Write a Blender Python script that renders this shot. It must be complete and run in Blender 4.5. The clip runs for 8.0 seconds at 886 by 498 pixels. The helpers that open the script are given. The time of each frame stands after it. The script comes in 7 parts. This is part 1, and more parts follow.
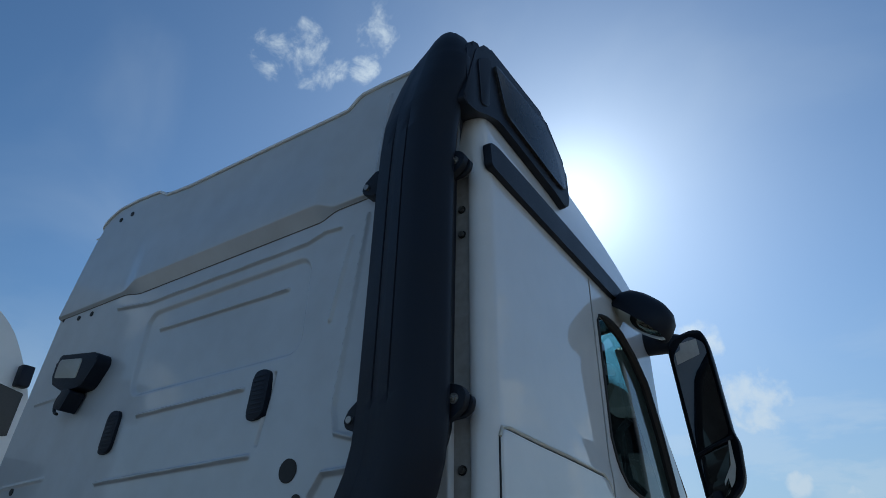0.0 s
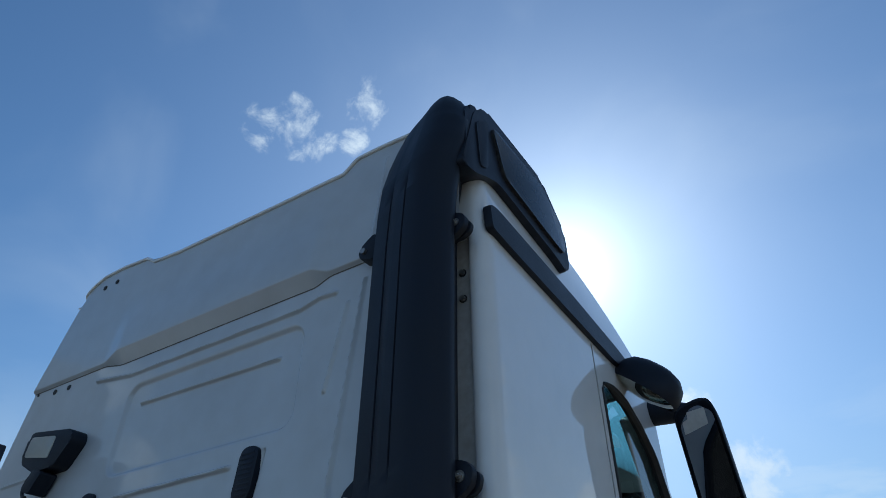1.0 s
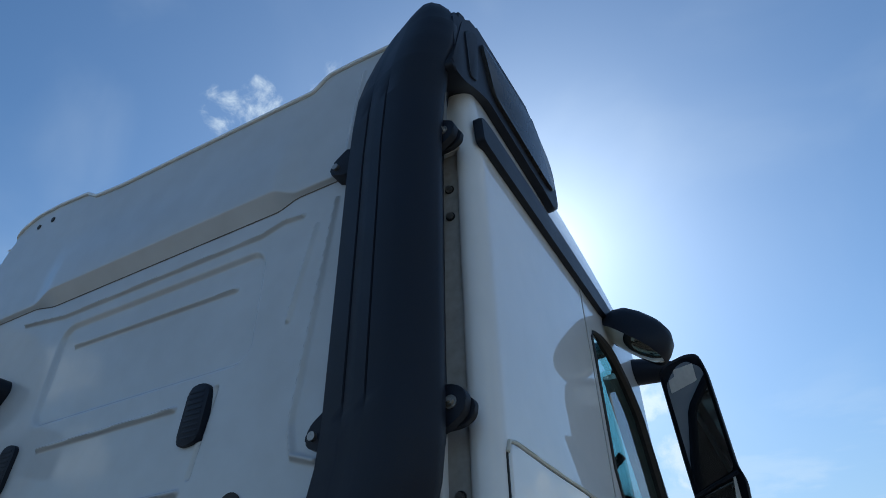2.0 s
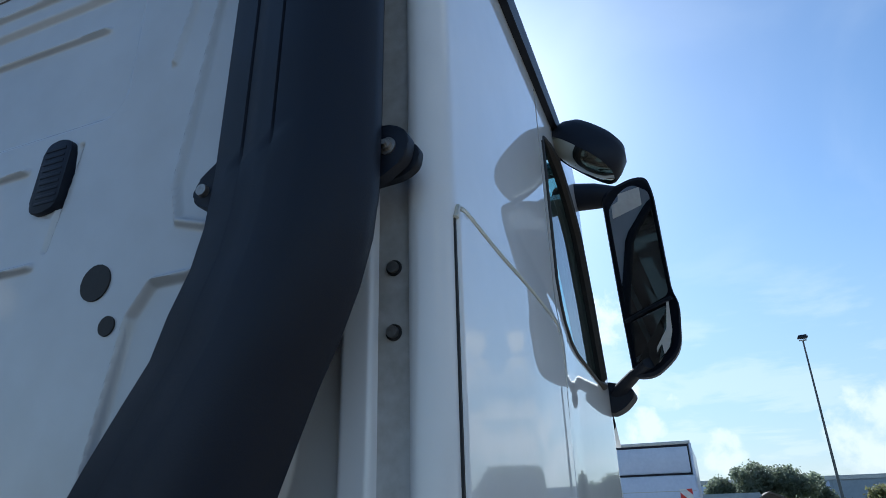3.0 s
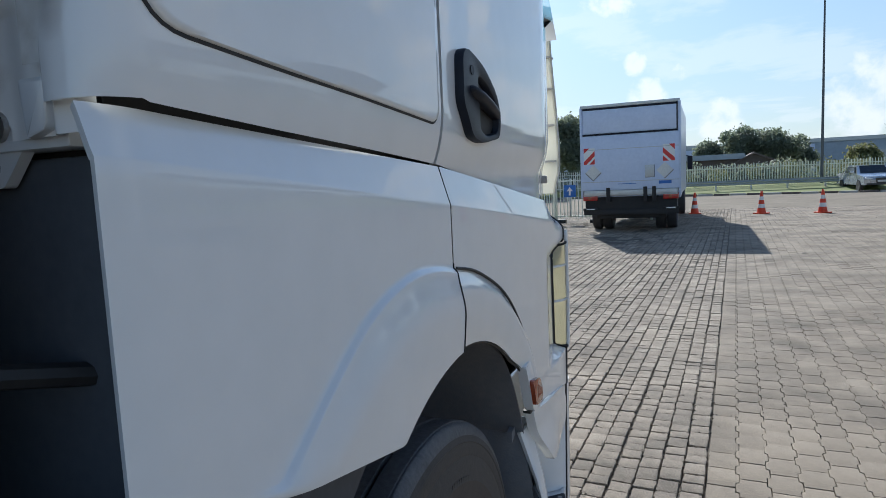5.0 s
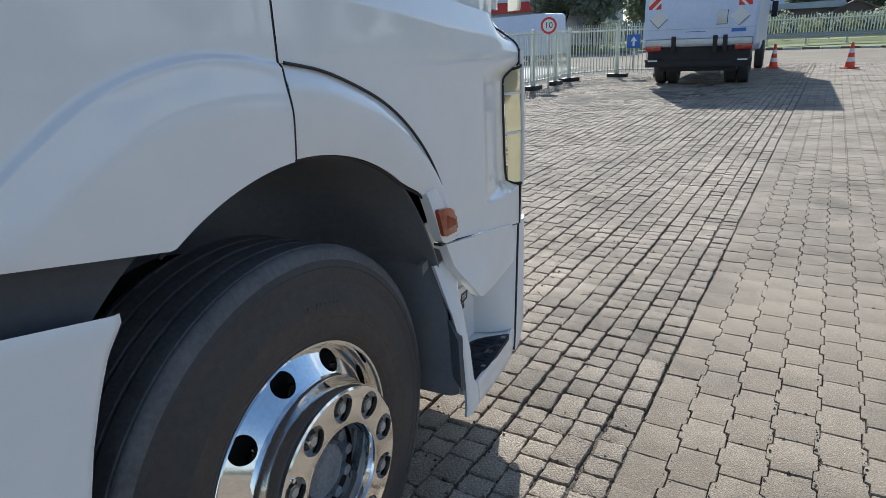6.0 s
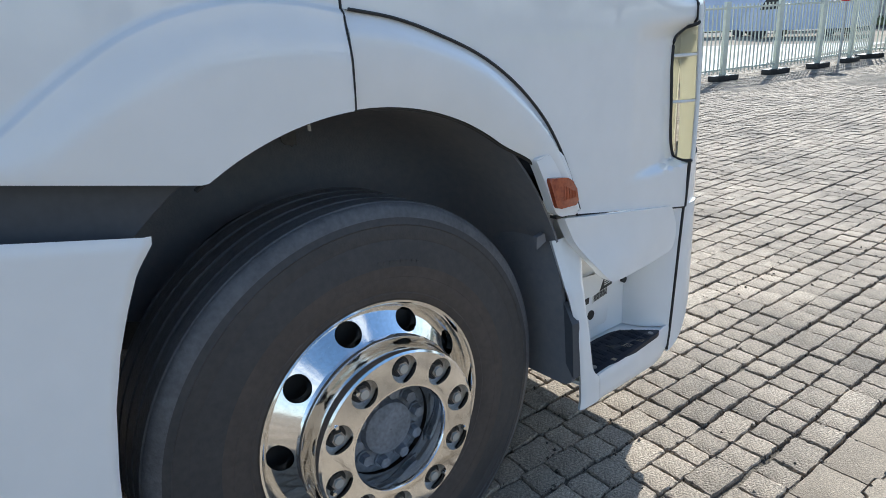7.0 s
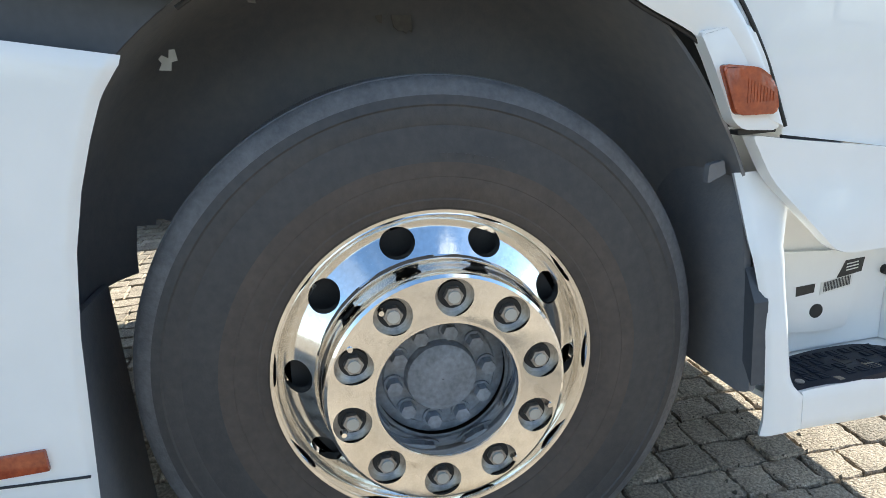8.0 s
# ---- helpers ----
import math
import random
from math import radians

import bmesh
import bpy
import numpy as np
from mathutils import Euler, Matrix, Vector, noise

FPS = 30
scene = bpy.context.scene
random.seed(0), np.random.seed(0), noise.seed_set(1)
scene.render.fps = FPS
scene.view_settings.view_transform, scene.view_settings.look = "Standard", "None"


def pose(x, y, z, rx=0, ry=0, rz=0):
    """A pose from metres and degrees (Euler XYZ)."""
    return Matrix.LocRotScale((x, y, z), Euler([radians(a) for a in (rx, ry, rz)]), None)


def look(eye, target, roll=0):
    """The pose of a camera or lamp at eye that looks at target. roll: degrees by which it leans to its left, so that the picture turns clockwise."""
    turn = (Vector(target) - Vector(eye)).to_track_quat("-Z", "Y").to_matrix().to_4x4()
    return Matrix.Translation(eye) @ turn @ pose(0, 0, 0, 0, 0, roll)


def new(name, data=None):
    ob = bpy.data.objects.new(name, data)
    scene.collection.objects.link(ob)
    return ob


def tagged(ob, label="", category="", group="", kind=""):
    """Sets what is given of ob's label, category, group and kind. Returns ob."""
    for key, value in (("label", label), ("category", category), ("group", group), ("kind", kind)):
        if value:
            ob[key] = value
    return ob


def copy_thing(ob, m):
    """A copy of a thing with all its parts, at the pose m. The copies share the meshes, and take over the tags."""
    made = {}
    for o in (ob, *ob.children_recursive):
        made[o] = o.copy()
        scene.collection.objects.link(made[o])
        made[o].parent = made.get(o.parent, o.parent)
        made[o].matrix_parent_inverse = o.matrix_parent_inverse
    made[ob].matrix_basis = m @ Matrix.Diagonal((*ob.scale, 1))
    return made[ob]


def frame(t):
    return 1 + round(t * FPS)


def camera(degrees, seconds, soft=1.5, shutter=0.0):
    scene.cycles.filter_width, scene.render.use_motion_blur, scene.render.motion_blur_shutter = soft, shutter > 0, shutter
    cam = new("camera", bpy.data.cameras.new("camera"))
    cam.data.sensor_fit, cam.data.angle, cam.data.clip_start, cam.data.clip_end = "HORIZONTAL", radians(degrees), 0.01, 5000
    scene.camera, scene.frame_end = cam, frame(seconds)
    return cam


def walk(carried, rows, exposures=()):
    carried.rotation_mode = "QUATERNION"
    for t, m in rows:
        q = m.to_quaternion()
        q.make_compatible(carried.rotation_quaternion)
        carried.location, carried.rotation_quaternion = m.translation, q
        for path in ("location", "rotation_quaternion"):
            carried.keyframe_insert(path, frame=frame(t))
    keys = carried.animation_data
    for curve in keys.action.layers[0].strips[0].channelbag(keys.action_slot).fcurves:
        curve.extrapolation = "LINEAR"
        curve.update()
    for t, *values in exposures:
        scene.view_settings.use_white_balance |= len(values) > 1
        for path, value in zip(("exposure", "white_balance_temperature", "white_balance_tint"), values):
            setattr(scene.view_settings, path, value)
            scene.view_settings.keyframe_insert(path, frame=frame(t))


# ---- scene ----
cam = camera(70.2, 8.0, soft=0.8)
PATH = [
    (0, (1.844, -1.252, 1.894), (0.878, 0.177, 2.905), 0.9),
    (0.5, (1.81, -1.236, 1.916), (0.901, 0.122, 3.07), 0.7),
    (1, (1.782, -1.216, 1.921), (0.911, 0.133, 3.113), -0.2),
    (2.5, (1.48, -0.872, 1.878), (0.769, 0.652, 2.961), -1.3),
    (3, (1.42, -0.735, 1.866), (0.751, 0.983, 2.64), -1.7),
    (3.5, (1.416, -0.602, 1.837), (0.743, 1.201, 2.38), -1.7),
    (4, (1.451, -0.514, 1.764), (0.77, 1.329, 2.139), -1.7),
    (4.5, (1.497, -0.455, 1.657), (0.802, 1.417, 1.763), -2.2),
    (5, (1.623, -0.422, 1.570), (0.851, 1.426, 1.356), -2.65),
    (5.2, (1.688, -0.362, 1.541), (0.824, 1.419, 1.186), -2.6),
    (6.3, (2.055, -0.048, 1.398), (1.100, 1.555, 0.722), -1.5),
    (6.5, (2.117, -0.017, 1.395), (1.030, 1.508, 0.714), -1.88),
    (7, (2.180, 0.174, 1.342), (0.657, 1.353, 0.675), -3.8),
    (7.5, (2.131, 0.397, 1.227), (0.339, 1.048, 0.623), -4.2),
    (8, (2.104, 0.638, 1.016), (0.217, 1.001, 0.461), -4.3),
]
walk(cam, [(t, look(eye, target, roll)) for t, eye, target, roll in PATH],
     [(0, -0.52, 5350, 1), (0.5, -0.28, 5300, 1), (1, -0.25, 5300, 1), (2.5, 0.03, 5450, 2), (3.0, 0.22, 5450, 4), (3.5, 0.31, 5500, 5), (4.0, 0.26, 5600, 6), (4.5, 0.24, 5700, 7), (5.0, 0.20, 5800, 7), (5.2, 0.22, 5800, 7), (6.3, 0.72, 5950, 7), (6.5, 0.92, 5850, 7), (7.0, 0.84, 5850, 6), (7.5, 1.26, 6150, 4), (8, 1.57, 6280, 3)])
# world, sun and sky
SUN_EL, SUN_AZ = 34.0, -20.0
sun_dir = Vector((math.sin(radians(SUN_AZ)) * math.cos(radians(SUN_EL)), math.cos(radians(SUN_AZ)) * math.cos(radians(SUN_EL)), math.sin(radians(SUN_EL))))
sun = new("sun", bpy.data.lights.new("sun", "SUN"))
sun.data.energy, sun.data.angle, sun.data.color = 4.6, radians(0.53), (1.0, 0.94, 0.85)
sun.matrix_world = look(sun_dir * 60, (0, 0, 0))

world = bpy.data.worlds.new("sky")
scene.world = world
world.use_nodes = True
wn, wl = world.node_tree.nodes, world.node_tree.links
wn.clear()


def wnode(kind, **props):
    n = wn.new(kind)
    for k, v in props.items():
        n.inputs[k].default_value = v
    return n


def wmath(op, a, b=None, clamp=False):
    n = wn.new("ShaderNodeMath")
    n.operation, n.use_clamp = op, clamp
    for i, v in enumerate((a, b)):
        if v is None:
            continue
        if isinstance(v, (int, float)):
            n.inputs[i].default_value = v
        else:
            wl.new(v, n.inputs[i])
    return n.outputs[0]


def wdot(v, d):
    n = wn.new("ShaderNodeVectorMath")
    n.operation = "DOT_PRODUCT"
    wl.new(v, n.inputs[0])
    n.inputs[1].default_value = d
    return n.outputs["Value"]


def wramp(v, lo, hi):
    n = wn.new("ShaderNodeMapRange")
    n.interpolation_type = "SMOOTHSTEP"
    n.inputs["From Min"].default_value, n.inputs["From Max"].default_value = lo, hi
    wl.new(v, n.inputs["Value"])
    return n.outputs["Result"]


sky = wn.new("ShaderNodeTexSky")
sky.sky_type, sky.sun_disc = "NISHITA", False
sky.sun_elevation, sky.sun_rotation = radians(SUN_EL), radians(SUN_AZ)
sky.air_density, sky.dust_density, sky.ozone_density = 1.15, 0.25, 4.0
coord = wn.new("ShaderNodeTexCoord")
way = coord.outputs["Generated"]
sep = wn.new("ShaderNodeSeparateXYZ")
wl.new(way, sep.inputs[0])
up = sep.outputs["Z"]
# clouds: thin wisps high up, cumulus low over the horizon
plane = wn.new("ShaderNodeVectorMath")
plane.operation = "DIVIDE"
low = wmath("ADD", wmath("MAXIMUM", up, 0.0), 0.12)
comb = wn.new("ShaderNodeCombineXYZ")
for i in range(3):
    wl.new(low, comb.inputs[i])
wl.new(way, plane.inputs[0])
wl.new(comb.outputs[0], plane.inputs[1])
puff = wnode("ShaderNodeTexNoise", Scale=1.35, Detail=9.0, Roughness=0.58, Distortion=0.25)
wl.new(plane.outputs[0], puff.inputs["Vector"])
wisp = wnode("ShaderNodeTexNoise", Scale=21.0, Detail=9.0, Roughness=0.64, Distortion=0.35)
wl.new(way, wisp.inputs["Vector"])
veil = wnode("ShaderNodeTexNoise", Scale=2.6, Detail=5.0, Roughness=0.5, Distortion=0.7)
wl.new(way, veil.inputs["Vector"])
band = wmath("MULTIPLY", wramp(up, 0.0, 0.03), wmath("SUBTRACT", 1.0, wramp(up, 0.16, 0.42)))
cumulus = wmath("MULTIPLY", wramp(puff.outputs["Fac"], 0.47, 0.60), band)
SPOTS = ((-0.576, 0.401, 0.712), 1.7), ((-0.541, 0.447, 0.713), 1.9), ((-0.52, 0.467, 0.715), 1.2), ((-0.45, 0.482, 0.751), 1.6), ((-0.488, 0.501, 0.715), 1.1), ((-0.425, 0.465, 0.777), 1.1), ((-0.531, 0.415, 0.739), 1.2)
spots = None
for d, r in SPOTS:
    s = wramp(wdot(way, Vector(d).normalized()), math.cos(radians(r * 1.6)), math.cos(radians(r * 0.2)))
    spots = s if spots is None else wmath("MAXIMUM", spots, s)
heap = wnode("ShaderNodeTexNoise", Scale=30.0, Detail=8.0, Roughness=0.55, Distortion=0.15)
wl.new(way, heap.inputs["Vector"])
heaps = None
# The wide heaps toward +x are unseen, added to whiten the light.
for d, r in (((-0.123, 0.956, 0.264), 3.8), ((-0.166, 0.92, 0.354), 2.4), ((-0.078, 0.991, 0.108), 2.2), ((-0.034, 0.989, 0.142), 1.2), ((-0.093, 0.983, 0.158), 1.3), ((0.02, 0.997, 0.068), 2.4), ((0.20, 0.977, 0.085), 4.4), ((-0.82, -0.44, 0.37), 3.5), ((-0.82, -0.49, 0.27), 3.0), ((0.473, 0.828, 0.301), 3.4), ((0.418, 0.863, 0.285), 2.8), ((0.30, 0.924, 0.239), 3.0), ((0.285, 0.936, 0.20), 2.4), ((0.376, 0.905, 0.198), 2.6), ((0.428, 0.802, 0.40), 3.6), ((0.37, 0.92, 0.125), 4.5), ((0.27, 0.955, 0.11), 4.0), ((0.50, 0.85, 0.12), 6.0), ((0.66, 0.72, 0.20), 8.0), ((0.80, 0.56, 0.22), 9.0), ((0.9, 0.3, 0.3), 10.0), ((0.85, -0.4, 0.35), 12.0), ((0.62, 0.35, 0.7), 10.0)):
    s = wramp(wdot(way, Vector(d).normalized()), math.cos(radians(r)), math.cos(radians(r * 0.25)))
    heaps = s if heaps is None else wmath("MAXIMUM", heaps, s)
heaped = wmath("MULTIPLY", wramp(wmath("ADD", heap.outputs["Fac"], wmath("MULTIPLY", heaps, 0.30)), 0.56, 0.90), wmath("MULTIPLY", wramp(heaps, 0.02, 0.35), 0.78))
small = wmath("MULTIPLY", wramp(wmath("ADD", wisp.outputs["Fac"], wmath("MULTIPLY", spots, 0.20)), 0.585, 0.90), wmath("MULTIPLY", wramp(spots, 0.02, 0.5), 0.85))
haze = wmath("MAXIMUM", wmath("MULTIPLY", wramp(veil.outputs["Fac"], 0.45, 0.8), 0.16), 0.0)
cover = wmath("MAXIMUM", wmath("MAXIMUM", wmath("MULTIPLY", cumulus, 0.28), wmath("MAXIMUM", small, heaped)), haze, True)
mix = wn.new("ShaderNodeMix")
mix.data_type = "RGBA"
wl.new(cover, mix.inputs["Factor"])
murk = wn.new("ShaderNodeMix")
murk.data_type = "RGBA"
wl.new(wmath("MULTIPLY", wmath("SUBTRACT", 1.0, wramp(up, 0.0, 0.45)), 0.62), murk.inputs["Factor"])
wl.new(sky.outputs["Color"], murk.inputs["A"])
murk.inputs["B"].default_value = (4.35, 4.9, 5.45, 1)
wl.new(murk.outputs["Result"], mix.inputs["A"])
mix.inputs["B"].default_value = (8.4, 8.3, 8.2, 1)
# bright haze round the sun
near = wmath("MAXIMUM", wdot(way, sun_dir), 0.0)
glow = wmath("ADD", wmath("ADD", wmath("MULTIPLY", wmath("POWER", near, 7.0), 1.5), wmath("MULTIPLY", wmath("POWER", near, 40.0), 3.4)), wmath("MULTIPLY", wmath("POWER", near, 300.0), 8.0))
gcol = wn.new("ShaderNodeVectorMath")
gcol.operation = "SCALE"
gcol.inputs[0].default_value = (1.0, 0.98, 0.94)
wl.new(glow, gcol.inputs["Scale"])
add = wn.new("ShaderNodeVectorMath")
add.operation = "ADD"
wl.new(mix.outputs["Result"], add.inputs[0])
wl.new(gcol.outputs[0], add.inputs[1])
bg = wnode("ShaderNodeBackground", Strength=0.105)
wl.new(add.outputs[0], bg.inputs["Color"])
wout = wn.new("ShaderNodeOutputWorld")
wl.new(bg.outputs[0], wout.inputs["Surface"])


# materials
def material(name, base, rough=0.5, metal=0.0, coat=0.0, coat_rough=0.03, tint=None, scale=6.0, amount=0.5, fine=90.0, bump=0.0, bump_scale=60.0, rough_var=0.1, per_object=0.0, spec=0.5, per_island=0.0, pits=0.0, pit_scale=60.0, specks=0.0, grime=0.0):
    """A principled surface with variation at two scales and fine relief."""
    m = bpy.data.materials.new(name)
    m.use_nodes = True
    n, l = m.node_tree.nodes, m.node_tree.links
    p = n["Principled BSDF"]
    p.inputs["Metallic"].default_value = metal
    p.inputs["Coat Weight"].default_value = coat
    p.inputs["Coat Roughness"].default_value = coat_rough
    p.inputs["Specular IOR Level"].default_value = spec
    tc = n.new("ShaderNodeTexCoord")
    big = n.new("ShaderNodeTexNoise")
    big.inputs["Scale"].default_value, big.inputs["Detail"].default_value, big.inputs["Roughness"].default_value = scale, 6.0, 0.6
    tiny = n.new("ShaderNodeTexNoise")
    tiny.inputs["Scale"].default_value, tiny.inputs["Detail"].default_value = fine, 3.0
    for t in (big, tiny):
        l.new(tc.outputs["Object"], t.inputs["Vector"])
    avg = n.new("ShaderNodeMath")
    avg.operation = "MULTIPLY_ADD"
    l.new(tiny.outputs["Fac"], avg.inputs[0])
    avg.inputs[1].default_value = 0.45
    half = n.new("ShaderNodeMath")
    half.operation = "MULTIPLY"
    l.new(big.outputs["Fac"], half.inputs[0])
    half.inputs[1].default_value = 0.55
    l.new(half.outputs[0], avg.inputs[2])
    rng = n.new("ShaderNodeMapRange")
    rng.inputs["From Min"].default_value, rng.inputs["From Max"].default_value = 0.36, 0.64
    l.new(avg.outputs[0], rng.inputs["Value"])
    mixc = n.new("ShaderNodeMix")
    mixc.data_type = "RGBA"
    other = tint if tint else tuple(c * (1 - amount) for c in base)
    mixc.inputs["A"].default_value, mixc.inputs["B"].default_value = (*base, 1), (*other, 1)
    l.new(rng.outputs["Result"], mixc.inputs["Factor"])
    col = mixc.outputs["Result"]
    for amountv, source in ((per_object, "ShaderNodeObjectInfo"), (per_island, "ShaderNodeNewGeometry")):
        if not amountv:
            continue
        info = n.new(source)
        r2 = n.new("ShaderNodeMapRange")
        r2.inputs["To Min"].default_value, r2.inputs["To Max"].default_value = 1 - amountv, 1 + amountv
        l.new(info.outputs["Random" if per_object and source.endswith("Info") else "Random Per Island"], r2.inputs["Value"])
        sc = n.new("ShaderNodeVectorMath")
        sc.operation = "SCALE"
        l.new(col, sc.inputs[0])
        l.new(r2.outputs["Result"], sc.inputs["Scale"])
        col = sc.outputs[0]
    if pits:
        pn = n.new("ShaderNodeTexNoise")
        pn.inputs["Scale"].default_value, pn.inputs["Detail"].default_value, pn.inputs["Roughness"].default_value = pit_scale, 4.0, 0.7
        l.new(tc.outputs["Object"], pn.inputs["Vector"])
        pr = n.new("ShaderNodeMapRange")
        pr.inputs["From Min"].default_value, pr.inputs["From Max"].default_value = 0.40, 0.60
        pr.inputs["To Min"].default_value, pr.inputs["To Max"].default_value = 1 - pits, 1 + pits * 0.6
        l.new(pn.outputs["Fac"], pr.inputs["Value"])
        ps = n.new("ShaderNodeVectorMath")
        ps.operation = "SCALE"
        l.new(col, ps.inputs[0])
        l.new(pr.outputs["Result"], ps.inputs["Scale"])
        col = ps.outputs[0]
    if specks:
        sn = n.new("ShaderNodeTexNoise")
        sn.inputs["Scale"].default_value, sn.inputs["Detail"].default_value = 130.0, 2.0
        l.new(tc.outputs["Object"], sn.inputs["Vector"])
        sr = n.new("ShaderNodeMapRange")
        sr.inputs["From Min"].default_value, sr.inputs["From Max"].default_value = 0.66, 0.72
        sr.inputs["To Min"].default_value, sr.inputs["To Max"].default_value = 1.0, 1.0 + specks
        l.new(sn.outputs["Fac"], sr.inputs["Value"])
        ss = n.new("ShaderNodeVectorMath")
        ss.operation = "SCALE"
        l.new(col, ss.inputs[0])
        l.new(sr.outputs["Result"], ss.inputs["Scale"])
        col = ss.outputs[0]
    if grime:
        place = n.new("ShaderNodeNewGeometry")
        gn = n.new("ShaderNodeTexNoise")
        gn.inputs["Scale"].default_value, gn.inputs["Detail"].default_value, gn.inputs["Roughness"].default_value = 1.1, 7.0, 0.66
        l.new(place.outputs["Position"], gn.inputs["Vector"])
        gr = n.new("ShaderNodeMapRange")
        gr.inputs["From Min"].default_value, gr.inputs["From Max"].default_value = 0.44, 0.66
        gr.inputs["To Min"].default_value, gr.inputs["To Max"].default_value = 1.06, 1.0 - grime
        l.new(gn.outputs["Fac"], gr.inputs["Value"])
        gs = n.new("ShaderNodeVectorMath")
        gs.operation = "SCALE"
        l.new(col, gs.inputs[0])
        l.new(gr.outputs["Result"], gs.inputs["Scale"])
        col = gs.outputs[0]
    l.new(col, p.inputs["Base Color"])
    rr = n.new("ShaderNodeMapRange")
    rr.inputs["To Min"].default_value, rr.inputs["To Max"].default_value = max(0.02, rough - rough_var), min(1.0, rough + rough_var)
    l.new(big.outputs["Fac"], rr.inputs["Value"])
    l.new(rr.outputs["Result"], p.inputs["Roughness"])
    if bump:
        bt = n.new("ShaderNodeTexNoise")
        bt.inputs["Scale"].default_value, bt.inputs["Detail"].default_value = bump_scale, 5.0
        l.new(tc.outputs["Object"], bt.inputs["Vector"])
        b = n.new("ShaderNodeBump")
        b.inputs["Strength"].default_value, b.inputs["Distance"].default_value = bump, 0.01
        l.new(bt.outputs["Fac"], b.inputs["Height"])
        l.new(b.outputs[0], p.inputs["Normal"])
    return m


def glass_material(name, colour, rough=0.0, ior=1.5):
    m = bpy.data.materials.new(name)
    m.use_nodes = True
    n, l = m.node_tree.nodes, m.node_tree.links
    out = n["Material Output"]
    n.remove(n["Principled BSDF"])
    t = n.new("ShaderNodeBsdfTransparent")
    t.inputs["Color"].default_value = (*colour, 1)
    g = n.new("ShaderNodeBsdfGlossy")
    g.inputs["Roughness"].default_value = rough
    f = n.new("ShaderNodeFresnel")
    f.inputs["IOR"].default_value = ior
    mx = n.new("ShaderNodeMixShader")
    l.new(f.outputs[0], mx.inputs[0])
    l.new(t.outputs[0], mx.inputs[1])
    l.new(g.outputs[0], mx.inputs[2])
    l.new(mx.outputs[0], out.inputs["Surface"])
    return m


def stain_material(name, colour, strength):
    """A thin film of dirt that fades out towards the edge of its patch."""
    m = material(name, colour, 0.7, tint=tuple(c * 0.7 for c in colour), scale=30, fine=90)
    n, l = m.node_tree.nodes, m.node_tree.links
    tc = n.new("ShaderNodeTexCoord")
    off = n.new("ShaderNodeVectorMath")
    off.operation = "SUBTRACT"
    l.new(tc.outputs["Generated"], off.inputs[0])
    off.inputs[1].default_value = (0.5, 0.5, 0.5)
    flat = n.new("ShaderNodeVectorMath")
    flat.operation = "MULTIPLY"
    l.new(off.outputs[0], flat.inputs[0])
    flat.inputs[1].default_value = (1, 0, 1)
    far = n.new("ShaderNodeVectorMath")
    far.operation = "LENGTH"
    l.new(flat.outputs[0], far.inputs[0])
    blot = n.new("ShaderNodeTexNoise")
    blot.inputs["Scale"].default_value, blot.inputs["Detail"].default_value = 22.0, 5.0
    l.new(tc.outputs["Object"], blot.inputs["Vector"])
    summed = n.new("ShaderNodeMath")
    summed.operation = "MULTIPLY_ADD"
    l.new(blot.outputs["Fac"], summed.inputs[0])
    summed.inputs[1].default_value = 0.5
    l.new(far.outputs["Value"], summed.inputs[2])
    r = n.new("ShaderNodeMapRange")
    r.inputs["From Min"].default_value, r.inputs["From Max"].default_value = 0.30, 0.62
    r.inputs["To Min"].default_value, r.inputs["To Max"].default_value = strength, 0.0
    l.new(summed.outputs[0], r.inputs["Value"])
    l.new(r.outputs["Result"], n["Principled BSDF"].inputs["Alpha"])
    return m


STAIN = stain_material("rust_brown_film", (0.27, 0.19, 0.115), 0.36)
WHITE = material("white_paint", (0.80, 0.80, 0.79), 0.42, spec=0.2, coat=1.0, coat_rough=0.004, tint=(0.76, 0.765, 0.755), scale=2.2, fine=14, rough_var=0.05)
# Cab white set darker and bluer, so the rear's shade sits in the colour.
WHITE_REAR = material("weathered_white_in_shade", (0.575, 0.60, 0.625), 0.36, coat=0.9, coat_rough=0.05, tint=(0.50, 0.515, 0.525), scale=1.6, fine=9, rough_var=0.06)
PRIMER = material("grey_sealed_steel", (0.56, 0.56, 0.545), 0.5, tint=(0.39, 0.375, 0.34), scale=7.0, fine=40, bump=0.06)
# Black plastic; the blue of reflected sky is put into its base colour.
PLASTIC = material("black_textured_plastic", (0.0140, 0.0185, 0.0320), 0.46, tint=(0.017, 0.020, 0.028), scale=5.0, fine=160, bump=0.06, bump_scale=420, spec=0.20)
PLASTIC_SMOOTH = material("black_smooth_plastic", (0.022, 0.023, 0.026), 0.28, tint=(0.030, 0.031, 0.034), scale=9.0, fine=70)
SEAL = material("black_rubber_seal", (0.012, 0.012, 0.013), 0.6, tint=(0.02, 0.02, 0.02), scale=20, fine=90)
DULLGREY = material("dull_dark_grey", (0.16, 0.15, 0.135), 0.7, tint=(0.10, 0.095, 0.085), scale=14, fine=80)
# Black liner lifted to blue-grey in colour, to stand for veiling light.
LINER = material("lifted_black_liner", (0.145, 0.152, 0.170), 0.7, tint=(0.19, 0.188, 0.192), scale=4.5, fine=45, bump=0.15, bump_scale=160)
DARK = material("grimy_black_chassis", (0.018, 0.0185, 0.020), 0.8, tint=(0.036, 0.033, 0.030), scale=5.0, fine=40, bump=0.1)
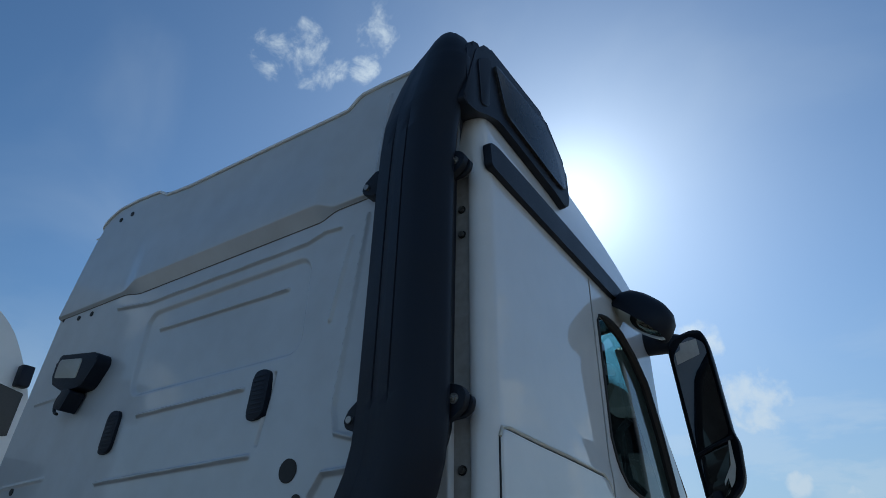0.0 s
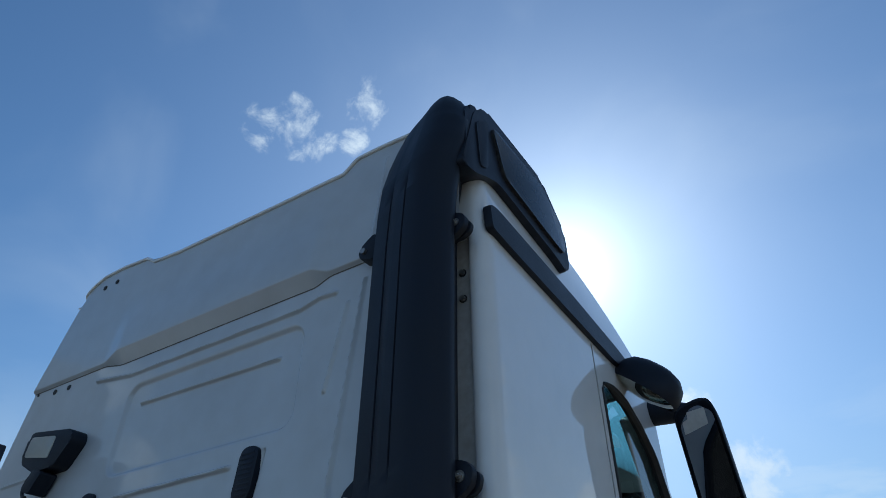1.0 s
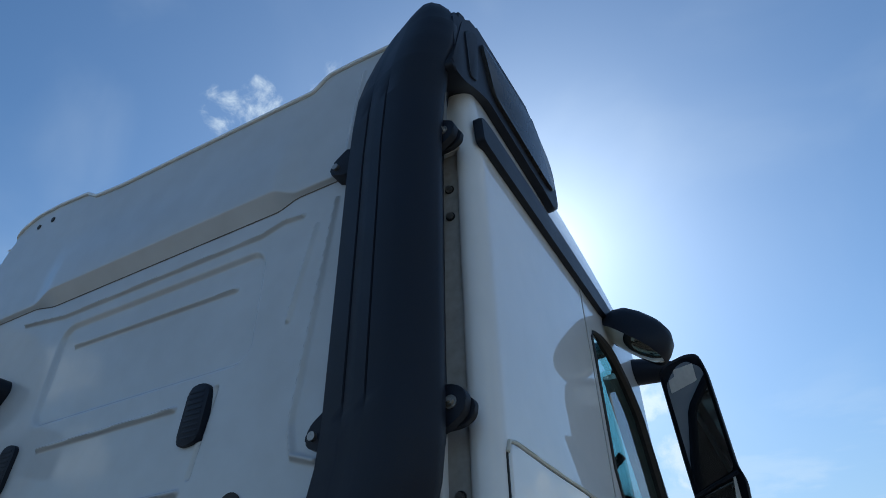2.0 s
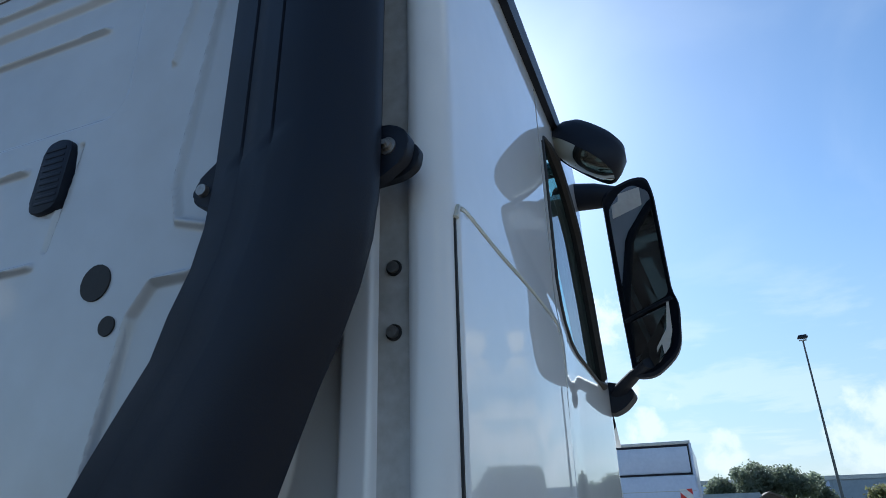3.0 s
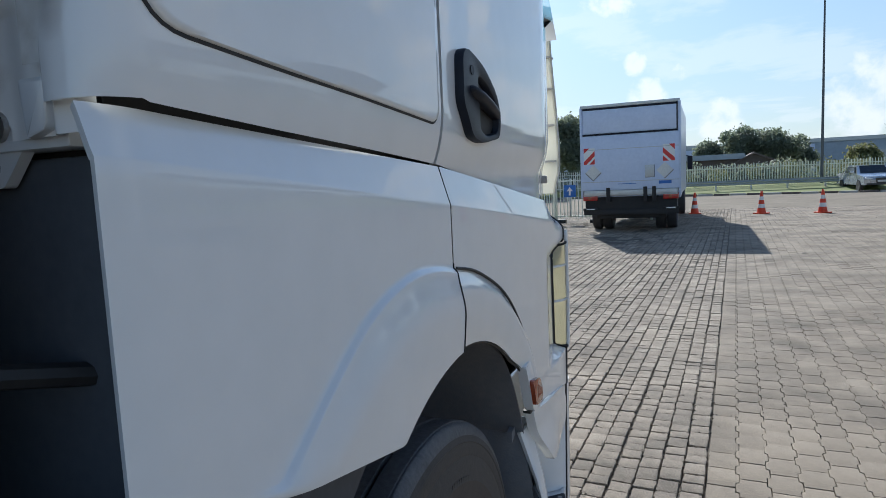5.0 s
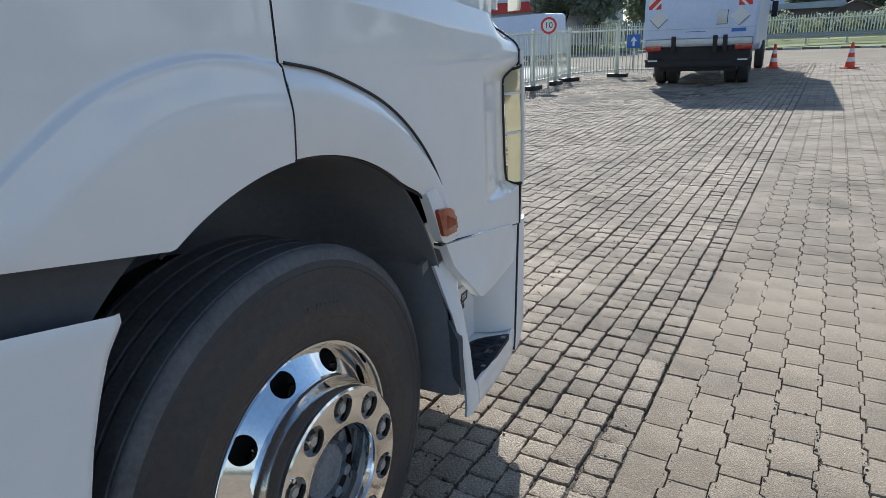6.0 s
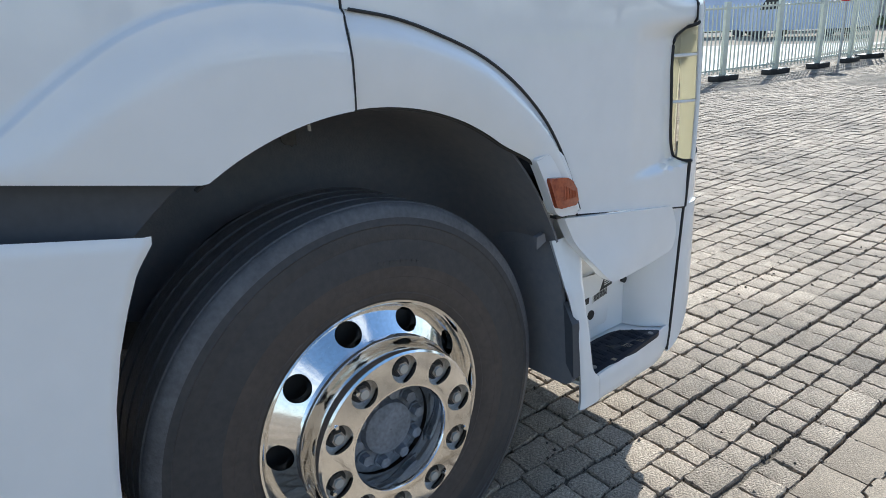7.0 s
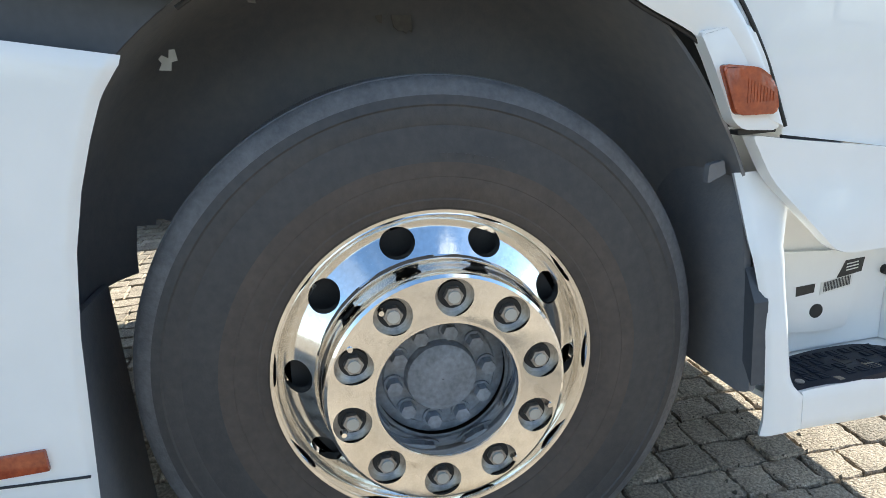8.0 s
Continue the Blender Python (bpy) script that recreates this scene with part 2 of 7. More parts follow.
RUBBER = material("tyre_rubber", (0.034, 0.034, 0.036), 0.6, tint=(0.058, 0.054, 0.052), scale=6.0, fine=60, bump=0.12, bump_scale=210)
RUBBER_DUST = material("dusty_sidewall", (0.058, 0.047, 0.040), 0.75, tint=(0.085, 0.068, 0.056), scale=9.0, fine=70, bump=0.1, bump_scale=220)
GREYSHEET = material("slate_grey_plastic", (0.045, 0.051, 0.062), 0.6, tint=(0.06, 0.067, 0.078), scale=4.0, fine=60)
# Worn rubber, lightened further for the sky light along the tread's edge.
TREAD = material("worn_tread_rubber", (0.075, 0.076, 0.08), 0.55, tint=(0.13, 0.13, 0.135), scale=14.0, fine=90, bump=0.25, bump_scale=120)
ALU = material("polished_aluminium", (0.885, 0.885, 0.88), 0.085, metal=1.0, tint=(0.78, 0.765, 0.735), scale=16.0, fine=120, rough_var=0.05, bump=0.012, bump_scale=55)
STEEL = material("dull_steel", (0.42, 0.41, 0.39), 0.42, metal=0.85, tint=(0.28, 0.26, 0.24), scale=30, fine=160, bump=0.1)
HUB = material("dirty_painted_hub", (0.22, 0.24, 0.27), 0.5, tint=(0.12, 0.13, 0.145), scale=18, fine=110, bump=0.1)
AMBER = material("amber_lens", (0.40, 0.082, 0.028), 0.22, tint=(0.24, 0.045, 0.018), scale=40, fine=140, coat=0.6)
LENS = material("yellowed_lens", (0.86, 0.84, 0.76), 0.14, tint=(0.80, 0.77, 0.66), scale=14, fine=60, coat=0.8)
RED_LENS = material("red_lens", (0.45, 0.02, 0.015), 0.2, tint=(0.3, 0.012, 0.01), scale=40, fine=90, coat=0.6)
# Mirror tint darkened and blued to stand for the dark view reflected.
MIRROR = material("mirror_glass", (0.24, 0.28, 0.34), 0.02, metal=1.0, tint=(0.22, 0.26, 0.32), scale=3, fine=10, rough_var=0.0)
COVER = glass_material("yellowed_lamp_cover", (0.90, 0.87, 0.76))
GLASS = glass_material("window_glass", (0.48, 0.72, 0.74), ior=2.0)
MIRROR_WIDE = material("domed_mirror_glass", (0.55, 0.60, 0.60), 0.02, metal=1.0, tint=(0.52, 0.57, 0.57), scale=3, fine=10, rough_var=0.0)
CABIN = material("dark_cabin_lining", (0.05, 0.052, 0.056), 0.8, tint=(0.035, 0.035, 0.037), scale=8, fine=60)
LABELW = material("label_paper", (0.72, 0.72, 0.68), 0.5, tint=(0.6, 0.6, 0.56), scale=30, fine=90)
INK = material("label_ink", (0.03, 0.03, 0.03), 0.5, scale=30)
SETT = material("weathered_sett", (0.425, 0.350, 0.262), 0.88, tint=(0.25, 0.20, 0.148), scale=5, fine=150, bump=0.8, bump_scale=150, per_object=0.15, per_island=0.15, pits=0.36, pit_scale=105, specks=0.7, grime=0.42)
PAVER = material("interlocking_concrete_block", (0.355, 0.288, 0.210), 0.88, tint=(0.235, 0.187, 0.135), scale=2.4, fine=190, bump=0.5, bump_scale=210, per_object=0.09, per_island=0.09, pits=0.24, pit_scale=120, specks=0.9, grime=0.40)
JOINT = material("joint_sand", (0.20, 0.163, 0.118), 0.95, tint=(0.045, 0.038, 0.030), scale=2.6, fine=70, bump=0.9, bump_scale=150)
CRUMB = material("stone_crumbs", (0.22, 0.18, 0.135), 0.9, tint=(0.05, 0.042, 0.035), scale=9, fine=60, per_island=0.5)
FARPAVE = material("distant_pavement", (0.315, 0.265, 0.205), 0.95, tint=(0.22, 0.185, 0.14), scale=0.55, fine=7, bump=0.3, bump_scale=20, spec=0.1)
SOIL = material("asphalt_ground", (0.20, 0.19, 0.17), 0.9, tint=(0.14, 0.13, 0.115), scale=0.2, fine=4, bump=0.3, bump_scale=30)
GRASS = material("rough_grass", (0.17, 0.215, 0.05), 0.9, tint=(0.25, 0.25, 0.10), scale=2.0, fine=30, bump=0.6, bump_scale=25)
# Greens lightened and greyed, so distance haze sits in the leaf colour.
LEAF = material("foliage", (0.118, 0.138, 0.100), 0.6, tint=(0.17, 0.187, 0.135), scale=1.0, fine=8, per_island=0.35)
LEAF_DRY = material("dry_foliage", (0.15, 0.155, 0.07), 0.7, tint=(0.10, 0.12, 0.045), scale=1.0, fine=8, per_island=0.35)
for leaf, glowing in ((LEAF, (0.38, 0.43, 0.30, 1)), (LEAF_DRY, (0.34, 0.34, 0.15, 1)), (LENS, (0.93, 0.91, 0.80, 1))):
    nodes, links = leaf.node_tree.nodes, leaf.node_tree.links
    shader = nodes["Principled BSDF"]
    through_leaf = nodes.new("ShaderNodeBsdfTranslucent")
    through_leaf.inputs["Color"].default_value = glowing
    both = nodes.new("ShaderNodeMixShader")
    both.inputs["Fac"].default_value = 0.45
    links.new(shader.outputs[0], both.inputs[1])
    links.new(through_leaf.outputs[0], both.inputs[2])
    links.new(both.outputs[0], nodes["Material Output"].inputs["Surface"])
BARK = material("bark", (0.09, 0.07, 0.05), 0.9, tint=(0.05, 0.04, 0.03), scale=6, fine=30, bump=0.5)
FENCE = material("pale_painted_steel", (0.72, 0.74, 0.62), 0.5, tint=(0.6, 0.62, 0.51), scale=3, fine=30)
GALV = material("galvanised_steel", (0.50, 0.52, 0.52), 0.4, metal=0.6, tint=(0.40, 0.42, 0.42), scale=6, fine=40)
# White panels; the blue cast of sky-lit shade is put into the base.
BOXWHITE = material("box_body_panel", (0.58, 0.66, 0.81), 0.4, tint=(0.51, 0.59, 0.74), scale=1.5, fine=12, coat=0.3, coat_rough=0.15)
ORANGE = material("cone_orange", (0.75, 0.075, 0.02), 0.5, tint=(0.6, 0.055, 0.02), scale=9, fine=50)
REFLEX = material("white_reflective_sheet", (0.80, 0.80, 0.78), 0.4, tint=(0.68, 0.68, 0.66), scale=9, fine=50)
RED = material("red_reflective_sheet", (0.62, 0.03, 0.025), 0.4, tint=(0.5, 0.025, 0.02), scale=9, fine=50)
BLUE = material("blue_sign_sheet", (0.03, 0.16, 0.5), 0.4, tint=(0.025, 0.12, 0.4), scale=9, fine=50)
SILVER = material("silver_car_paint", (0.55, 0.57, 0.58), 0.28, metal=0.5, coat=1.0, tint=(0.5, 0.52, 0.53), scale=3, fine=20)
CARGLASS = material("dark_car_glass", (0.02, 0.024, 0.028), 0.05, tint=(0.015, 0.018, 0.02), scale=3)
LAMPGREY = material("dark_grey_lamp_paint", (0.10, 0.115, 0.12), 0.5, tint=(0.07, 0.08, 0.085), scale=4, fine=30)
SHEET = material("grey_cladding", (0.36, 0.42, 0.46), 0.5, tint=(0.30, 0.35, 0.39), scale=0.5, fine=3)
ROOFDARK = material("dark_brown_roof", (0.17, 0.135, 0.115), 0.8, tint=(0.12, 0.095, 0.08), scale=0.8, fine=6)
CONCRETE = material("pale_concrete", (0.50, 0.48, 0.44), 0.85, tint=(0.40, 0.38, 0.34), scale=0.6, fine=14, bump=0.3)


# mesh helpers
def finish(bm, smooth=True, angle=35.0):
    bmesh.ops.recalc_face_normals(bm, faces=bm.faces[:])
    if smooth:
        for f in bm.faces:
            f.smooth = True
        lim = radians(angle)
        for e in bm.edges:
            if len(e.link_faces) == 2 and e.calc_face_angle(0.0) > lim:
                e.smooth = False
    return bm


def mesh_of(name, bm, mat):
    me = bpy.data.meshes.new(name)
    bm.to_mesh(me)
    bm.free()
    me.materials.append(mat)
    return me


def part(name, bm, mat, parent=None, label="", smooth=True, angle=35.0):
    """One mesh object, under a thing or a part."""
    ob = new(name, mesh_of(name, finish(bm, smooth, angle), mat))
    if parent is not None:
        ob.parent = parent
    if label:
        tagged(ob, label)
    return ob


def thing(name, label, category, at=(0, 0, 0), turn=0.0, group=""):
    ob = new(name)
    ob.empty_display_size = 0.2
    ob.matrix_basis = pose(*at, 0, 0, turn)
    return tagged(ob, label, category, group)


def grid(fn, us, vs, thick=0.0, bm=None, closed_u=False):
    bm = bm or bmesh.new()
    rows = [[bm.verts.new(fn(u, v)) for v in vs] for u in us]
    nu = len(us)
    faces = []
    for i in range(nu if closed_u else nu - 1):
        a, b = rows[i], rows[(i + 1) % nu]
        for j in range(len(vs) - 1):
            try:
                faces.append(bm.faces.new((a[j], b[j], b[j + 1], a[j + 1])))
            except ValueError:
                pass
    if thick:
        bmesh.ops.recalc_face_normals(bm, faces=faces)
        bmesh.ops.solidify(bm, geom=faces, thickness=thick)
    return bm


def box(lo, hi, bevel=0.0, bm=None, seg=2):
    bm = bm or bmesh.new()
    c = [(a + b) / 2 for a, b in zip(lo, hi)]
    m = Matrix.Translation(c) @ Matrix.Diagonal((hi[0] - lo[0], hi[1] - lo[1], hi[2] - lo[2], 1))
    made = bmesh.ops.create_cube(bm, size=1.0, matrix=m)["verts"]
    if bevel:
        edges = list({e for v in made for e in v.link_edges})
        bmesh.ops.bevel(bm, geom=edges, offset=bevel, segments=seg, affect="EDGES", profile=0.6)
    return bm


def rounded(pts, r, n=5):
    """Rounds the corners of a closed outline; r: one radius, or one for each corner."""
    out, k = [], len(pts)
    for i, p in enumerate(pts):
        rad = r[i] if isinstance(r, (list, tuple)) else r
        a, b, c = Vector(pts[i - 1]), Vector(p), Vector(pts[(i + 1) % k])
        u, w = (a - b), (c - b)
        d = min(rad, u.length * 0.45, w.length * 0.45)
        p0, p1 = b + u.normalized() * d, b + w.normalized() * d
        if rad <= 0:
            out.append(tuple(b))
            continue
        for s in range(n + 1):
            t = s / n
            out.append(tuple((1 - t) ** 2 * p0 + 2 * t * (1 - t) * b + t * t * p1))
    return out


def prism(pts, to3, lo, hi, bevel=0.0, bm=None, seg=2):
    """Extrudes an outline from depth lo to hi; to3(a, b, depth) gives the place."""
    bm = bm or bmesh.new()
    front = [bm.verts.new(to3(a, b, hi)) for a, b in pts]
    back = [bm.verts.new(to3(a, b, lo)) for a, b in pts]
    f = bm.faces.new(front)
    bm.faces.new(back[::-1])
    for i in range(len(pts)):
        j = (i + 1) % len(pts)
        bm.faces.new((front[i], back[i], back[j], front[j]))
    if bevel:
        bmesh.ops.bevel(bm, geom=list(f.edges), offset=bevel, segments=seg, affect="EDGES", profile=0.6)
    return bm


def X_(a, b, d):
    return (d, a, b)


def Y_(a, b, d):
    return (a, d, b)


def Z_(a, b, d):
    return (a, b, d)


def tube(path, r, n=8, closed=False, bm=None, flat=1.0):
    """A round bar along a path."""
    bm = bm or bmesh.new()
    pts = [Vector(p) for p in path]
    k, rings = len(pts), []
    for i, p in enumerate(pts):
        a = pts[i - 1] if (i or closed) else p
        b = pts[(i + 1) % k] if (i < k - 1 or closed) else p
        t = (b - a).normalized()
        ref = Vector((0, 0, 1)) if abs(t.z) < 0.95 else Vector((0, 1, 0))
        u = t.cross(ref).normalized()
        w = t.cross(u)
        rad = r[i] if isinstance(r, (list, tuple)) else r
        rings.append([bm.verts.new(p + u * math.cos(q) * rad + w * math.sin(q) * rad * flat) for q in (2 * math.pi * s / n for s in range(n))])
    for i in range(k if closed else k - 1):
        a, b = rings[i], rings[(i + 1) % k]
        for s in range(n):
            bm.faces.new((a[s], a[(s + 1) % n], b[(s + 1) % n], b[s]))
    if not closed:
        bm.faces.new(rings[0][::-1])
        bm.faces.new(rings[-1])
    return bm


def lathe(profile, n=64, bm=None, centre=(0, 0), closed=False):
    """Turns (x, radius) round the x axis through centre (y, z)."""
    bm = bm or bmesh.new()
    cy, cz = centre
    rows = []
    for s in range(n):
        q = 2 * math.pi * s / n
        rows.append([bm.verts.new((x, cy + r * math.cos(q), cz + r * math.sin(q))) for x, r in profile])
    m = len(profile)
    for s in range(n):
        a, b = rows[s], rows[(s + 1) % n]
        for j in range(m if closed else m - 1):
            jj = (j + 1) % m
            bm.faces.new((a[j], b[j], b[jj], a[jj]))
    return bm


def cylinder(p0, p1, r0, r1=None, n=20, bm=None, bevel=0.0):
    return tube([p0, p1], [r0, r0 if r1 is None else r1], n, bm=bm)


def hexnut(x, y, z, r, h, bm=None, n=6):
    """A nut that points along +x."""
    return cylinder((x - h, y, z), (x, y, z), r, r * 0.93, n, bm)


def smooth(a, b, x):
    t = min(1.0, max(0.0, (x - a) / (b - a)))
    return t * t * (3 - 2 * t)


def lerp_pts(xs, ys, x):
    return float(np.interp(x, xs, ys))


def span(a, b, n):
    return [a + (b - a) * i / n for i in range(n + 1)]
# ---------------------------------------------------------------- the truck
truck = thing("tractor_truck", "white tractor truck cab with black air intake and polished front wheel", "truck")


def bottom(y):
    """Lower edge of the cab."""
    return 1.661 - 0.070 * y if y < 0.8 else 1.605 - 0.115 * (y - 0.8)


def side(y, z):
    """Half width of the cab."""
    x = 1.142 - 0.016 * y
    if z < 1.72:
        x -= 0.018 * min(1.3, (1.72 - z) / 0.1) ** 2
    # raised flank below the waist crease
    if y < 1.5:
        zc = 2.415 - 0.16 * max(0.0, y - 0.28)
        x += 0.006 * smooth(0.20, 0.48, y) * (1 - smooth(0.78, 1.0, y)) * min(1.0, max(0.0, (zc - z) / (zc - 2.285)))
    if z > 2.95:
        x -= 0.075 * ((z - 2.95) / 0.55) ** 2
    if y > 1.7:
        x -= 0.62 * (y - 1.7) ** 2
    return x


def roof_z(y):
    return 3.50 - 0.06 * max(0.0, y) - 0.16 * max(0.0, y - 0.35) ** 2 - 0.1 * max(0.0, y - 1.0) ** 2


# rear wall: pressed steel with ribs, as a height field
RIBS = [
    (((-0.52, 2.945), (-0.30, 2.916), (0.52, 2.916), (0.60, 2.935), (0.66, 2.93)), 0.009, -0.006),
    (((-0.20, 2.788), (0.45, 2.778)), 0.009, -0.006),
    (((-0.19, 2.469), (0.33, 2.474)), 0.009, -0.006),
    (((-0.336, 2.264), (0.40, 2.272)), 0.009, -0.006),
    (((0.77, 2.94), (0.705, 2.36), (0.72, 2.295), (0.78, 2.276)), 0.009, -0.006),
    (((0.712, 2.88), (0.656, 2.62)), 0.008, -0.005),
    (((0.86, 2.205), (0.69, 2.20), (0.655, 2.15), (0.60, 1.80)), 0.010, -0.008),
    (((-0.95, 2.62), (-0.60, 2.63)), 0.008, -0.004),
    (((0.46, 2.50), (0.425, 2.30)), 0.007, 0.005),
    (((0.795, 3.06), (0.835, 3.38)), 0.009, -0.003),
    (((-1.0, 2.30), (-0.70, 2.31)), 0.009, -0.004),
]


def rib_dist(x, z, pts):
    best = 9.0
    for (ax, az), (bx, bz) in zip(pts, pts[1:]):
        dx, dz = bx - ax, bz - az
        t = min(1.0, max(0.0, ((x - ax) * dx + (z - az) * dz) / (dx * dx + dz * dz)))
        best = min(best, math.hypot(x - ax - t * dx, z - az - t * dz))
    return best


def rrect(x, z, x0, x1, z0, z1, r):
    qx, qz = abs(x - (x0 + x1) / 2) - (x1 - x0) / 2 + r, abs(z - (z0 + z1) / 2) - (z1 - z0) / 2 + r
    return math.hypot(max(qx, 0), max(qz, 0)) + min(max(qx, qz), 0) - r


def rear_y(x, z):
    y = -0.062
    # the overhang of the raised roof, with a broad ledge in the middle
    mid = smooth(-0.52, -0.38, x) * (1 - smooth(0.56, 0.64, x))
    zc = 3.005 - 0.022 * mid
    y -= (0.014 + 0.022 * mid * (1 - smooth(3.03, 3.32, z))) * min(1.0, max(0.0, (z - zc) / (0.008 + 0.04 * mid)))
    # recessed panel
    y += 0.012 * (1 - smooth(-0.009, 0.009, rrect(x, z, -0.28, 0.545, 2.55, 2.865, 0.05)))
    for pts, w, h in RIBS:
        d = rib_dist(x, z, pts)
        if d < 2.0 * w:
            y += 1.9 * h * (1 - smooth(0.0, 1.15 * w, d))
    # stepped corner post below the roof
    if z < 3.0 and x > 0.66:
        lower = 1 - smooth(2.06, 2.16, z)
        s = smooth(0.80 - 0.085 * lower, 0.85 - 0.085 * lower, x)
        post = 0.020
        rib = smooth(1.76, 1.84, z)
        post -= 0.032 * smooth(0.970, 0.990, x) * rib
        post += (-0.032 * (1 - rib) + 0.022) * smooth(1.028, 1.042, x)
        if z < 1.80:
            post += 0.010 * (1 - smooth(1.755, 1.772, z)) * (1 - smooth(0.95, 1.0, x))
        y = y * (1 - s) + post * s
        if z > 1.86:
            y -= 0.014 * s * smooth(1.86, 1.90, z) * (1 - smooth(0.003, 0.012, abs(x - (0.894 - 0.018 * (1 - smooth(1.86, 1.98, z)) ** 2))))
    left = rear_left(z)
    if x < left + 0.05:
        y += 0.06 * ((left + 0.05 - x) / 0.05) ** 2
    return y


def rear_left(z):
    return lerp_pts((1.63, 2.45, 3.02, 3.25, 3.36, 3.41), (-1.175, -1.115, -1.03, -0.955, -0.915, -0.885), z)


def rear_top(x):
    return lerp_pts((-0.885, -0.855, -0.80, -0.735, -0.60, -0.435, -0.37, -0.213, 0.65, 0.70, 0.80, 1.07), (3.395, 3.432, 3.470, 3.493, 3.494, 3.478, 3.438, 3.4235, 3.405, 3.448, 3.448, 3.43), x)


def rear_point(u, v):
    z0 = 1.633
    z = z0 + (rear_top(-0.885 + 1.985 * u) - z0) * v
    l = rear_left(z)
    x = l + (1.10 - l) * u
    return (x, rear_y(x, z), z)


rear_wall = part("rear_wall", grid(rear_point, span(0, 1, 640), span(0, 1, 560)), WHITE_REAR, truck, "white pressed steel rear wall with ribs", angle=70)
# stepped corner post takes the lighter body white, in place of light there
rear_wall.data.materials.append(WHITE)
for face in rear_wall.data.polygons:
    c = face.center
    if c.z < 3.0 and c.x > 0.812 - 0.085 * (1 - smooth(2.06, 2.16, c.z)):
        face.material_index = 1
# Thin dark tube drawn along the lower edge of the roof ledge.
part("roof_joint", tube([(x, rear_y(x, 3.0 - 0.022 * smooth(-0.52, -0.38, x) * (1 - smooth(0.56, 0.64, x))) - 0.0005, 3.003 - 0.022 * smooth(-0.52, -0.38, x) * (1 - smooth(0.56, 0.64, x))) for x in span(-1.0, 0.78, 90)], 0.0022, 5), DULLGREY, rear_wall, "thin dark line along the roof ledge")
part("roof_lip", tube([(x, rear_y(x, rear_top(x)) - 0.002, rear_top(x)) for x in span(-0.87, 1.0, 90)], 0.007, 8), WHITE, rear_wall)


def disc_y(x, z, r, mat, name, label="", deep=0.004, parent=rear_wall, y=None, n=20):
    y = rear_y(x, z) if y is None else y
    return part(name, cylinder((x, y + 0.006, z), (x, y - deep, z), r, n=n), mat, parent, label)


# Flat black discs stand for the dark of open holes.
for hx, hz, hr in ((0.566, 2.218, 0.031), (0.607, 2.142, 0.016), (-0.905, 2.282, 0.013), (-0.623, 3.43, 0.011), (-0.707, 3.427, 0.011), (-0.829, 2.978, 0.011), (-0.73, 2.974, 0.011), (-0.96, 2.995, 0.006)):
    disc_y(hx, hz, hr, SEAL, "grommet", "black disc standing for a hole", 0.003)
disc_y(0.843, 1.745, 0.019, SEAL, "grommet", "black disc standing for a hole", 0.002)
for bx, bz in ((0.928, 1.649), (0.808, 1.649)):
    disc_y(bx, bz, 0.0165, STEEL, "bolt_head", "dull bolt head", 0.006)
for vx, vz in ((0.412, 2.443), (-0.326, 2.43)):
    v = part("air_vent", prism(rounded([(vx - 0.040, vz - 0.075), (vx + 0.030, vz - 0.070), (vx + 0.042, vz + 0.070), (vx - 0.028, vz + 0.075)], 0.028), Y_, -0.05, -0.074, 0.003), PLASTIC, rear_wall, "black slotted cab vent")
    for i in range(9):
        z = vz - 0.054 + 0.0135 * i
        part("slat", box((vx - 0.024, -0.0752, z - 0.003), (vx + 0.026, -0.072, z + 0.003), 0.001), PLASTIC, v)

for x0, x1, z0, z1 in ((0.78, 0.99, 1.664, 1.738), (0.76, 0.90, 1.86, 2.02)):
    part("stain", grid(lambda x, z: (x, rear_y(x, z) - 0.0012, z), span(x0, x1, 12), span(z0, z1, 8)), STAIN, rear_wall, "rust-brown dirt stain")

# work lamp on the rear wall
lamp = part("work_lamp", prism(rounded([(-0.760, 2.664), (-0.648, 2.613), (-0.520, 2.613), (-0.456, 2.698), (-0.472, 2.736), (-0.736, 2.774), (-0.760, 2.757)], 0.022), Y_, -0.06, -0.120, 0.010), PLASTIC, truck, "black rear work lamp")
part("lens", prism(rounded([(-0.740, 2.681), (-0.572, 2.651), (-0.564, 2.728), (-0.732, 2.753)], 0.012), Y_, -0.115, -0.123, 0.003), LENS, lamp, "clear lamp lens")
part("cable", tube([(-0.665 + 0.042 * math.cos(q), -0.10, 2.575 + 0.04 * math.sin(q)) for q in span(-0.5, 4.6, 18)], 0.006, 7), SEAL, lamp)
part("plug", prism(rounded([(-0.66, 2.55), (-0.60, 2.53), (-0.56, 2.60), (-0.62, 2.62)], 0.012), Y_, -0.07, -0.13, 0.006), PLASTIC, lamp)

# right side of the cab behind the door
def smooth_desc(hi, lo, z):
    return 1 - smooth(lo, hi, z)


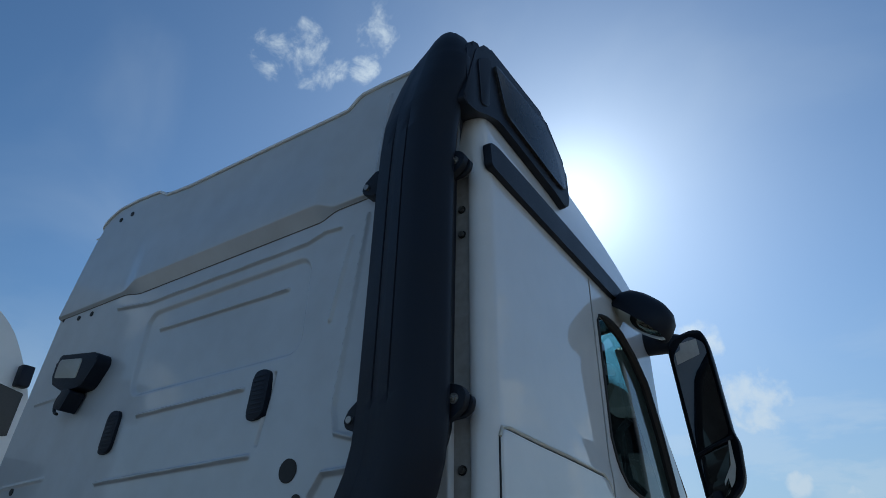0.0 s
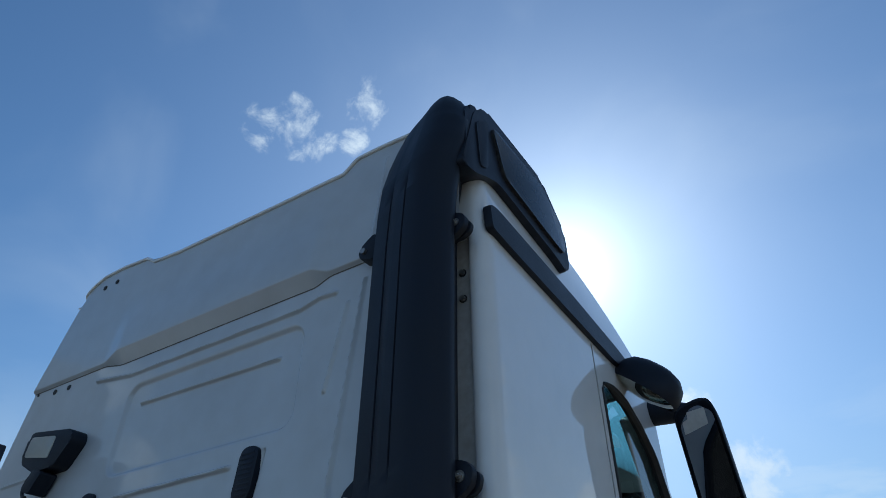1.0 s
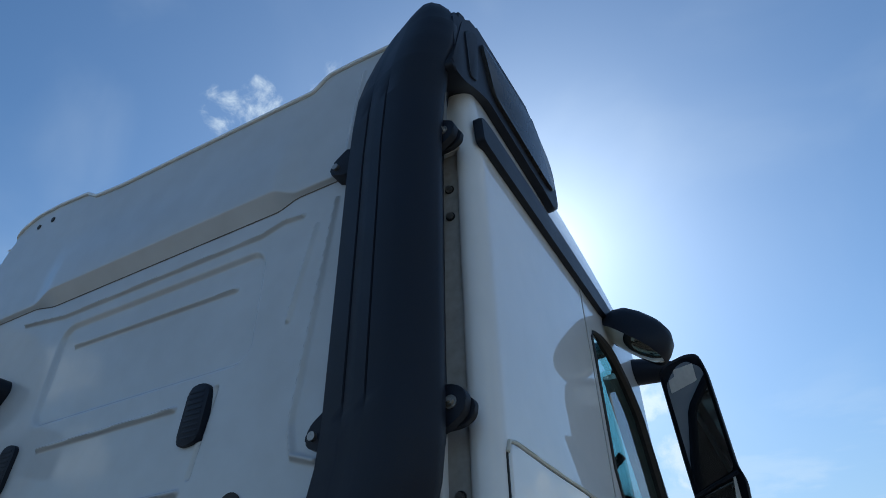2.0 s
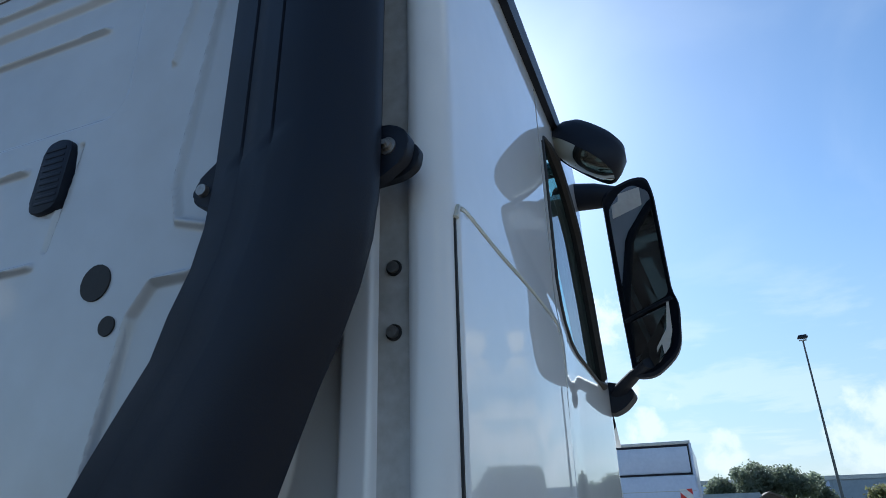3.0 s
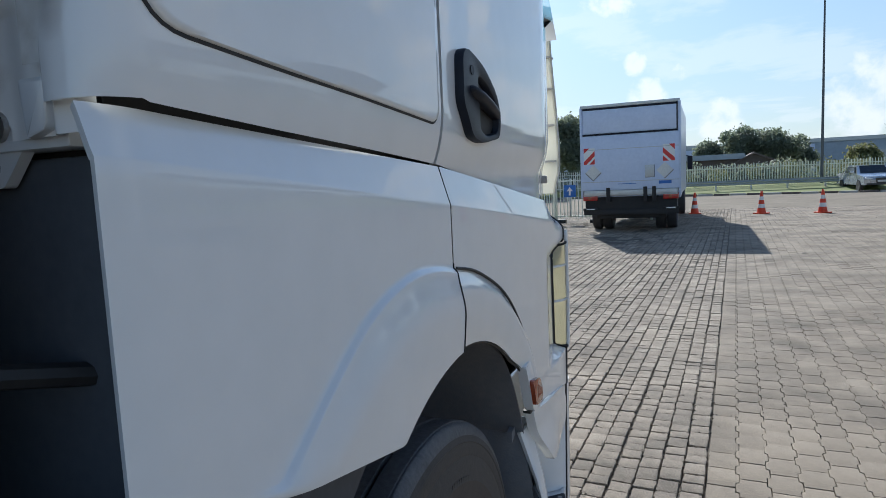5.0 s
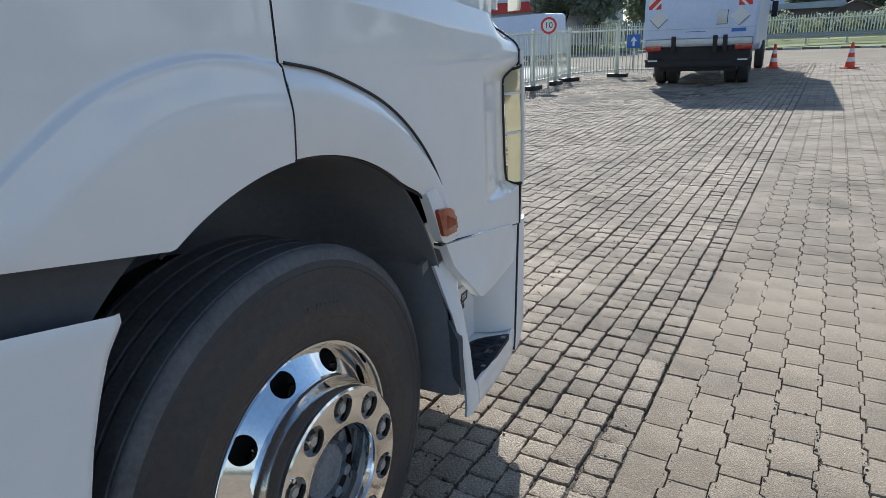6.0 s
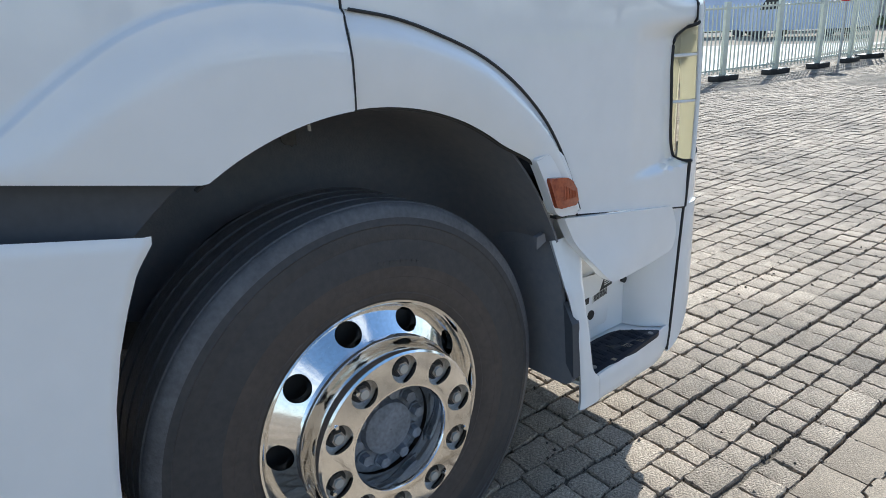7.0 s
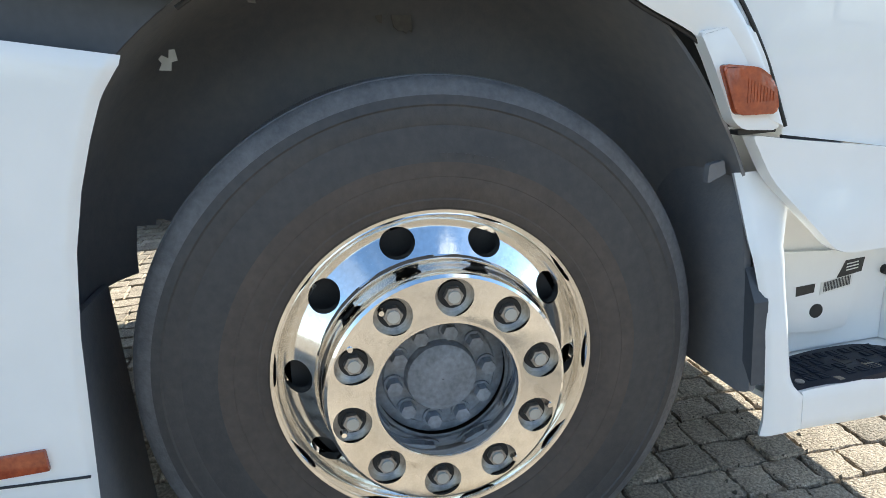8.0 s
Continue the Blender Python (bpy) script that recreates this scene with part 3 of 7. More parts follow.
def side_rear(u, v, sgn=1.0):
    y_lin = max(0.0, u)
    z0, z1 = bottom(y_lin), 2.995
    z = z0 + (z1 - z0) * v
    xs = side(max(y_lin, 0.03), z)
    if u >= 0.04:
        return (sgn * xs, u, z)
    if u <= -1:
        back = 1.082 - 0.045 * smooth_desc(1.80, 1.71, z)
        return (sgn * back, 0.004, z)
    # rounded corner
    q = (0.04 - u) / 1.04
    a = q * math.pi / 2
    if u > -0.7:
        a = (0.04 - u) / 0.74 * math.pi / 2
        r = 0.045
        return (sgn * (xs - r + r * math.cos(a)), 0.04 - r * math.sin(a) * 1.15, z)
    k = (-0.7 - u) / 0.3
    x0, x1 = xs - 0.045, 1.082 - 0.045 * smooth_desc(1.80, 1.71, z)
    return (sgn * (x0 + (x1 - x0) * k), -0.0118 + 0.004 * k, z)


corner_us = [-1.0, -0.9, -0.8] + span(-0.7, 0.04, 10) + span(0.06, 0.768, 40)
vs30 = span(0, 1, 130)
side_panel = part("side_panel", grid(lambda u, v: side_rear(u, v), corner_us, vs30, 0.0), WHITE, truck, angle=60)
part("side_panel", grid(lambda u, v: side_rear(u, v, -1.0), corner_us, vs30, 0.0), WHITE, truck, angle=60)
part("stain", grid(lambda u, v: tuple(Vector(side_rear(u, v)) + Vector((0.0006, -0.0012, 0))), span(-0.95, -0.45, 8), span(0.03, 0.125, 10)), STAIN, side_panel, "faint beige dirt streak")
# flange with bolts
for bz in (2.888, 2.806, 2.182, 2.090):
    b = part("bolt", cylinder((1.060, 0.03, bz), (1.060, -0.008, bz), 0.0092, 0.0080, 14), STEEL, truck, "dark steel body bolt")
    part("washer", cylinder((1.060, 0.01, bz), (1.060, -0.001, bz), 0.0118, 0.0115, 18), SEAL, b)
# Flange grey is lightened as well, to stand for light on the corner.
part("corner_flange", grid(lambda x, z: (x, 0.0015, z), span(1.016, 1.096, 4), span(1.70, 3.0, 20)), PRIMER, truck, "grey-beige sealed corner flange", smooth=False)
# storage flap with its seal
FLAP = rounded([(0.026, 1.733), (0.746, 1.684), (0.756, 2.10), (0.756, 2.270), (0.032, 2.277)], [0.062, 0.03, 0.06, 0.075, 0.03], 7)
FLAP = [tuple(Vector(p).lerp(Vector(q), k / n)) for p, q in zip(FLAP, FLAP[1:] + FLAP[:1]) for n in (max(1, round((Vector(q) - Vector(p)).length / 0.02)),) for k in range(n)]


def on_side(off):
    return lambda a, b, d: (side(a, b) + d + off, a, b)


def inset(pts, d):
    c = Vector((sum(p[0] for p in pts) / len(pts), sum(p[1] for p in pts) / len(pts)))
    n, out = len(pts), []
    for i in range(n):
        t = (Vector(pts[(i + 1) % n]) - Vector(pts[i - 1])).normalized()
        out.append(tuple(Vector(pts[i]) + Vector((-t.y, t.x)) * d))
    return out


def skin(pts, to3, depth, edge=0.0025):
    """A thin curved panel over an outline: fan rings from the rim to the middle."""
    bm = bmesh.new()
    c = Vector((sum(p[0] for p in pts) / len(pts), sum(p[1] for p in pts) / len(pts)))
    rings = []
    for k, d in ((1.0, -0.004), (1.0, depth - edge), (0.992, depth), (0.97, depth), (0.94, depth), (0.9, depth), (0.86, depth), (0.8, depth), (0.68, depth), (0.55, depth), (0.42, depth), (0.3, depth), (0.1, depth)):
        rings.append([bm.verts.new(to3(*(c + (Vector(p) - c) * k), d)) for p in pts])
    n = len(pts)
    for a, b in zip(rings, rings[1:]):
        for i in range(n):
            bm.faces.new((a[i], a[(i + 1) % n], b[(i + 1) % n], b[i]))
    bm.faces.new(rings[-1])
    return bm


part("flap_seal", skin(inset(FLAP, -0.004), on_side(0), 0.0015, 0.0005), SEAL, truck, "black gap round the locker flap", angle=60)
# Pale beige tube drawn along the top edge of the flap.
part("flap_rim", tube([(side(y, z) + 0.002, y, z) for y, z in [(0.029, 2.255), (0.040, 2.277), (0.07, 2.283)] + [(yy, 2.284 - 0.006 * yy) for yy in span(0.10, 0.68, 30)] + [(0.70, 2.274), (0.74, 2.252), (0.758, 2.21), (0.759, 2.13)]], 0.0045, 7), LENS, truck, "pale beige line along the top edge of the flap")
part("locker_flap", skin(FLAP, on_side(0), 0.0055, 0.004), WHITE, truck, "white side locker flap", angle=60)

# door with its window
WIN_B = ((0.82, 2.42), (0.86, 2.335), (0.93, 2.285), (1.05, 2.268), (1.40, 2.262), (1.56, 2.265))
WIN_T = ((0.82, 2.845), (0.85, 2.878), (0.92, 2.886), (1.06, 2.875), (1.20, 2.825), (1.33, 2.745), (1.45, 2.55), (1.56, 2.29))


def win_b(y):
    return lerp_pts([p[0] for p in WIN_B], [p[1] for p in WIN_B], y)


def win_t(y):
    return lerp_pts([p[0] for p in WIN_T], [p[1] for p in WIN_T], y)


def door_top(y):
    return 2.995 if y < 1.18 else 2.995 - 0.05 * smooth(1.18, 1.30, y) - max(0.0, y - 1.28) * 1.28


def door_bm(sgn):
    """Door skin in three bands of rows, with the window left open."""
    bm = bmesh.new()
    ys = span(0.782, 0.82, 2) + span(0.82, 1.56, 26)[1:] + span(1.56, 1.93, 14)[1:]
    columns = []
    for y in ys:
        low, top = bottom(y), max(2.12, door_top(y))
        w1 = min(win_t(min(max(y, 0.82), 1.56)), top - 0.03)
        w0 = min(win_b(min(max(y, 0.82), 1.56)), w1 - 0.02)
        zs = span(low, w0, 30) + span(w0, w1, 14)[1:] + span(w1, top, 8)[1:]
        columns.append([bm.verts.new((sgn * side(y, z), y, z)) for z in zs])
    for i in range(len(ys) - 1):
        for j in range(len(columns[0]) - 1):
            if 30 <= j < 44 and ys[i] > 0.8199 and ys[i + 1] < 1.5601:
                continue
            bm.faces.new((columns[i][j], columns[i + 1][j], columns[i + 1][j + 1], columns[i][j + 1]))
    bmesh.ops.recalc_face_normals(bm, faces=bm.faces[:])
    rim = bmesh.ops.extrude_edge_only(bm, edges=[e for e in bm.edges if len(e.link_faces) == 1])["geom"]
    for v in rim:
        if isinstance(v, bmesh.types.BMVert):
            v.co.x -= sgn * 0.014
    return bm


for sgn in (1, -1):
    door = part("door", door_bm(sgn), WHITE, truck, "white cab door with side window", angle=50)
    outline = [(y, win_b(y)) for y in span(0.82, 1.56, 26)] + [(y, win_t(y)) for y in span(1.56, 0.82, 30)]
    part("window_seal", tube([(sgn * (side(y, z) + 0.001), y, z) for y, z in outline], [0.006 if i < 22 else 0.006 + 0.012 * smooth(22, 27, i) * (1 - smooth(50, 56, i)) for i in range(len(outline))], 8, True, flat=1.0), SEAL, door, "black window seal")
    g = part("window_pane", grid(lambda y, v: (sgn * (side(y, win_b(y) + (win_t(y) - win_b(y)) * v) - 0.012), y, win_b(y) + (win_t(y) - win_b(y)) * v), span(0.825, 1.555, 12), span(0, 1, 8)), GLASS, door, "tinted side window")
    g.visible_shadow = False
# dark joint between side panel and door, and the drip line in the door
part("door_gap", grid(lambda a, z: (side(0.775, z) - 0.006 + 0.0 * a, 0.767 + 0.016 * a, z), (0, 1), span(1.612, 2.995, 24)), SEAL, truck, "dark door gap", smooth=False)

# door handle
HAND = rounded([(0.862, 1.842), (0.90, 1.858), (1.02, 1.838), (1.12, 1.782), (1.15, 1.735), (1.145, 1.672), (1.02, 1.655), (0.93, 1.668), (0.858, 1.735)], [0.02, 0.02, 0.06, 0.06, 0.04, 0.015, 0.04, 0.03, 0.02], 5)
RECESS = rounded([(0.975, 1.808), (1.04, 1.795), (1.105, 1.762), (1.133, 1.725), (1.128, 1.685), (1.04, 1.672), (0.985, 1.69)], [0.02, 0.04, 0.03, 0.03, 0.02, 0.03, 0.02], 5)


def reach(poly, q):
    """Distance from the recess's middle to an outline, in one direction."""
    best = 0.0
    for (a0, b0), (a1, b1) in zip(poly, poly[1:] + poly[:1]):
        ex, ey, px, py = a1 - a0, b1 - b0, a0 - 1.05, b0 - 1.74
        den = math.cos(q) * ey - math.sin(q) * ex
        if abs(den) > 1e-9:
            t, s = (px * ey - py * ex) / den, (px * math.sin(q) - py * math.cos(q)) / den
            if t > best and -1e-6 <= s <= 1 + 1e-6:
                best = t
    return best


def bezel(q, j):
    poly, k, d = ((HAND, 1.0, -0.004), (HAND, 1.0, 0.015), (HAND, 0.985, 0.020), (RECESS, 1.07, 0.020), (RECESS, 1.02, 0.018), (RECESS, 0.97, 0.002))[j]
    r = reach(poly, q) * k
    return on_side(0)(1.05 + r * math.cos(q), 1.74 + r * math.sin(q), d)


handle = part("door_handle", grid(bezel, [2 * math.pi * i / 90 for i in range(90)], list(range(6)), closed_u=True), PLASTIC, truck, "black recessed door handle", angle=45)
part("handle_recess", skin(RECESS, on_side(0), 0.003, 0.001), SEAL, handle, angle=60)
part("grip", tube([(side(y, z) + d, y, z) for y, z, d in ((0.918, 1.768, 0.010), (0.926, 1.767, 0.014), (0.97, 1.760, 0.018), (1.04, 1.746, 0.019), (1.10, 1.734, 0.016), (1.138, 1.726, 0.009))], [0.016, 0.021, 0.022, 0.020, 0.017, 0.013], 14, flat=0.62), PLASTIC, handle, angle=50)
part("grip_cap", tube([(side(y, z) + 0.013, y, z) for y, z in ((0.905, 1.770), (0.912, 1.769), (0.948, 1.764), (0.953, 1.763))], [0.012, 0.020, 0.021, 0.016], 14, flat=0.5), PLASTIC, handle, angle=50)
part("key_lock", cylinder((1.10, 0.925, 1.812), (side(0.925, 1.812) + 0.022, 0.925, 1.812), 0.011, n=18), PLASTIC, handle)

# roof sides, roof, dark side band
def roof_side(y, v, sgn=1.0):
    z0, z1 = 2.995, roof_z(y)
    if y > 1.18:
        z0 = min(z1 - 0.02, door_top(y))
    z = z0 + (z1 - z0) * v
    x = side(y, z)
    if sgn < 0:
        x = min(x, -rear_left(z) + 0.30 * max(0.0, y))
        z = min(z, 3.42 + 0.3 * max(0.0, y))
    return (sgn * x, y, z)


def roof_corner(u, v):
    """Roof side whose rear corner is rounded like the flank below it."""
    if u >= 0.04:
        return roof_side(u, v)
    x, _, z = roof_side(0.04, v)
    a = min(1.0, (0.04 - u) / 0.94) * math.pi / 2
    inward = max(0.0, -0.9 - u) / 0.7
    return (x - 0.045 + 0.045 * math.cos(a) - 0.09 * inward, 0.04 - 0.052 * math.sin(a), z)


for sgn in (1, -1):
    part("roof_side", grid(lambda u, v: roof_corner(u, v) if sgn > 0 else roof_side(u, v, sgn), (span(-1.6, -1.0, 4) + span(-0.9, 0.0, 12) if sgn > 0 else [-0.01, 0.0]) + span(0.04, 1.5, 30), span(0, 1, 24)), WHITE, truck, angle=60)
part("roof", grid(lambda x, y: (x * (0.90 + (side(y, roof_z(y)) - 0.90) * smooth(0.0, 0.5, y)) if x < 0 else x * side(y, roof_z(y)), y, (rear_top(x * 1.0) - 0.006) * (1 - smooth(-0.05, 0.5, y)) + roof_z(y) * smooth(-0.05, 0.5, y) + 0.05 * (1 - x * x) * smooth(0.2, 0.7, y)), span(-1, 1, 24), span(-0.07, 1.5, 24)), WHITE, truck, "white raised roof")

BAND = rounded([(-0.004, 3.092), (0.045, 3.108), (0.60, 3.112), (1.10, 3.10), (1.24, 3.078), (1.02, 3.012), (0.60, 3.006), (0.09, 3.003), (-0.002, 3.006)], [0.02, 0.03, 0.1, 0.1, 0.01, 0.05, 0.1, 0.05, 0.015], 4)
part("side_band", skin(BAND, on_side(0), 0.020, 0.008), PLASTIC, truck, "dark plastic trim band along the roof", angle=50)
part("band_strip", tube([(side(y, 3.115) + 0.004, y, 3.114 - 0.02 * smooth(0.9, 1.25, y)) for y in span(0.04, 1.2, 20)], 0.005, 6), PLASTIC_SMOOTH, truck)

# side deflector of the roof spoiler
DEFL = rounded([(-0.13, 3.165), (-0.06, 3.172), (0.02, 3.215), (0.09, 3.243), (0.50, 3.215), (0.595, 3.195), (0.625, 3.25), (0.62, 3.40), (0.45, 3.54), (0.02, 3.525), (-0.05, 3.44)], 0.03, 4)
defl = part("side_deflector", prism(DEFL, X_, 0.96, 1.145, 0.012), PLASTIC, truck, "black plastic roof side deflector", angle=40)
part("deflector_panel", prism(rounded([(0.05, 3.46), (0.12, 3.285), (0.50, 3.255), (0.575, 3.26), (0.575, 3.375), (0.42, 3.475)], 0.03, 4), X_, 1.13, 1.157, 0.006), PLASTIC_SMOOTH, defl)
part("deflector_panel", prism(rounded([(-0.045, 3.40), (-0.03, 3.22), (0.02, 3.245), (0.035, 3.47)], 0.02, 4), X_, 1.12, 1.150, 0.006), PLASTIC, defl)

# air intake duct
SECT = ((0.0, -0.02), (0.0, 0.40), (0.03, 0.53), (0.14, 0.61), (0.262, 0.685), (0.275, 0.655), (0.288, 0.695), (0.40, 0.765), (0.508, 0.83), (0.52, 0.80), (0.532, 0.84), (0.68, 0.89), (0.80, 0.86), (0.90, 0.74), (0.965, 0.57), (0.97, 0.45), (0.90, 0.25), (0.84, 0.10), (0.82, -0.02))
DUCT = ((1.74, 0.56, 0.95, 0.0, 0.9), (1.80, 0.565, 0.957, 0.0, 0.95), (1.87, 0.635, 0.972, 0.0, 1.0), (1.93, 0.67, 0.996, 0.0, 1.0), (2.0, 0.715, 1.024, 0.0, 1.0), (2.06, 0.755, 1.052, 0.0, 1.0), (2.12, 0.775, 1.076, 0.0, 1.0), (2.18, 0.803, 1.092, 0.0, 1.0), (2.24, 0.818, 1.099, 0.0, 1.0), (2.32, 0.825, 1.101, 0.0, 1.0), (2.6, 0.828, 1.103, 0.0, 1.0), (2.95, 0.832, 1.108, 0.0, 1.0), (3.10, 0.838, 1.118, 0.0, 1.0), (3.20, 0.848, 1.135, 0.0, 1.0), (3.28, 0.862, 1.148, 0.01, 1.0), (3.36, 0.884, 1.152, 0.02, 0.98), (3.43, 0.908, 1.140, 0.03, 0.95), (3.48, 0.938, 1.122, 0.04, 0.88), (3.512, 0.970, 1.104, 0.05, 0.8), (3.532, 1.0, 1.084, 0.06, 0.66), (3.540, 1.02, 1.068, 0.07, 0.5))


def duct_bm():
    bm = bmesh.new()
    zs = [s[0] for s in DUCT]
    levels = sorted(set(zs + span(1.74, 3.4, 50)))
    rows = []
    for z in levels:
        l, r, f, d = (lerp_pts(zs, [s[k] for s in DUCT], z) for k in (1, 2, 3, 4))
        groove = smooth(2.31, 2.33, z) * (1 - smooth(3.06, 3.2, z))
        row = []
        for i, (a, b) in enumerate(SECT):
            if i in (5, 9):
                b += (1 - groove) * 0.036
            if i >= 16:
                a -= (0.07, 0.17, 0.24)[i - 16] * (1 - smooth(2.06, 2.30, z))
            row.append(bm.verts.new((l + (r - l) * a, -0.028 + f - 0.172 * d * b, z)))
        rows.append(row)
    n = len(SECT)
    for a, b in zip(rows, rows[1:]):
        for i in range(n):
            bm.faces.new((a[i], a[(i + 1) % n], b[(i + 1) % n], b[i]))
    bm.faces.new(rows[-1])
    bm.faces.new(rows[0][::-1])
    return bm


duct = part("air_intake", duct_bm(), PLASTIC, truck, "tall black plastic air intake duct", angle=45)
part("intake_head", prism(rounded([(-0.10, 3.19), (0.10, 3.26), (0.10, 3.46), (0.0, 3.498), (-0.10, 3.44)], 0.04, 4), X_, 0.98, 1.142, 0.02), PLASTIC, duct, angle=40)
bell = []
for i in range(34):
    z = 1.755 - 0.014 * i
    bell.append((z, 0.112 + (0.004 if i % 2 else -0.002)))
part("bellows", grid(lambda q, k: (0.752 + bell[k][1] * 1.62 * math.cos(q), -0.105 + bell[k][1] * 0.85 * math.sin(q), bell[k][0]), [2 * math.pi * i / 40 for i in range(40)], list(range(34)), closed_u=True), SEAL, duct, "black rubber bellows", angle=80)
for bx, by, bz in ((1.104, -0.098, 2.982), (1.100, -0.091, 2.318)):
    br = part("bracket", prism(rounded([(bx - 0.055, bz - 0.052), (bx - 0.018, bz - 0.047), (bx + 0.020, bz - 0.022), (bx + 0.026, bz + 0.010), (bx + 0.010, bz + 0.031), (bx - 0.055, bz + 0.040)], [0.006, 0.016, 0.012, 0.010, 0.014, 0.006], 4), Y_, by + 0.020, by, 0.004), PLASTIC, duct, "black duct bracket", angle=40)
    part("mount", prism(rounded([(bx - 0.055, bz - 0.040), (bx + 0.005, bz - 0.036), (bx + 0.026, bz - 0.024), (bx + 0.031, bz + 0.002), (bx + 0.018, bz + 0.016), (bx - 0.055, bz + 0.024)], 0.010, 4), Y_, by + 0.038, by + 0.024, 0.003), PLASTIC, br, angle=40)
    part("washer", cylinder((bx - 0.006, by + 0.002, bz), (bx - 0.006, by - 0.002, bz), 0.0125, n=20), STEEL, br)
    nut = part("bolt", cylinder((bx - 0.006, by, bz), (bx - 0.006, by - 0.007, bz), 0.0085, 0.0080, 6), STEEL, br, "zinc bolt")
    part("stud", cylinder((bx - 0.006, by - 0.006, bz), (bx - 0.006, by - 0.013, bz), 0.0042, 0.004, 10), STEEL, nut)
for bx, by, bz in ((0.813, -0.112, 2.306), (0.795, -0.105, 3.005)):
    br = part("bracket", prism(rounded([(bx - 0.022, bz - 0.020), (bx + 0.035, bz - 0.040), (bx + 0.035, bz + 0.055), (bx + 0.005, bz + 0.035), (bx - 0.022, bz + 0.012)], 0.012, 4), Y_, -0.06, by, 0.005), PLASTIC, duct, "black duct bracket", angle=40)
    part("bolt", cylinder((bx - 0.002, by + 0.005, bz - 0.003), (bx - 0.002, by - 0.008, bz - 0.003), 0.010, 0.009, 12), STEEL, br, "zinc bolt")

# cab floor rail with its bracket plate
part("floor_rail", box((-1.03, 0.03, 1.622), (1.032, 0.075, 1.655), 0.006), WHITE_REAR, truck)
plate = part("mount_plate", prism(rounded([(0.80, 1.634), (0.838, 1.586), (0.915, 1.584), (0.962, 1.634)], 0.006, 3), Y_, 0.05, 0.036, 0.002), WHITE_REAR, truck)
part("hole", cylinder((0.897, 0.045, 1.608), (0.897, 0.0345, 1.608), 0.016, n=18), SEAL, plate)
part("hole", cylinder((0.846, 0.045, 1.607), (0.846, 0.0345, 1.607), 0.008, n=14), SEAL, plate)
part("corner_foot", prism(rounded([(0.994, 1.690), (1.034, 1.690), (1.030, 1.640), (1.000, 1.630)], 0.006, 3), Y_, 0.05, 0.008, 0.004), WHITE_REAR, truck)
part("cab_floor", box((-1.02, 0.08, 1.50), (1.02, 1.95, 1.672)), DARK, truck)
# Black strip added to darken the gap and hide the view through.
part("sill_strip", grid(lambda y, k: (1.035 - 0.03 * smooth(1.6, 1.95, y), y, bottom(y) + 0.03 - 0.10 * k), span(0.07, 1.95, 20), (0, 1), 0.01), SEAL, truck, "black strip added for the shaded gap under the cab")

# cabin lining
cabin = part("cabin_lining", box((-1.0, 0.075, 1.68), (1.06, 0.10, 3.36)), CABIN, truck, "dark grey cabin lining")
for sgn in (1, -1):
    part("side_lining", grid(lambda y, z: (sgn * (side(y, z) - 0.03), y, z), span(0.08, 0.80, 6), span(1.68, 3.3, 12)), CABIN, cabin)
    part("door_lining", grid(lambda y, z: (sgn * (side(y, z) - 0.04), y, z), span(0.80, 1.85, 8), span(1.6, 2.24, 6)), CABIN, cabin)
part("headliner", grid(lambda x, y: (x * 0.94, y, roof_z(y) - 0.07), span(-1, 1, 4), span(0.05, 1.45, 8)), CABIN, cabin)
part("sun_visor", box((0.30, 1.22, 2.74), (1.00, 1.26, 2.93), 0.015), CABIN, cabin)
part("sun_visor", box((-1.00, 1.22, 2.74), (-0.30, 1.26, 2.93), 0.015), CABIN, cabin)
part("grab_handle", tube([(1.03, 1.36, 2.62), (0.98, 1.37, 2.58), (0.97, 1.44, 2.40), (1.02, 1.47, 2.34)], 0.018, 8), CABIN, cabin)
part("steering_wheel", tube([(-0.55 + 0.22 * math.cos(q), 1.46 - 0.10 * math.sin(q), 2.20 + 0.19 * math.sin(q)) for q in span(0, 2 * math.pi * 23 / 24, 23)], 0.016, 8, True), CABIN, cabin)
part("floor_mat", box((-1.05, 0.05, 1.635), (1.05, 1.95, 1.65)), CABIN, cabin)
part("dashboard", box((-1.0, 1.55, 1.65), (1.0, 1.95, 2.18), 0.06), CABIN, cabin)
for sx in (0.55, -0.55):
    s = part("cab_seat", box((sx - 0.25, 0.75, 1.9), (sx + 0.25, 1.2, 2.05), 0.05), CABIN, cabin)
    part("cab_seat_back", box((sx - 0.24, 0.68, 2.0), (sx + 0.24, 0.82, 2.72), 0.06), CABIN, cabin)

# front of the cab and windscreen
def nose(k, z):
    """Half plan of the front, from the corner to the middle."""
    y0 = 1.93
    x0 = side(y0, z)
    a = k * math.pi / 2
    return (x0 * math.cos(a) ** 0.6 if k < 1 else 0.0, y0 + 0.30 * math.sin(a) ** 0.8, z)


for sgn in (1, -1):
    part("front_panel", grid(lambda k, z: (sgn * nose(k, z)[0], nose(k, z)[1], z), span(0, 1, 18), span(1.50, 2.12, 12)), WHITE, truck, angle=60)
    part("a_pillar", tube([(sgn * (side(y, door_top(y)) - 0.055), y + 0.01, door_top(y) - 0.01) for y in span(1.3, 1.93, 14)], 0.045, 10), WHITE, truck)
shield = part("windscreen", grid(lambda x, v: (x * (1.06 + 0.03 * (1 - v)), 1.38 + 0.72 * (1 - v) + 0.10 * (1 - x * x), 2.10 + 1.0 * v), span(-1, 1, 16), span(0, 1, 10)), GLASS, truck, "tinted windscreen")
shield.visible_shadow = False
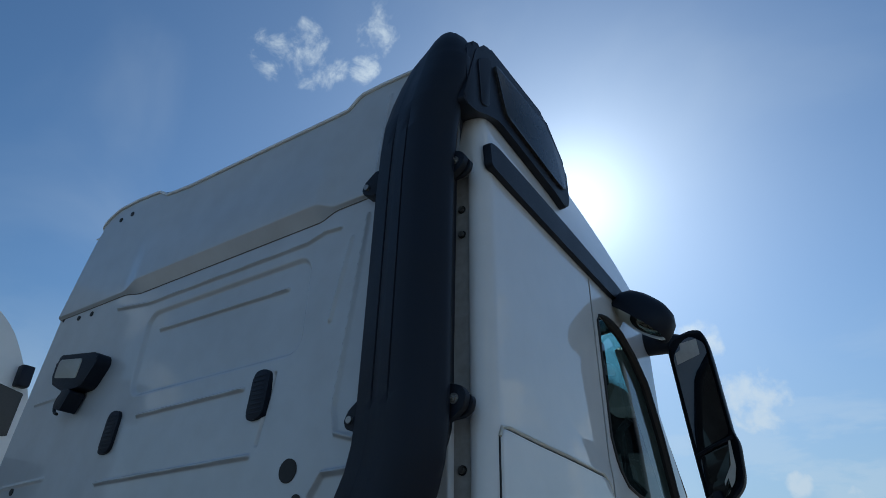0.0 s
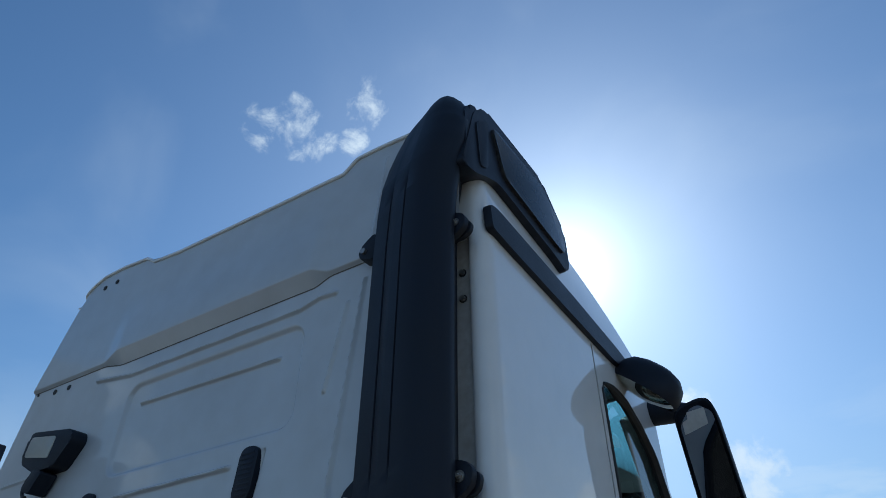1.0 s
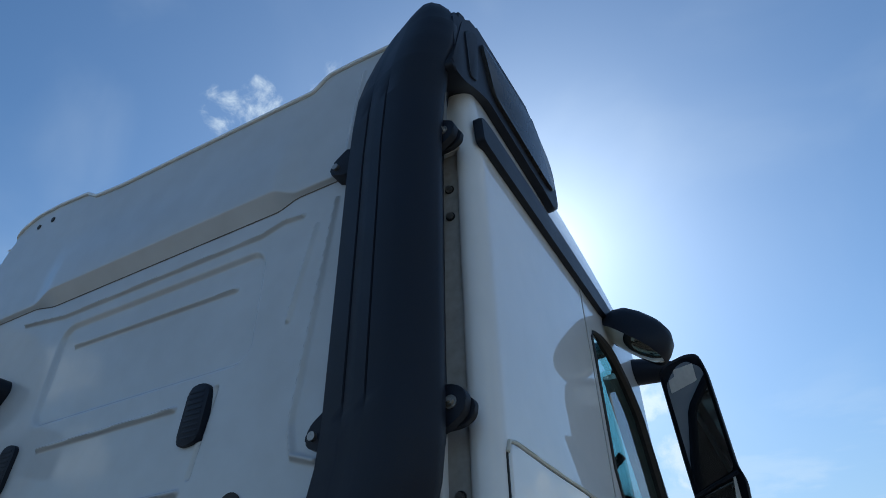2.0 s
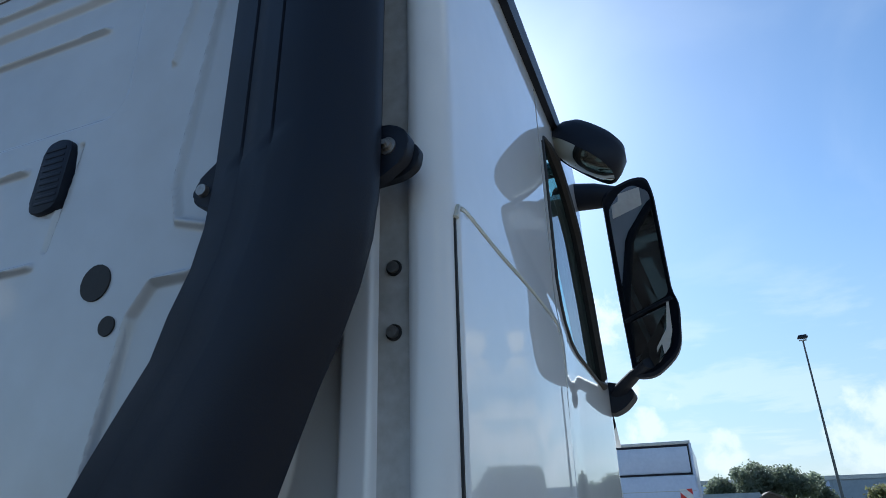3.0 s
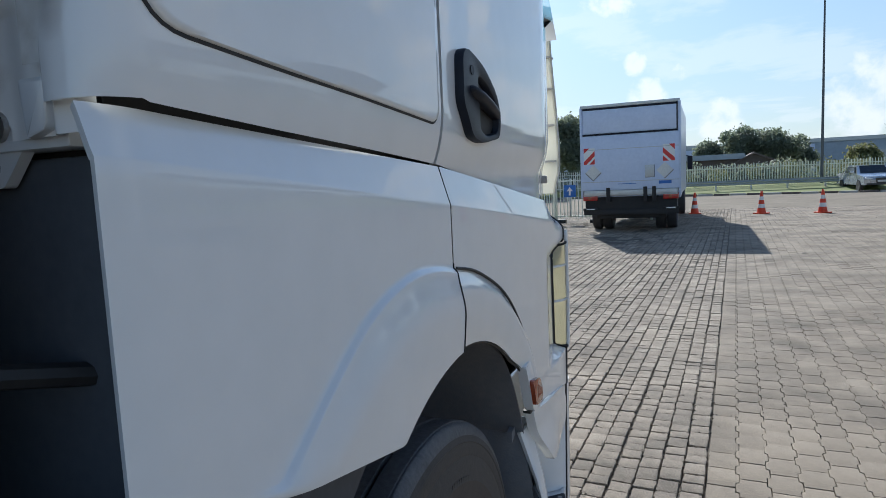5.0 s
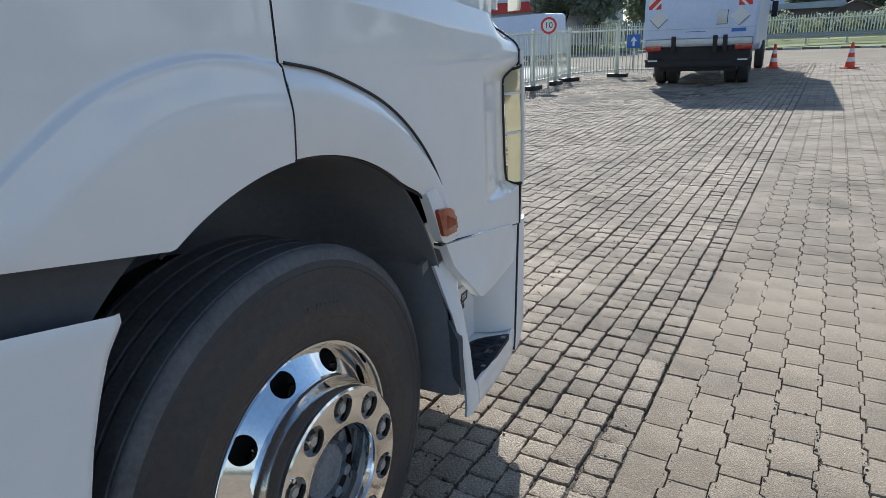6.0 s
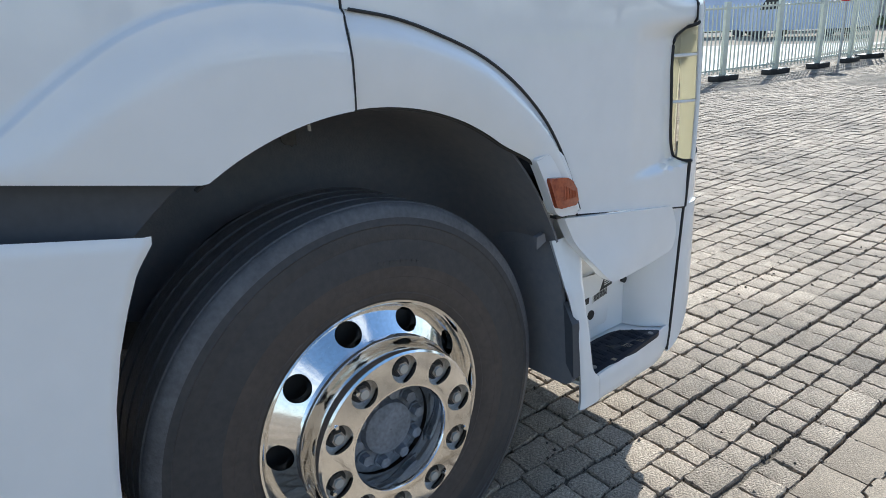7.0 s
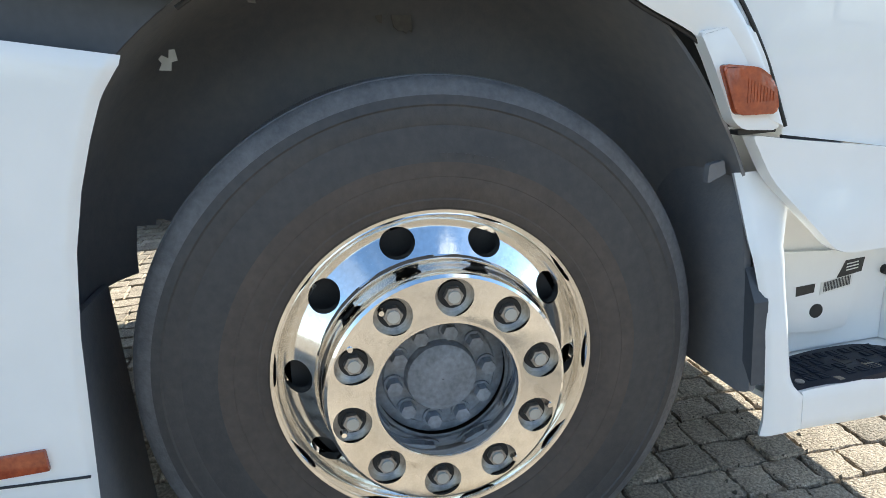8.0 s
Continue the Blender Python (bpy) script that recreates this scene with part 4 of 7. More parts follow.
part("roof_front", grid(lambda x, v: (x * side(1.5, 3.2 - 0.1 * v), 1.5 - 0.12 * v + 0.1 * (1 - x * x), roof_z(1.5) - 0.14 * v), span(-1, 1, 12), span(0, 1, 4)), WHITE, truck)
# corner deflector strip at the front edge
strip = part("corner_deflector", grid(lambda v, k: (1.0 + (0.055 + 0.020 * smooth(0.0, 0.16, v) - 0.028 * smooth(0.2, 1.0, v)) * k, 2.21 - 0.05 * k, 1.50 + 0.62 * v + 0.06 * v * k), span(0, 1, 18), span(0, 1, 4), 0.010), LENS, truck, "yellowed translucent corner deflector", angle=50)
part("edge_strip", tube([(1.002 + 0.055 + 0.020 * smooth(0.0, 0.16, v) - 0.028 * smooth(0.2, 1.0, v), 2.158, 1.50 + 0.68 * v) for v in span(0, 1.02, 18)], 0.0035, 6), PRIMER, strip)
for v in (0.2, 0.42, 0.64, 0.83):
    part("rib", box((1.0, 2.150, 1.50 + 0.66 * v - 0.004), (1.050 + 0.020 * (1 - v), 2.20, 1.50 + 0.66 * v + 0.004), 0.002), PRIMER, strip)
part("hinge", box((1.03, 1.965, 1.545), (1.065, 1.99, 1.575), 0.006), STEEL, truck)

# fender
def f_crease(y):
    return 1.604 - 0.105 * y if y < 1.6 else 1.436 - 0.105 * (y - 1.6)


def f_top(y):
    return bottom(y) - 0.005


def arch_in(y):
    return 0.607 + math.sqrt(max(0.0, 0.605 ** 2 - (y - 0.80) ** 2))


OUT_Y = (0.10, 0.19, 0.27, 0.343, 0.42, 0.503, 0.60, 0.70, 0.785, 0.90, 1.0, 1.105, 1.19, 1.273, 1.338, 1.397, 1.443)
OUT_Z = (1.13, 1.215, 1.275, 1.326, 1.370, 1.398, 1.412, 1.406, 1.390, 1.368, 1.335, 1.290, 1.237, 1.165, 1.088, 0.985, 0.87)


def arch_out(y):
    """Outer curve of the arch bulge, rounded between its knots."""
    i = min(max(sum(1 for k in OUT_Y if k <= y) - 1, 0), len(OUT_Y) - 2)
    def slope(j):
        a, b = max(j - 1, 0), min(j + 1, len(OUT_Y) - 1)
        return (OUT_Z[b] - OUT_Z[a]) / (OUT_Y[b] - OUT_Y[a])
    h = OUT_Y[i + 1] - OUT_Y[i]
    t = (y - OUT_Y[i]) / h
    if not 0.0 <= t <= 1.0:
        return lerp_pts(OUT_Y, OUT_Z, y)
    return (2 * t ** 3 - 3 * t * t + 1) * OUT_Z[i] + (t ** 3 - 2 * t * t + t) * h * slope(i) + (3 * t * t - 2 * t ** 3) * OUT_Z[i + 1] + (t ** 3 - t * t) * h * slope(i + 1)


def fend_x(y, z):
    zc, zt = f_crease(y), f_top(y)
    x = 1.140 - 0.018 * smooth(0.9, 2.0, y)
    if y > 1.85:
        x -= 0.26 * (y - 1.85) ** 2
    # pocket of the headlamp, and the brow that falls in above it
    p = max(0.0, (y - 1.66) / 0.27)
    x -= 0.037 * p * smooth(0.0, 0.25, p) * smooth(0.897, 0.915, z) * (1 - smooth(1.275, 1.335, z))
    x -= 0.092 * smooth(1.72, 1.99, y) ** 2 * smooth(1.362, 1.48, z)
    if z > zc:
        k = (z - zc) / (zt - zc)
        x -= 0.024 * k
    if y < 0.04:
        x -= 0.014 * ((0.04 - y) / 0.06) ** 2
    return x


def fend_low(y):
    if y <= 0.488:
        return lerp_pts((-0.03, 0.03, 0.15, 0.488), (1.24, 1.214, 1.197, 1.13), y)
    return arch_in(y)


def head_left(z):
    return lerp_pts((0.900, 0.915, 0.935, 0.965, 1.00, 1.095, 1.19, 1.262, 1.285, 1.306), (2.0, 1.982, 1.964, 1.950, 1.943, 1.935, 1.926, 1.929, 1.942, 1.972), z)


MARKER = ((1.296, 0.988), (1.366, 0.978), (1.397, 0.955), (1.408, 0.900), (1.327, 0.903))
FOOT = ((1.262, 1.040), (1.286, 0.993), (1.330, 0.893), (1.350, 0.877), (1.424, 0.870), (1.413, 0.905), (1.388, 0.985), (1.352, 1.05))


def banded(v, marks):
    """Row heights that keep to the creases: v from 0 to 1 over equal bands."""
    n = len(marks) - 1
    i = min(int(v * n), n - 1)
    return marks[i] + (marks[i + 1] - marks[i]) * (v * n - i)


def rear_fender(y, v):
    z0, z1, zc = fend_low(y), f_top(y), f_crease(y)
    zo = arch_out(y) if y > 0.10 else z0 + 0.02
    zo = min(max(zo, z0 + 0.02), zc - 0.02)
    z = banded(v, (z0, max(z0 + 0.005, zo - 0.05), zo, zc, z1))
    x = fend_x(y, z)
    if z < zo and y > 0.10:
        w = max(0.02, zo - z0)
        d = zo - z
        x += (0.009 * min(1.0, d / 0.010) + 0.017 * smooth(0.0, min(w, 0.10), d)) * smooth(0.10, 0.24, y) - 0.010 * (d / w) ** 2
    return (x, y + 0.004 * (1 - smooth(-0.02, 0.20, y)) * smooth(zc, z1, z), z)


for sgn in (1, -1):
    def rf(y, v):
        p = rear_fender(y, v)
        return (sgn * p[0], p[1], p[2])
    part("rear_fender", grid(rf, span(-0.020, 0.06, 10) + span(0.07, 0.783, 60), span(0, 1, 80), 0.012), WHITE, truck, "white fender behind the wheel arch", angle=50)

    def ff(y, v):
        z0 = arch_out(y) if y < 1.443 else 0.8587 - 0.185 * (y - 1.443)
        z = banded(v, (z0, (z0 + f_crease(y)) / 2, f_crease(y), f_top(y)))
        return (sgn * fend_x(y, z), y, z)
    front = grid(ff, span(0.789, 1.88, 68) + span(1.884, 1.996, 34), span(0, 1, 96))
    bmesh.ops.delete(front, geom=[f for f in front.faces if 0.904 < f.calc_center_median().z < 1.306 and f.calc_center_median().y > head_left(f.calc_center_median().z)], context="FACES")
    part("front_fender", front, WHITE, truck, "white front corner panel", angle=50)
    part("panel_gap", tube([(sgn * (fend_x(0.786, z) - 0.004), 0.786, z) for z in span(1.395, 1.585, 8)], 0.0035, 6), SEAL, truck)

    part("arch_joint", tube([(sgn * (rear_fender(0.783, v)[0] + 0.0005), 0.786, rear_fender(0.783, v)[2]) for v in span(0.0, 0.52, 24)], 0.0017, 6), SEAL, truck)
    part("panel_gap", tube([(sgn * (fend_x(y, 0.80) - 0.005), y, 0.8587 - 0.185 * (y - 1.443) - 0.003) for y in span(1.448, 1.992, 20)], 0.0036, 6), SEAL, truck)
    # front arch trim between the two curves
    def trim(k, v):
        q = radians(91.0 - 63.0 * k)
        r = 0.605 + 0.032 * smooth(radians(54), radians(38), q)
        inner = Vector((0.80 + r * math.cos(q), 0.607 + r * math.sin(q)))
        yo = 0.789 + (1.443 - 0.789) * (1 - (1 - k) ** 1.25)
        outer = Vector((yo, arch_out(yo)))
        p = inner.lerp(outer, v)
        x = 1.138 + 0.020 * math.sin(min(1.0, v * 1.02 + 0.12) * math.pi * 0.62) - 0.020 * smooth(0.75, 1.0, v)
        return (sgn * x, p.x, p.y)
    trim_ob = part("arch_trim", grid(trim, span(0, 1, 44), span(0, 1, 14), 0.010), WHITE, truck, "white wheel arch trim", angle=50)
    part("arch_edge", tube([(sgn * 1.134, 0.80 + r * math.cos(q), 0.607 + r * math.sin(q)) for q in span(radians(122), radians(36), 50) for r in (0.603 + 0.032 * smooth(radians(54), radians(38), q),)], 0.004, 6), SEAL, truck)
    part("arch_gap", tube([(sgn * (1.141 - 0.0035 * smooth(0.9, 1.45, y)), y + 0.004 * smooth(1.0, 1.3, y), arch_out(y) + 0.001) for y in span(0.80, 1.442, 60)], 0.0034, 6), SEAL, truck, "dark gap above the arch trim")
    foot = part("trim_foot", prism(rounded(FOOT, [0.01, 0.012, 0.02, 0.016, 0.016, 0.01, 0.02, 0.02], 4), lambda a, b, d: (sgn * d, a, b), 1.128, 1.156, 0.006), WHITE, truck)
    part("foot_joint", prism(rounded([(1.350, 0.876), (1.425, 0.874), (1.425, 0.866), (1.352, 0.866)], 0.003, 2), lambda a, b, d: (sgn * d, a, b), 1.118, 1.141), SEAL, truck)
    if sgn > 0:
        am = part("side_marker", prism(rounded(MARKER, 0.012, 4), X_, 1.14, 1.168, 0.006), AMBER, truck, "amber side marker lamp", angle=40)
        for i in range(9):
            y = 1.345 + 0.006 * i
            part("lens_rib", box((1.166, y, 0.922), (1.1690, y + 0.0025, 0.962 - 0.003 * i)), AMBER, am, smooth=False)

# bumper corner, headlamp and front
for sgn in (1, -1):
    part("bumper_corner", grid(lambda k, z: (sgn * (0.80 + 0.314 * math.cos(k * math.pi / 2) ** 0.6 if k < 1 else 0.0), 2.012 + 0.24 * math.sin(k * math.pi / 2) ** 1.5, z), span(0, 0.999, 18), span(0.42, 0.912, 14)), WHITE, truck, "white front bumper corner", angle=60)
    part("brow_corner", grid(lambda k, z: (sgn * (0.80 + (fend_x(1.996, z) - 0.808) * math.cos(k * math.pi / 2) ** 0.6), 2.002 + 0.25 * math.sin(k * math.pi / 2) ** 1.5, z), span(0, 0.999, 16), span(1.315, 1.50, 12)), WHITE, truck, "white corner above the headlamp", angle=60)
    part("bumper_gap", tube([(sgn * (fend_x(1.996, 0.8) - 0.001), 1.998 + 0.09 * (z - 0.76), z) for z in span(0.755, 0.908, 6)], 0.0055, 7), SEAL, truck, "black bumper seal")
    part("bumper_gap", tube([(sgn * fend_x(1.996, z), 1.999, z) for z in span(1.318, 1.492, 20)], 0.0055, 7), SEAL, truck, "black bumper seal")
    part("bumper_front", box((-0.8 if sgn > 0 else 0.79, 2.255, 0.38), (0.8 if sgn > 0 else 0.80, 2.275, 1.5), 0.004), WHITE, truck) if sgn > 0 else None
BAR = ((1.114, 2.016, 0.885), (1.120, 2.014, 0.92), (1.123, 2.013, 1.09), (1.123, 2.007, 1.23), (1.125, 1.999, 1.30), (1.124, 2.000, 1.370))


def bar_at(z):
    return Vector((lerp_pts([p[2] for p in BAR], [p[0] for p in BAR], z), lerp_pts([p[2] for p in BAR], [p[1] for p in BAR], z), z))


def head_face(k, z, out=0.0):
    """Lamp cover, from its seal to the outer bar."""
    a = Vector((fend_x(head_left(z), z), head_left(z), z))
    return a.lerp(bar_at(z), k) + Vector((0.010 * math.sin(math.pi * k) + out, -0.004 * math.sin(math.pi * k), 0))


hl = part("headlamp", grid(lambda k, z: head_face(k, z), span(0, 1, 16), span(0.904, 1.306, 36)), COVER, truck, "clear yellowed headlamp cover", angle=60)
hl.visible_shadow = False
part("seal", tube([head_face(0.0, z, 0.002) for z in span(0.902, 1.306, 40)], 0.005, 7), SEAL, hl, "black lamp seal")
part("outer_bar", tube([bar_at(z) + Vector((0.003, 0, 0)) for z in span(0.895, 1.365, 24)], 0.007, 10), WHITE, hl, "white outer edge of the lamp")
for z in (1.092, 1.228):
    part("divider", tube([head_face(k, z, -0.004) for k in span(0.06, 1.0, 14)], 0.0055, 7), WHITE, hl)
part("upper_seal", tube([head_face(k, 1.306 + 0.014 * k) for k in span(0.0, 0.97, 14)], 0.005, 7), SEAL, hl)
part("lower_edge", tube([head_face(k, 0.904) for k in span(0.0, 1.0, 14)], 0.006, 7), SEAL, hl)
part("reflector_wall", grid(lambda k, z: (1.118 - 0.056 * k - 0.012 * smooth(1.0, 1.3, z) * k, 2.022 + 0.008 * k, z), span(0, 1, 6), span(0.90, 1.31, 10), 0.004), LENS, hl, "cream inner lamp wall")
part("reflector_bowl", grid(lambda k, z: (1.052 - 0.012 * math.sin(math.pi * k), 1.915 + 0.115 * k, z), span(0, 1, 10), span(0.895, 1.32, 14), 0.004), ALU, hl, "bright inner reflector", angle=60)
part("lamp_shelf", box((1.05, 1.95, 0.892), (1.112, 2.03, 0.902), 0.003), LENS, hl)
far_lamp = part("headlamp", grid(lambda k, z: (-head_face(k, z).x, *head_face(k, z)[1:]), span(0, 1, 16), span(0.904, 1.306, 36)), COVER, truck, "clear yellowed headlamp cover", angle=60)
far_lamp.visible_shadow = False
part("outer_bar", tube([(-bar_at(z).x - 0.003, bar_at(z).y, z) for z in span(0.895, 1.365, 24)], 0.007, 10), WHITE, far_lamp)
part("reflector_bowl", grid(lambda k, z: (-1.052 + 0.012 * math.sin(math.pi * k), 1.915 + 0.115 * k, z), span(0, 1, 10), span(0.895, 1.32, 14), 0.004), ALU, far_lamp, angle=60)
# ---------------------------------------------------------------- wheel
WY, WZ = 0.81, 0.490


def pierced(place, t0, t1, s0, s1, ct, cs, rt, rs, deep, bm, n=28, cup=None):
    """One cell of a surface with a round hole, and the hole's wall going in by deep (a vector)."""
    tc, sc = (t0 + t1) / 2, (s0 + s1) / 2
    rim, hole = [], []
    for i in range(n):
        q = 2 * math.pi * (i + 0.5) / n
        c, s = math.cos(q), math.sin(q)
        k = 1.0 / max(abs(c), abs(s))
        rim.append((tc + (t1 - t0) / 2 * c * k, sc + (s1 - s0) / 2 * s * k))
        hole.append((ct + rt * c, cs + rs * s))
    rings = []
    for f in (0.0, 0.5, 0.85, 1.0):
        rings.append([bm.verts.new(place(a[0] + (b[0] - a[0]) * f, a[1] + (b[1] - a[1]) * f)) for a, b in zip(rim, hole)])
    last = [Vector(place(*h)) for h in hole]
    rings.append([bm.verts.new(p + deep * 0.15) for p in last])
    rings.append([bm.verts.new(p + deep) for p in last])
    for a, b in zip(rings, rings[1:]):
        for i in range(n):
            bm.faces.new((a[i], a[(i + 1) % n], b[(i + 1) % n], b[i]))
    return bm


def tyre_bm():
    prof = [(0.80, 0.286), (0.785, 0.30), (0.772, 0.36), (0.775, 0.43), (0.785, 0.48), (0.805, 0.495)]
    xs = (0.848, 0.900, 0.952, 1.004)
    edge = [(0.805, 0.495)]
    for gx in xs:
        edge += [(gx - 0.006, 0.510), (gx - 0.004, 0.496), (gx + 0.004, 0.496), (gx + 0.006, 0.510)]
    edge += [(1.046, 0.5115), (1.0535, 0.5105), (1.0548, 0.5060), (1.0580, 0.5055), (1.0592, 0.5085), (1.063, 0.5070), (1.070, 0.499), (1.0765, 0.486), (1.079, 0.480)]
    wall = [(1.080, 0.476), (1.0835, 0.466), (1.0815, 0.463), (1.086, 0.437), (1.0850, 0.4345), (1.091, 0.405), (1.0935, 0.378), (1.0925, 0.354), (1.0915, 0.3525), (1.092, 0.350), (1.089, 0.33), (1.083, 0.316), (1.084, 0.313), (1.079, 0.303), (1.068, 0.290)]
    def grown(points):
        return [(x, r + 0.06 * max(0.0, r - 0.40)) for x, r in points]
    bands = [lathe(grown(p), 128, centre=(WY, WZ)) for p in (prof, edge, edge[-1:] + wall[:7], wall[6:])]
    for bm in bands:
        for v in bm.verts:
            v.co.z = max(v.co.z, 0.003)
    return bands


def rim_surface(q, s):
    """Rim outside, s from 0 at the flange to 1 at the disc's outer edge."""
    ks = (0.0, 0.08, 0.60, 0.68, 0.76, 0.90, 0.96, 1.0)
    xs = lerp_pts(ks, (1.048, 1.053, 1.092, 1.100, 1.114, 1.152, 1.163, 1.166), s)
    rs = lerp_pts(ks, (0.279, 0.275, 0.221, 0.2155, 0.2125, 0.2095, 0.207, 0.202), s)
    return (xs, WY + rs * math.cos(q), WZ + rs * math.sin(q))


def disc_surface(q, r):
    return (1.166 - 0.002 * smooth(0.13, 0.12, r), WY + r * math.cos(q), WZ + r * math.sin(q))


def rim_bm():
    bm = bmesh.new()
    step = 2 * math.pi / 10
    for i in range(10):
        q0 = radians(12) + step * i
        sub = 6
        for s0, s1, m in ((0.0, 0.08, 2), (0.60, 1.0, 10)):
            grid(rim_surface, span(q0, q0 + step, sub), span(s0, s1, m), bm=bm)
        rt = 0.0305 / 0.2475
        pierced(rim_surface, q0, q0 + step, 0.08, 0.60, q0 + step / 2, 0.335, rt, 0.235, Vector((-0.022, 0, 0)), bm)
        # nut pockets
        p0 = radians(10.5) + step * i
        pierced(disc_surface, p0 - step / 2, p0 + step / 2, 0.128, 0.202, p0, 0.1675, 0.0325 / 0.1675, 0.0325, Vector((-0.022, 0, 0)), bm)
    # bore and flange
    lathe([(1.166, 0.128), (1.1655, 0.1235), (1.160, 0.1205), (1.10, 0.119)], 80, bm, (WY, WZ))
    lathe([(1.048, 0.279), (1.044, 0.2825), (1.054, 0.284), (1.072, 0.2855), (1.078, 0.290), (1.079, 0.2955), (1.075, 0.2985), (1.068, 0.2985), (1.062, 0.294)], 96, bm, (WY, WZ))
    bmesh.ops.remove_doubles(bm, verts=bm.verts[:], dist=0.0003)
    return bm


wheel = new("wheel")
wheel.parent = truck
tagged(wheel, "front wheel with polished aluminium rim")
inner_wall, tread_band, outer_wall, bead_wall = tyre_bm()
tyre = part("tyre", outer_wall, RUBBER, wheel, "black worn truck tyre", angle=30)
for q0, r, n, w in ((86, 0.385, 8, 1.5), (250, 0.385, 8, 1.5)):
    for i in range(n):
        qa, h = radians(q0 - i * w * 1.45), 0.016 if w > 2 else 0.008
        bm = bmesh.new()
        ring = []
        for a, rr in ((0, r - h), (w, r - h), (w, r + h), (0, r + h)):
            qq = qa - radians(a)
            ring.append((WY + rr * math.cos(qq), WZ + rr * math.sin(qq)))
        part("sidewall_mark", prism(ring, X_, 1.082, 1.0925 + (0.0008 if r < 0.4 else -0.0032), 0.0), RUBBER, tyre, smooth=False)
part("bead_band", bead_wall, RUBBER_DUST, tyre, "brownish dusty band of sidewall", angle=30)
part("inner_sidewall", inner_wall, RUBBER, tyre, angle=30)
part("tread", tread_band, TREAD, tyre, "grey worn ribbed tread", angle=30)
part("rim", rim_bm(), ALU, wheel, "polished aluminium rim with ten hand holes", angle=40)
# Plain black disc added so the hand holes read dark.
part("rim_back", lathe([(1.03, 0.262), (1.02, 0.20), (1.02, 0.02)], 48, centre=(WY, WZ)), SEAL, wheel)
part("pocket_floor", lathe([(1.1445, 0.205), (1.1445, 0.122)], 48, centre=(WY, WZ)), STEEL, wheel)
for i in range(10):
    q = radians(10.5) + 2 * math.pi * i / 10
    y, z = WY + 0.1675 * math.cos(q), WZ + 0.1675 * math.sin(q)
    nut = part("wheel_nut", hexnut(1.162, y, z, 0.0175, 0.02), STEEL, wheel, "dull steel wheel nut")
    part("stud_tip", cylinder((1.150, y, z), (1.1655, y, z), 0.0115, 0.0105, 14), GALV, nut)
    part("nut_washer", cylinder((1.144, y, z), (1.150, y, z), 0.0245, 0.0235, 24), SEAL, nut)
for q in (118, 142, -22, -58, 190):
    y, z = WY + 0.1865 * math.cos(radians(q + 4)), WZ + 0.1865 * math.sin(radians(q + 4))
    part("rim_stud", cylinder((1.160, y, z), (1.170, y, z), 0.0068, 0.0045, 12), ALU, wheel)
hub = part("hub", lathe([(1.085, 0.121), (1.087, 0.104), (1.092, 0.100), (1.096, 0.066), (1.112, 0.062), (1.118, 0.050), (1.120, 0.02), (1.120, 0.001)], 64, centre=(WY, WZ)), HUB, wheel, "dirty blue-grey hub")
for i in range(10):
    q = radians(4) + 2 * math.pi * i / 10
    y, z = WY + 0.085 * math.cos(q), WZ + 0.085 * math.sin(q)
    b = part("hub_bolt", hexnut(1.117, y, z, 0.0148, 0.022), HUB, hub)
    part("flange", cylinder((1.092, y, z), (1.0985, y, z), 0.0185, 0.018, 18), HUB, hub)
# the other front wheel
other = new("wheel")
other.parent = truck
part("tyre", lathe([(-0.80, 0.286), (-0.785, 0.36), (-0.805, 0.487), (-1.02, 0.493), (-1.056, 0.466), (-1.083, 0.36), (-1.066, 0.29)], 64, centre=(WY, WZ)), RUBBER, other)
part("rim", lathe([(-1.07, 0.297), (-1.04, 0.277), (-1.166, 0.206), (-1.166, 0.12), (-1.10, 0.10), (-1.10, 0.001)], 64, centre=(WY, WZ)), ALU, other)
part("front_axle", cylinder((-0.85, WY, WZ - 0.03), (0.85, WY, WZ - 0.03), 0.06, n=14), DARK, truck)

# wheel arch liner: a shell that rounds off into its inner wall
LINER_X = (1.106, 1.06, 1.00, 0.94, 0.88, 0.82, 0.76, 0.71, 0.68, 0.662, 0.655, 0.655)
LINER_R = (0.622, 0.6225, 0.623, 0.622, 0.618, 0.608, 0.59, 0.562, 0.53, 0.49, 0.44, 0.34)


def liner(q, k):
    r = LINER_R[k] + 0.004 * math.sin(q * 9) * (1 - smooth(2, 6, k))
    return (LINER_X[k], 0.80 + r * math.cos(q), 0.607 + r * math.sin(q))


for sgn in (1, -1):
    shell = grid(lambda q, k: (sgn * liner(q, k)[0], *liner(q, k)[1:]), span(radians(184), radians(-2), 124), list(range(12)), 0.006)
    # broken away at its inner rear foot
    gone = []
    for f in shell.faces:
        c = f.calc_center_median()
        if c.y < 0.5 and abs(c.x) < 0.83 and (c.z < 0.64 or (abs(c.x) < 0.70 and c.y > 0.25 and c.z < 0.74)):
            gone.append(f)
    bmesh.ops.delete(shell, geom=gone, context="FACES")
    part("wheel_liner", shell, LINER, truck, "black wheel arch liner, lightened in colour", angle=60)
# mud flap under the arch, ahead of the wheel
part("front_mudguard", prism(rounded([(0.72, 0.355), (1.128, 0.362), (1.160, 0.378), (1.150, 0.47), (1.126, 0.617), (1.10, 0.78), (0.72, 0.80)], [0.01, 0.02, 0.01, 0.02, 0.03, 0.02, 0.02], 4), Y_, 1.405, 1.392, 0.003), LINER, truck, "black rubber mudguard")
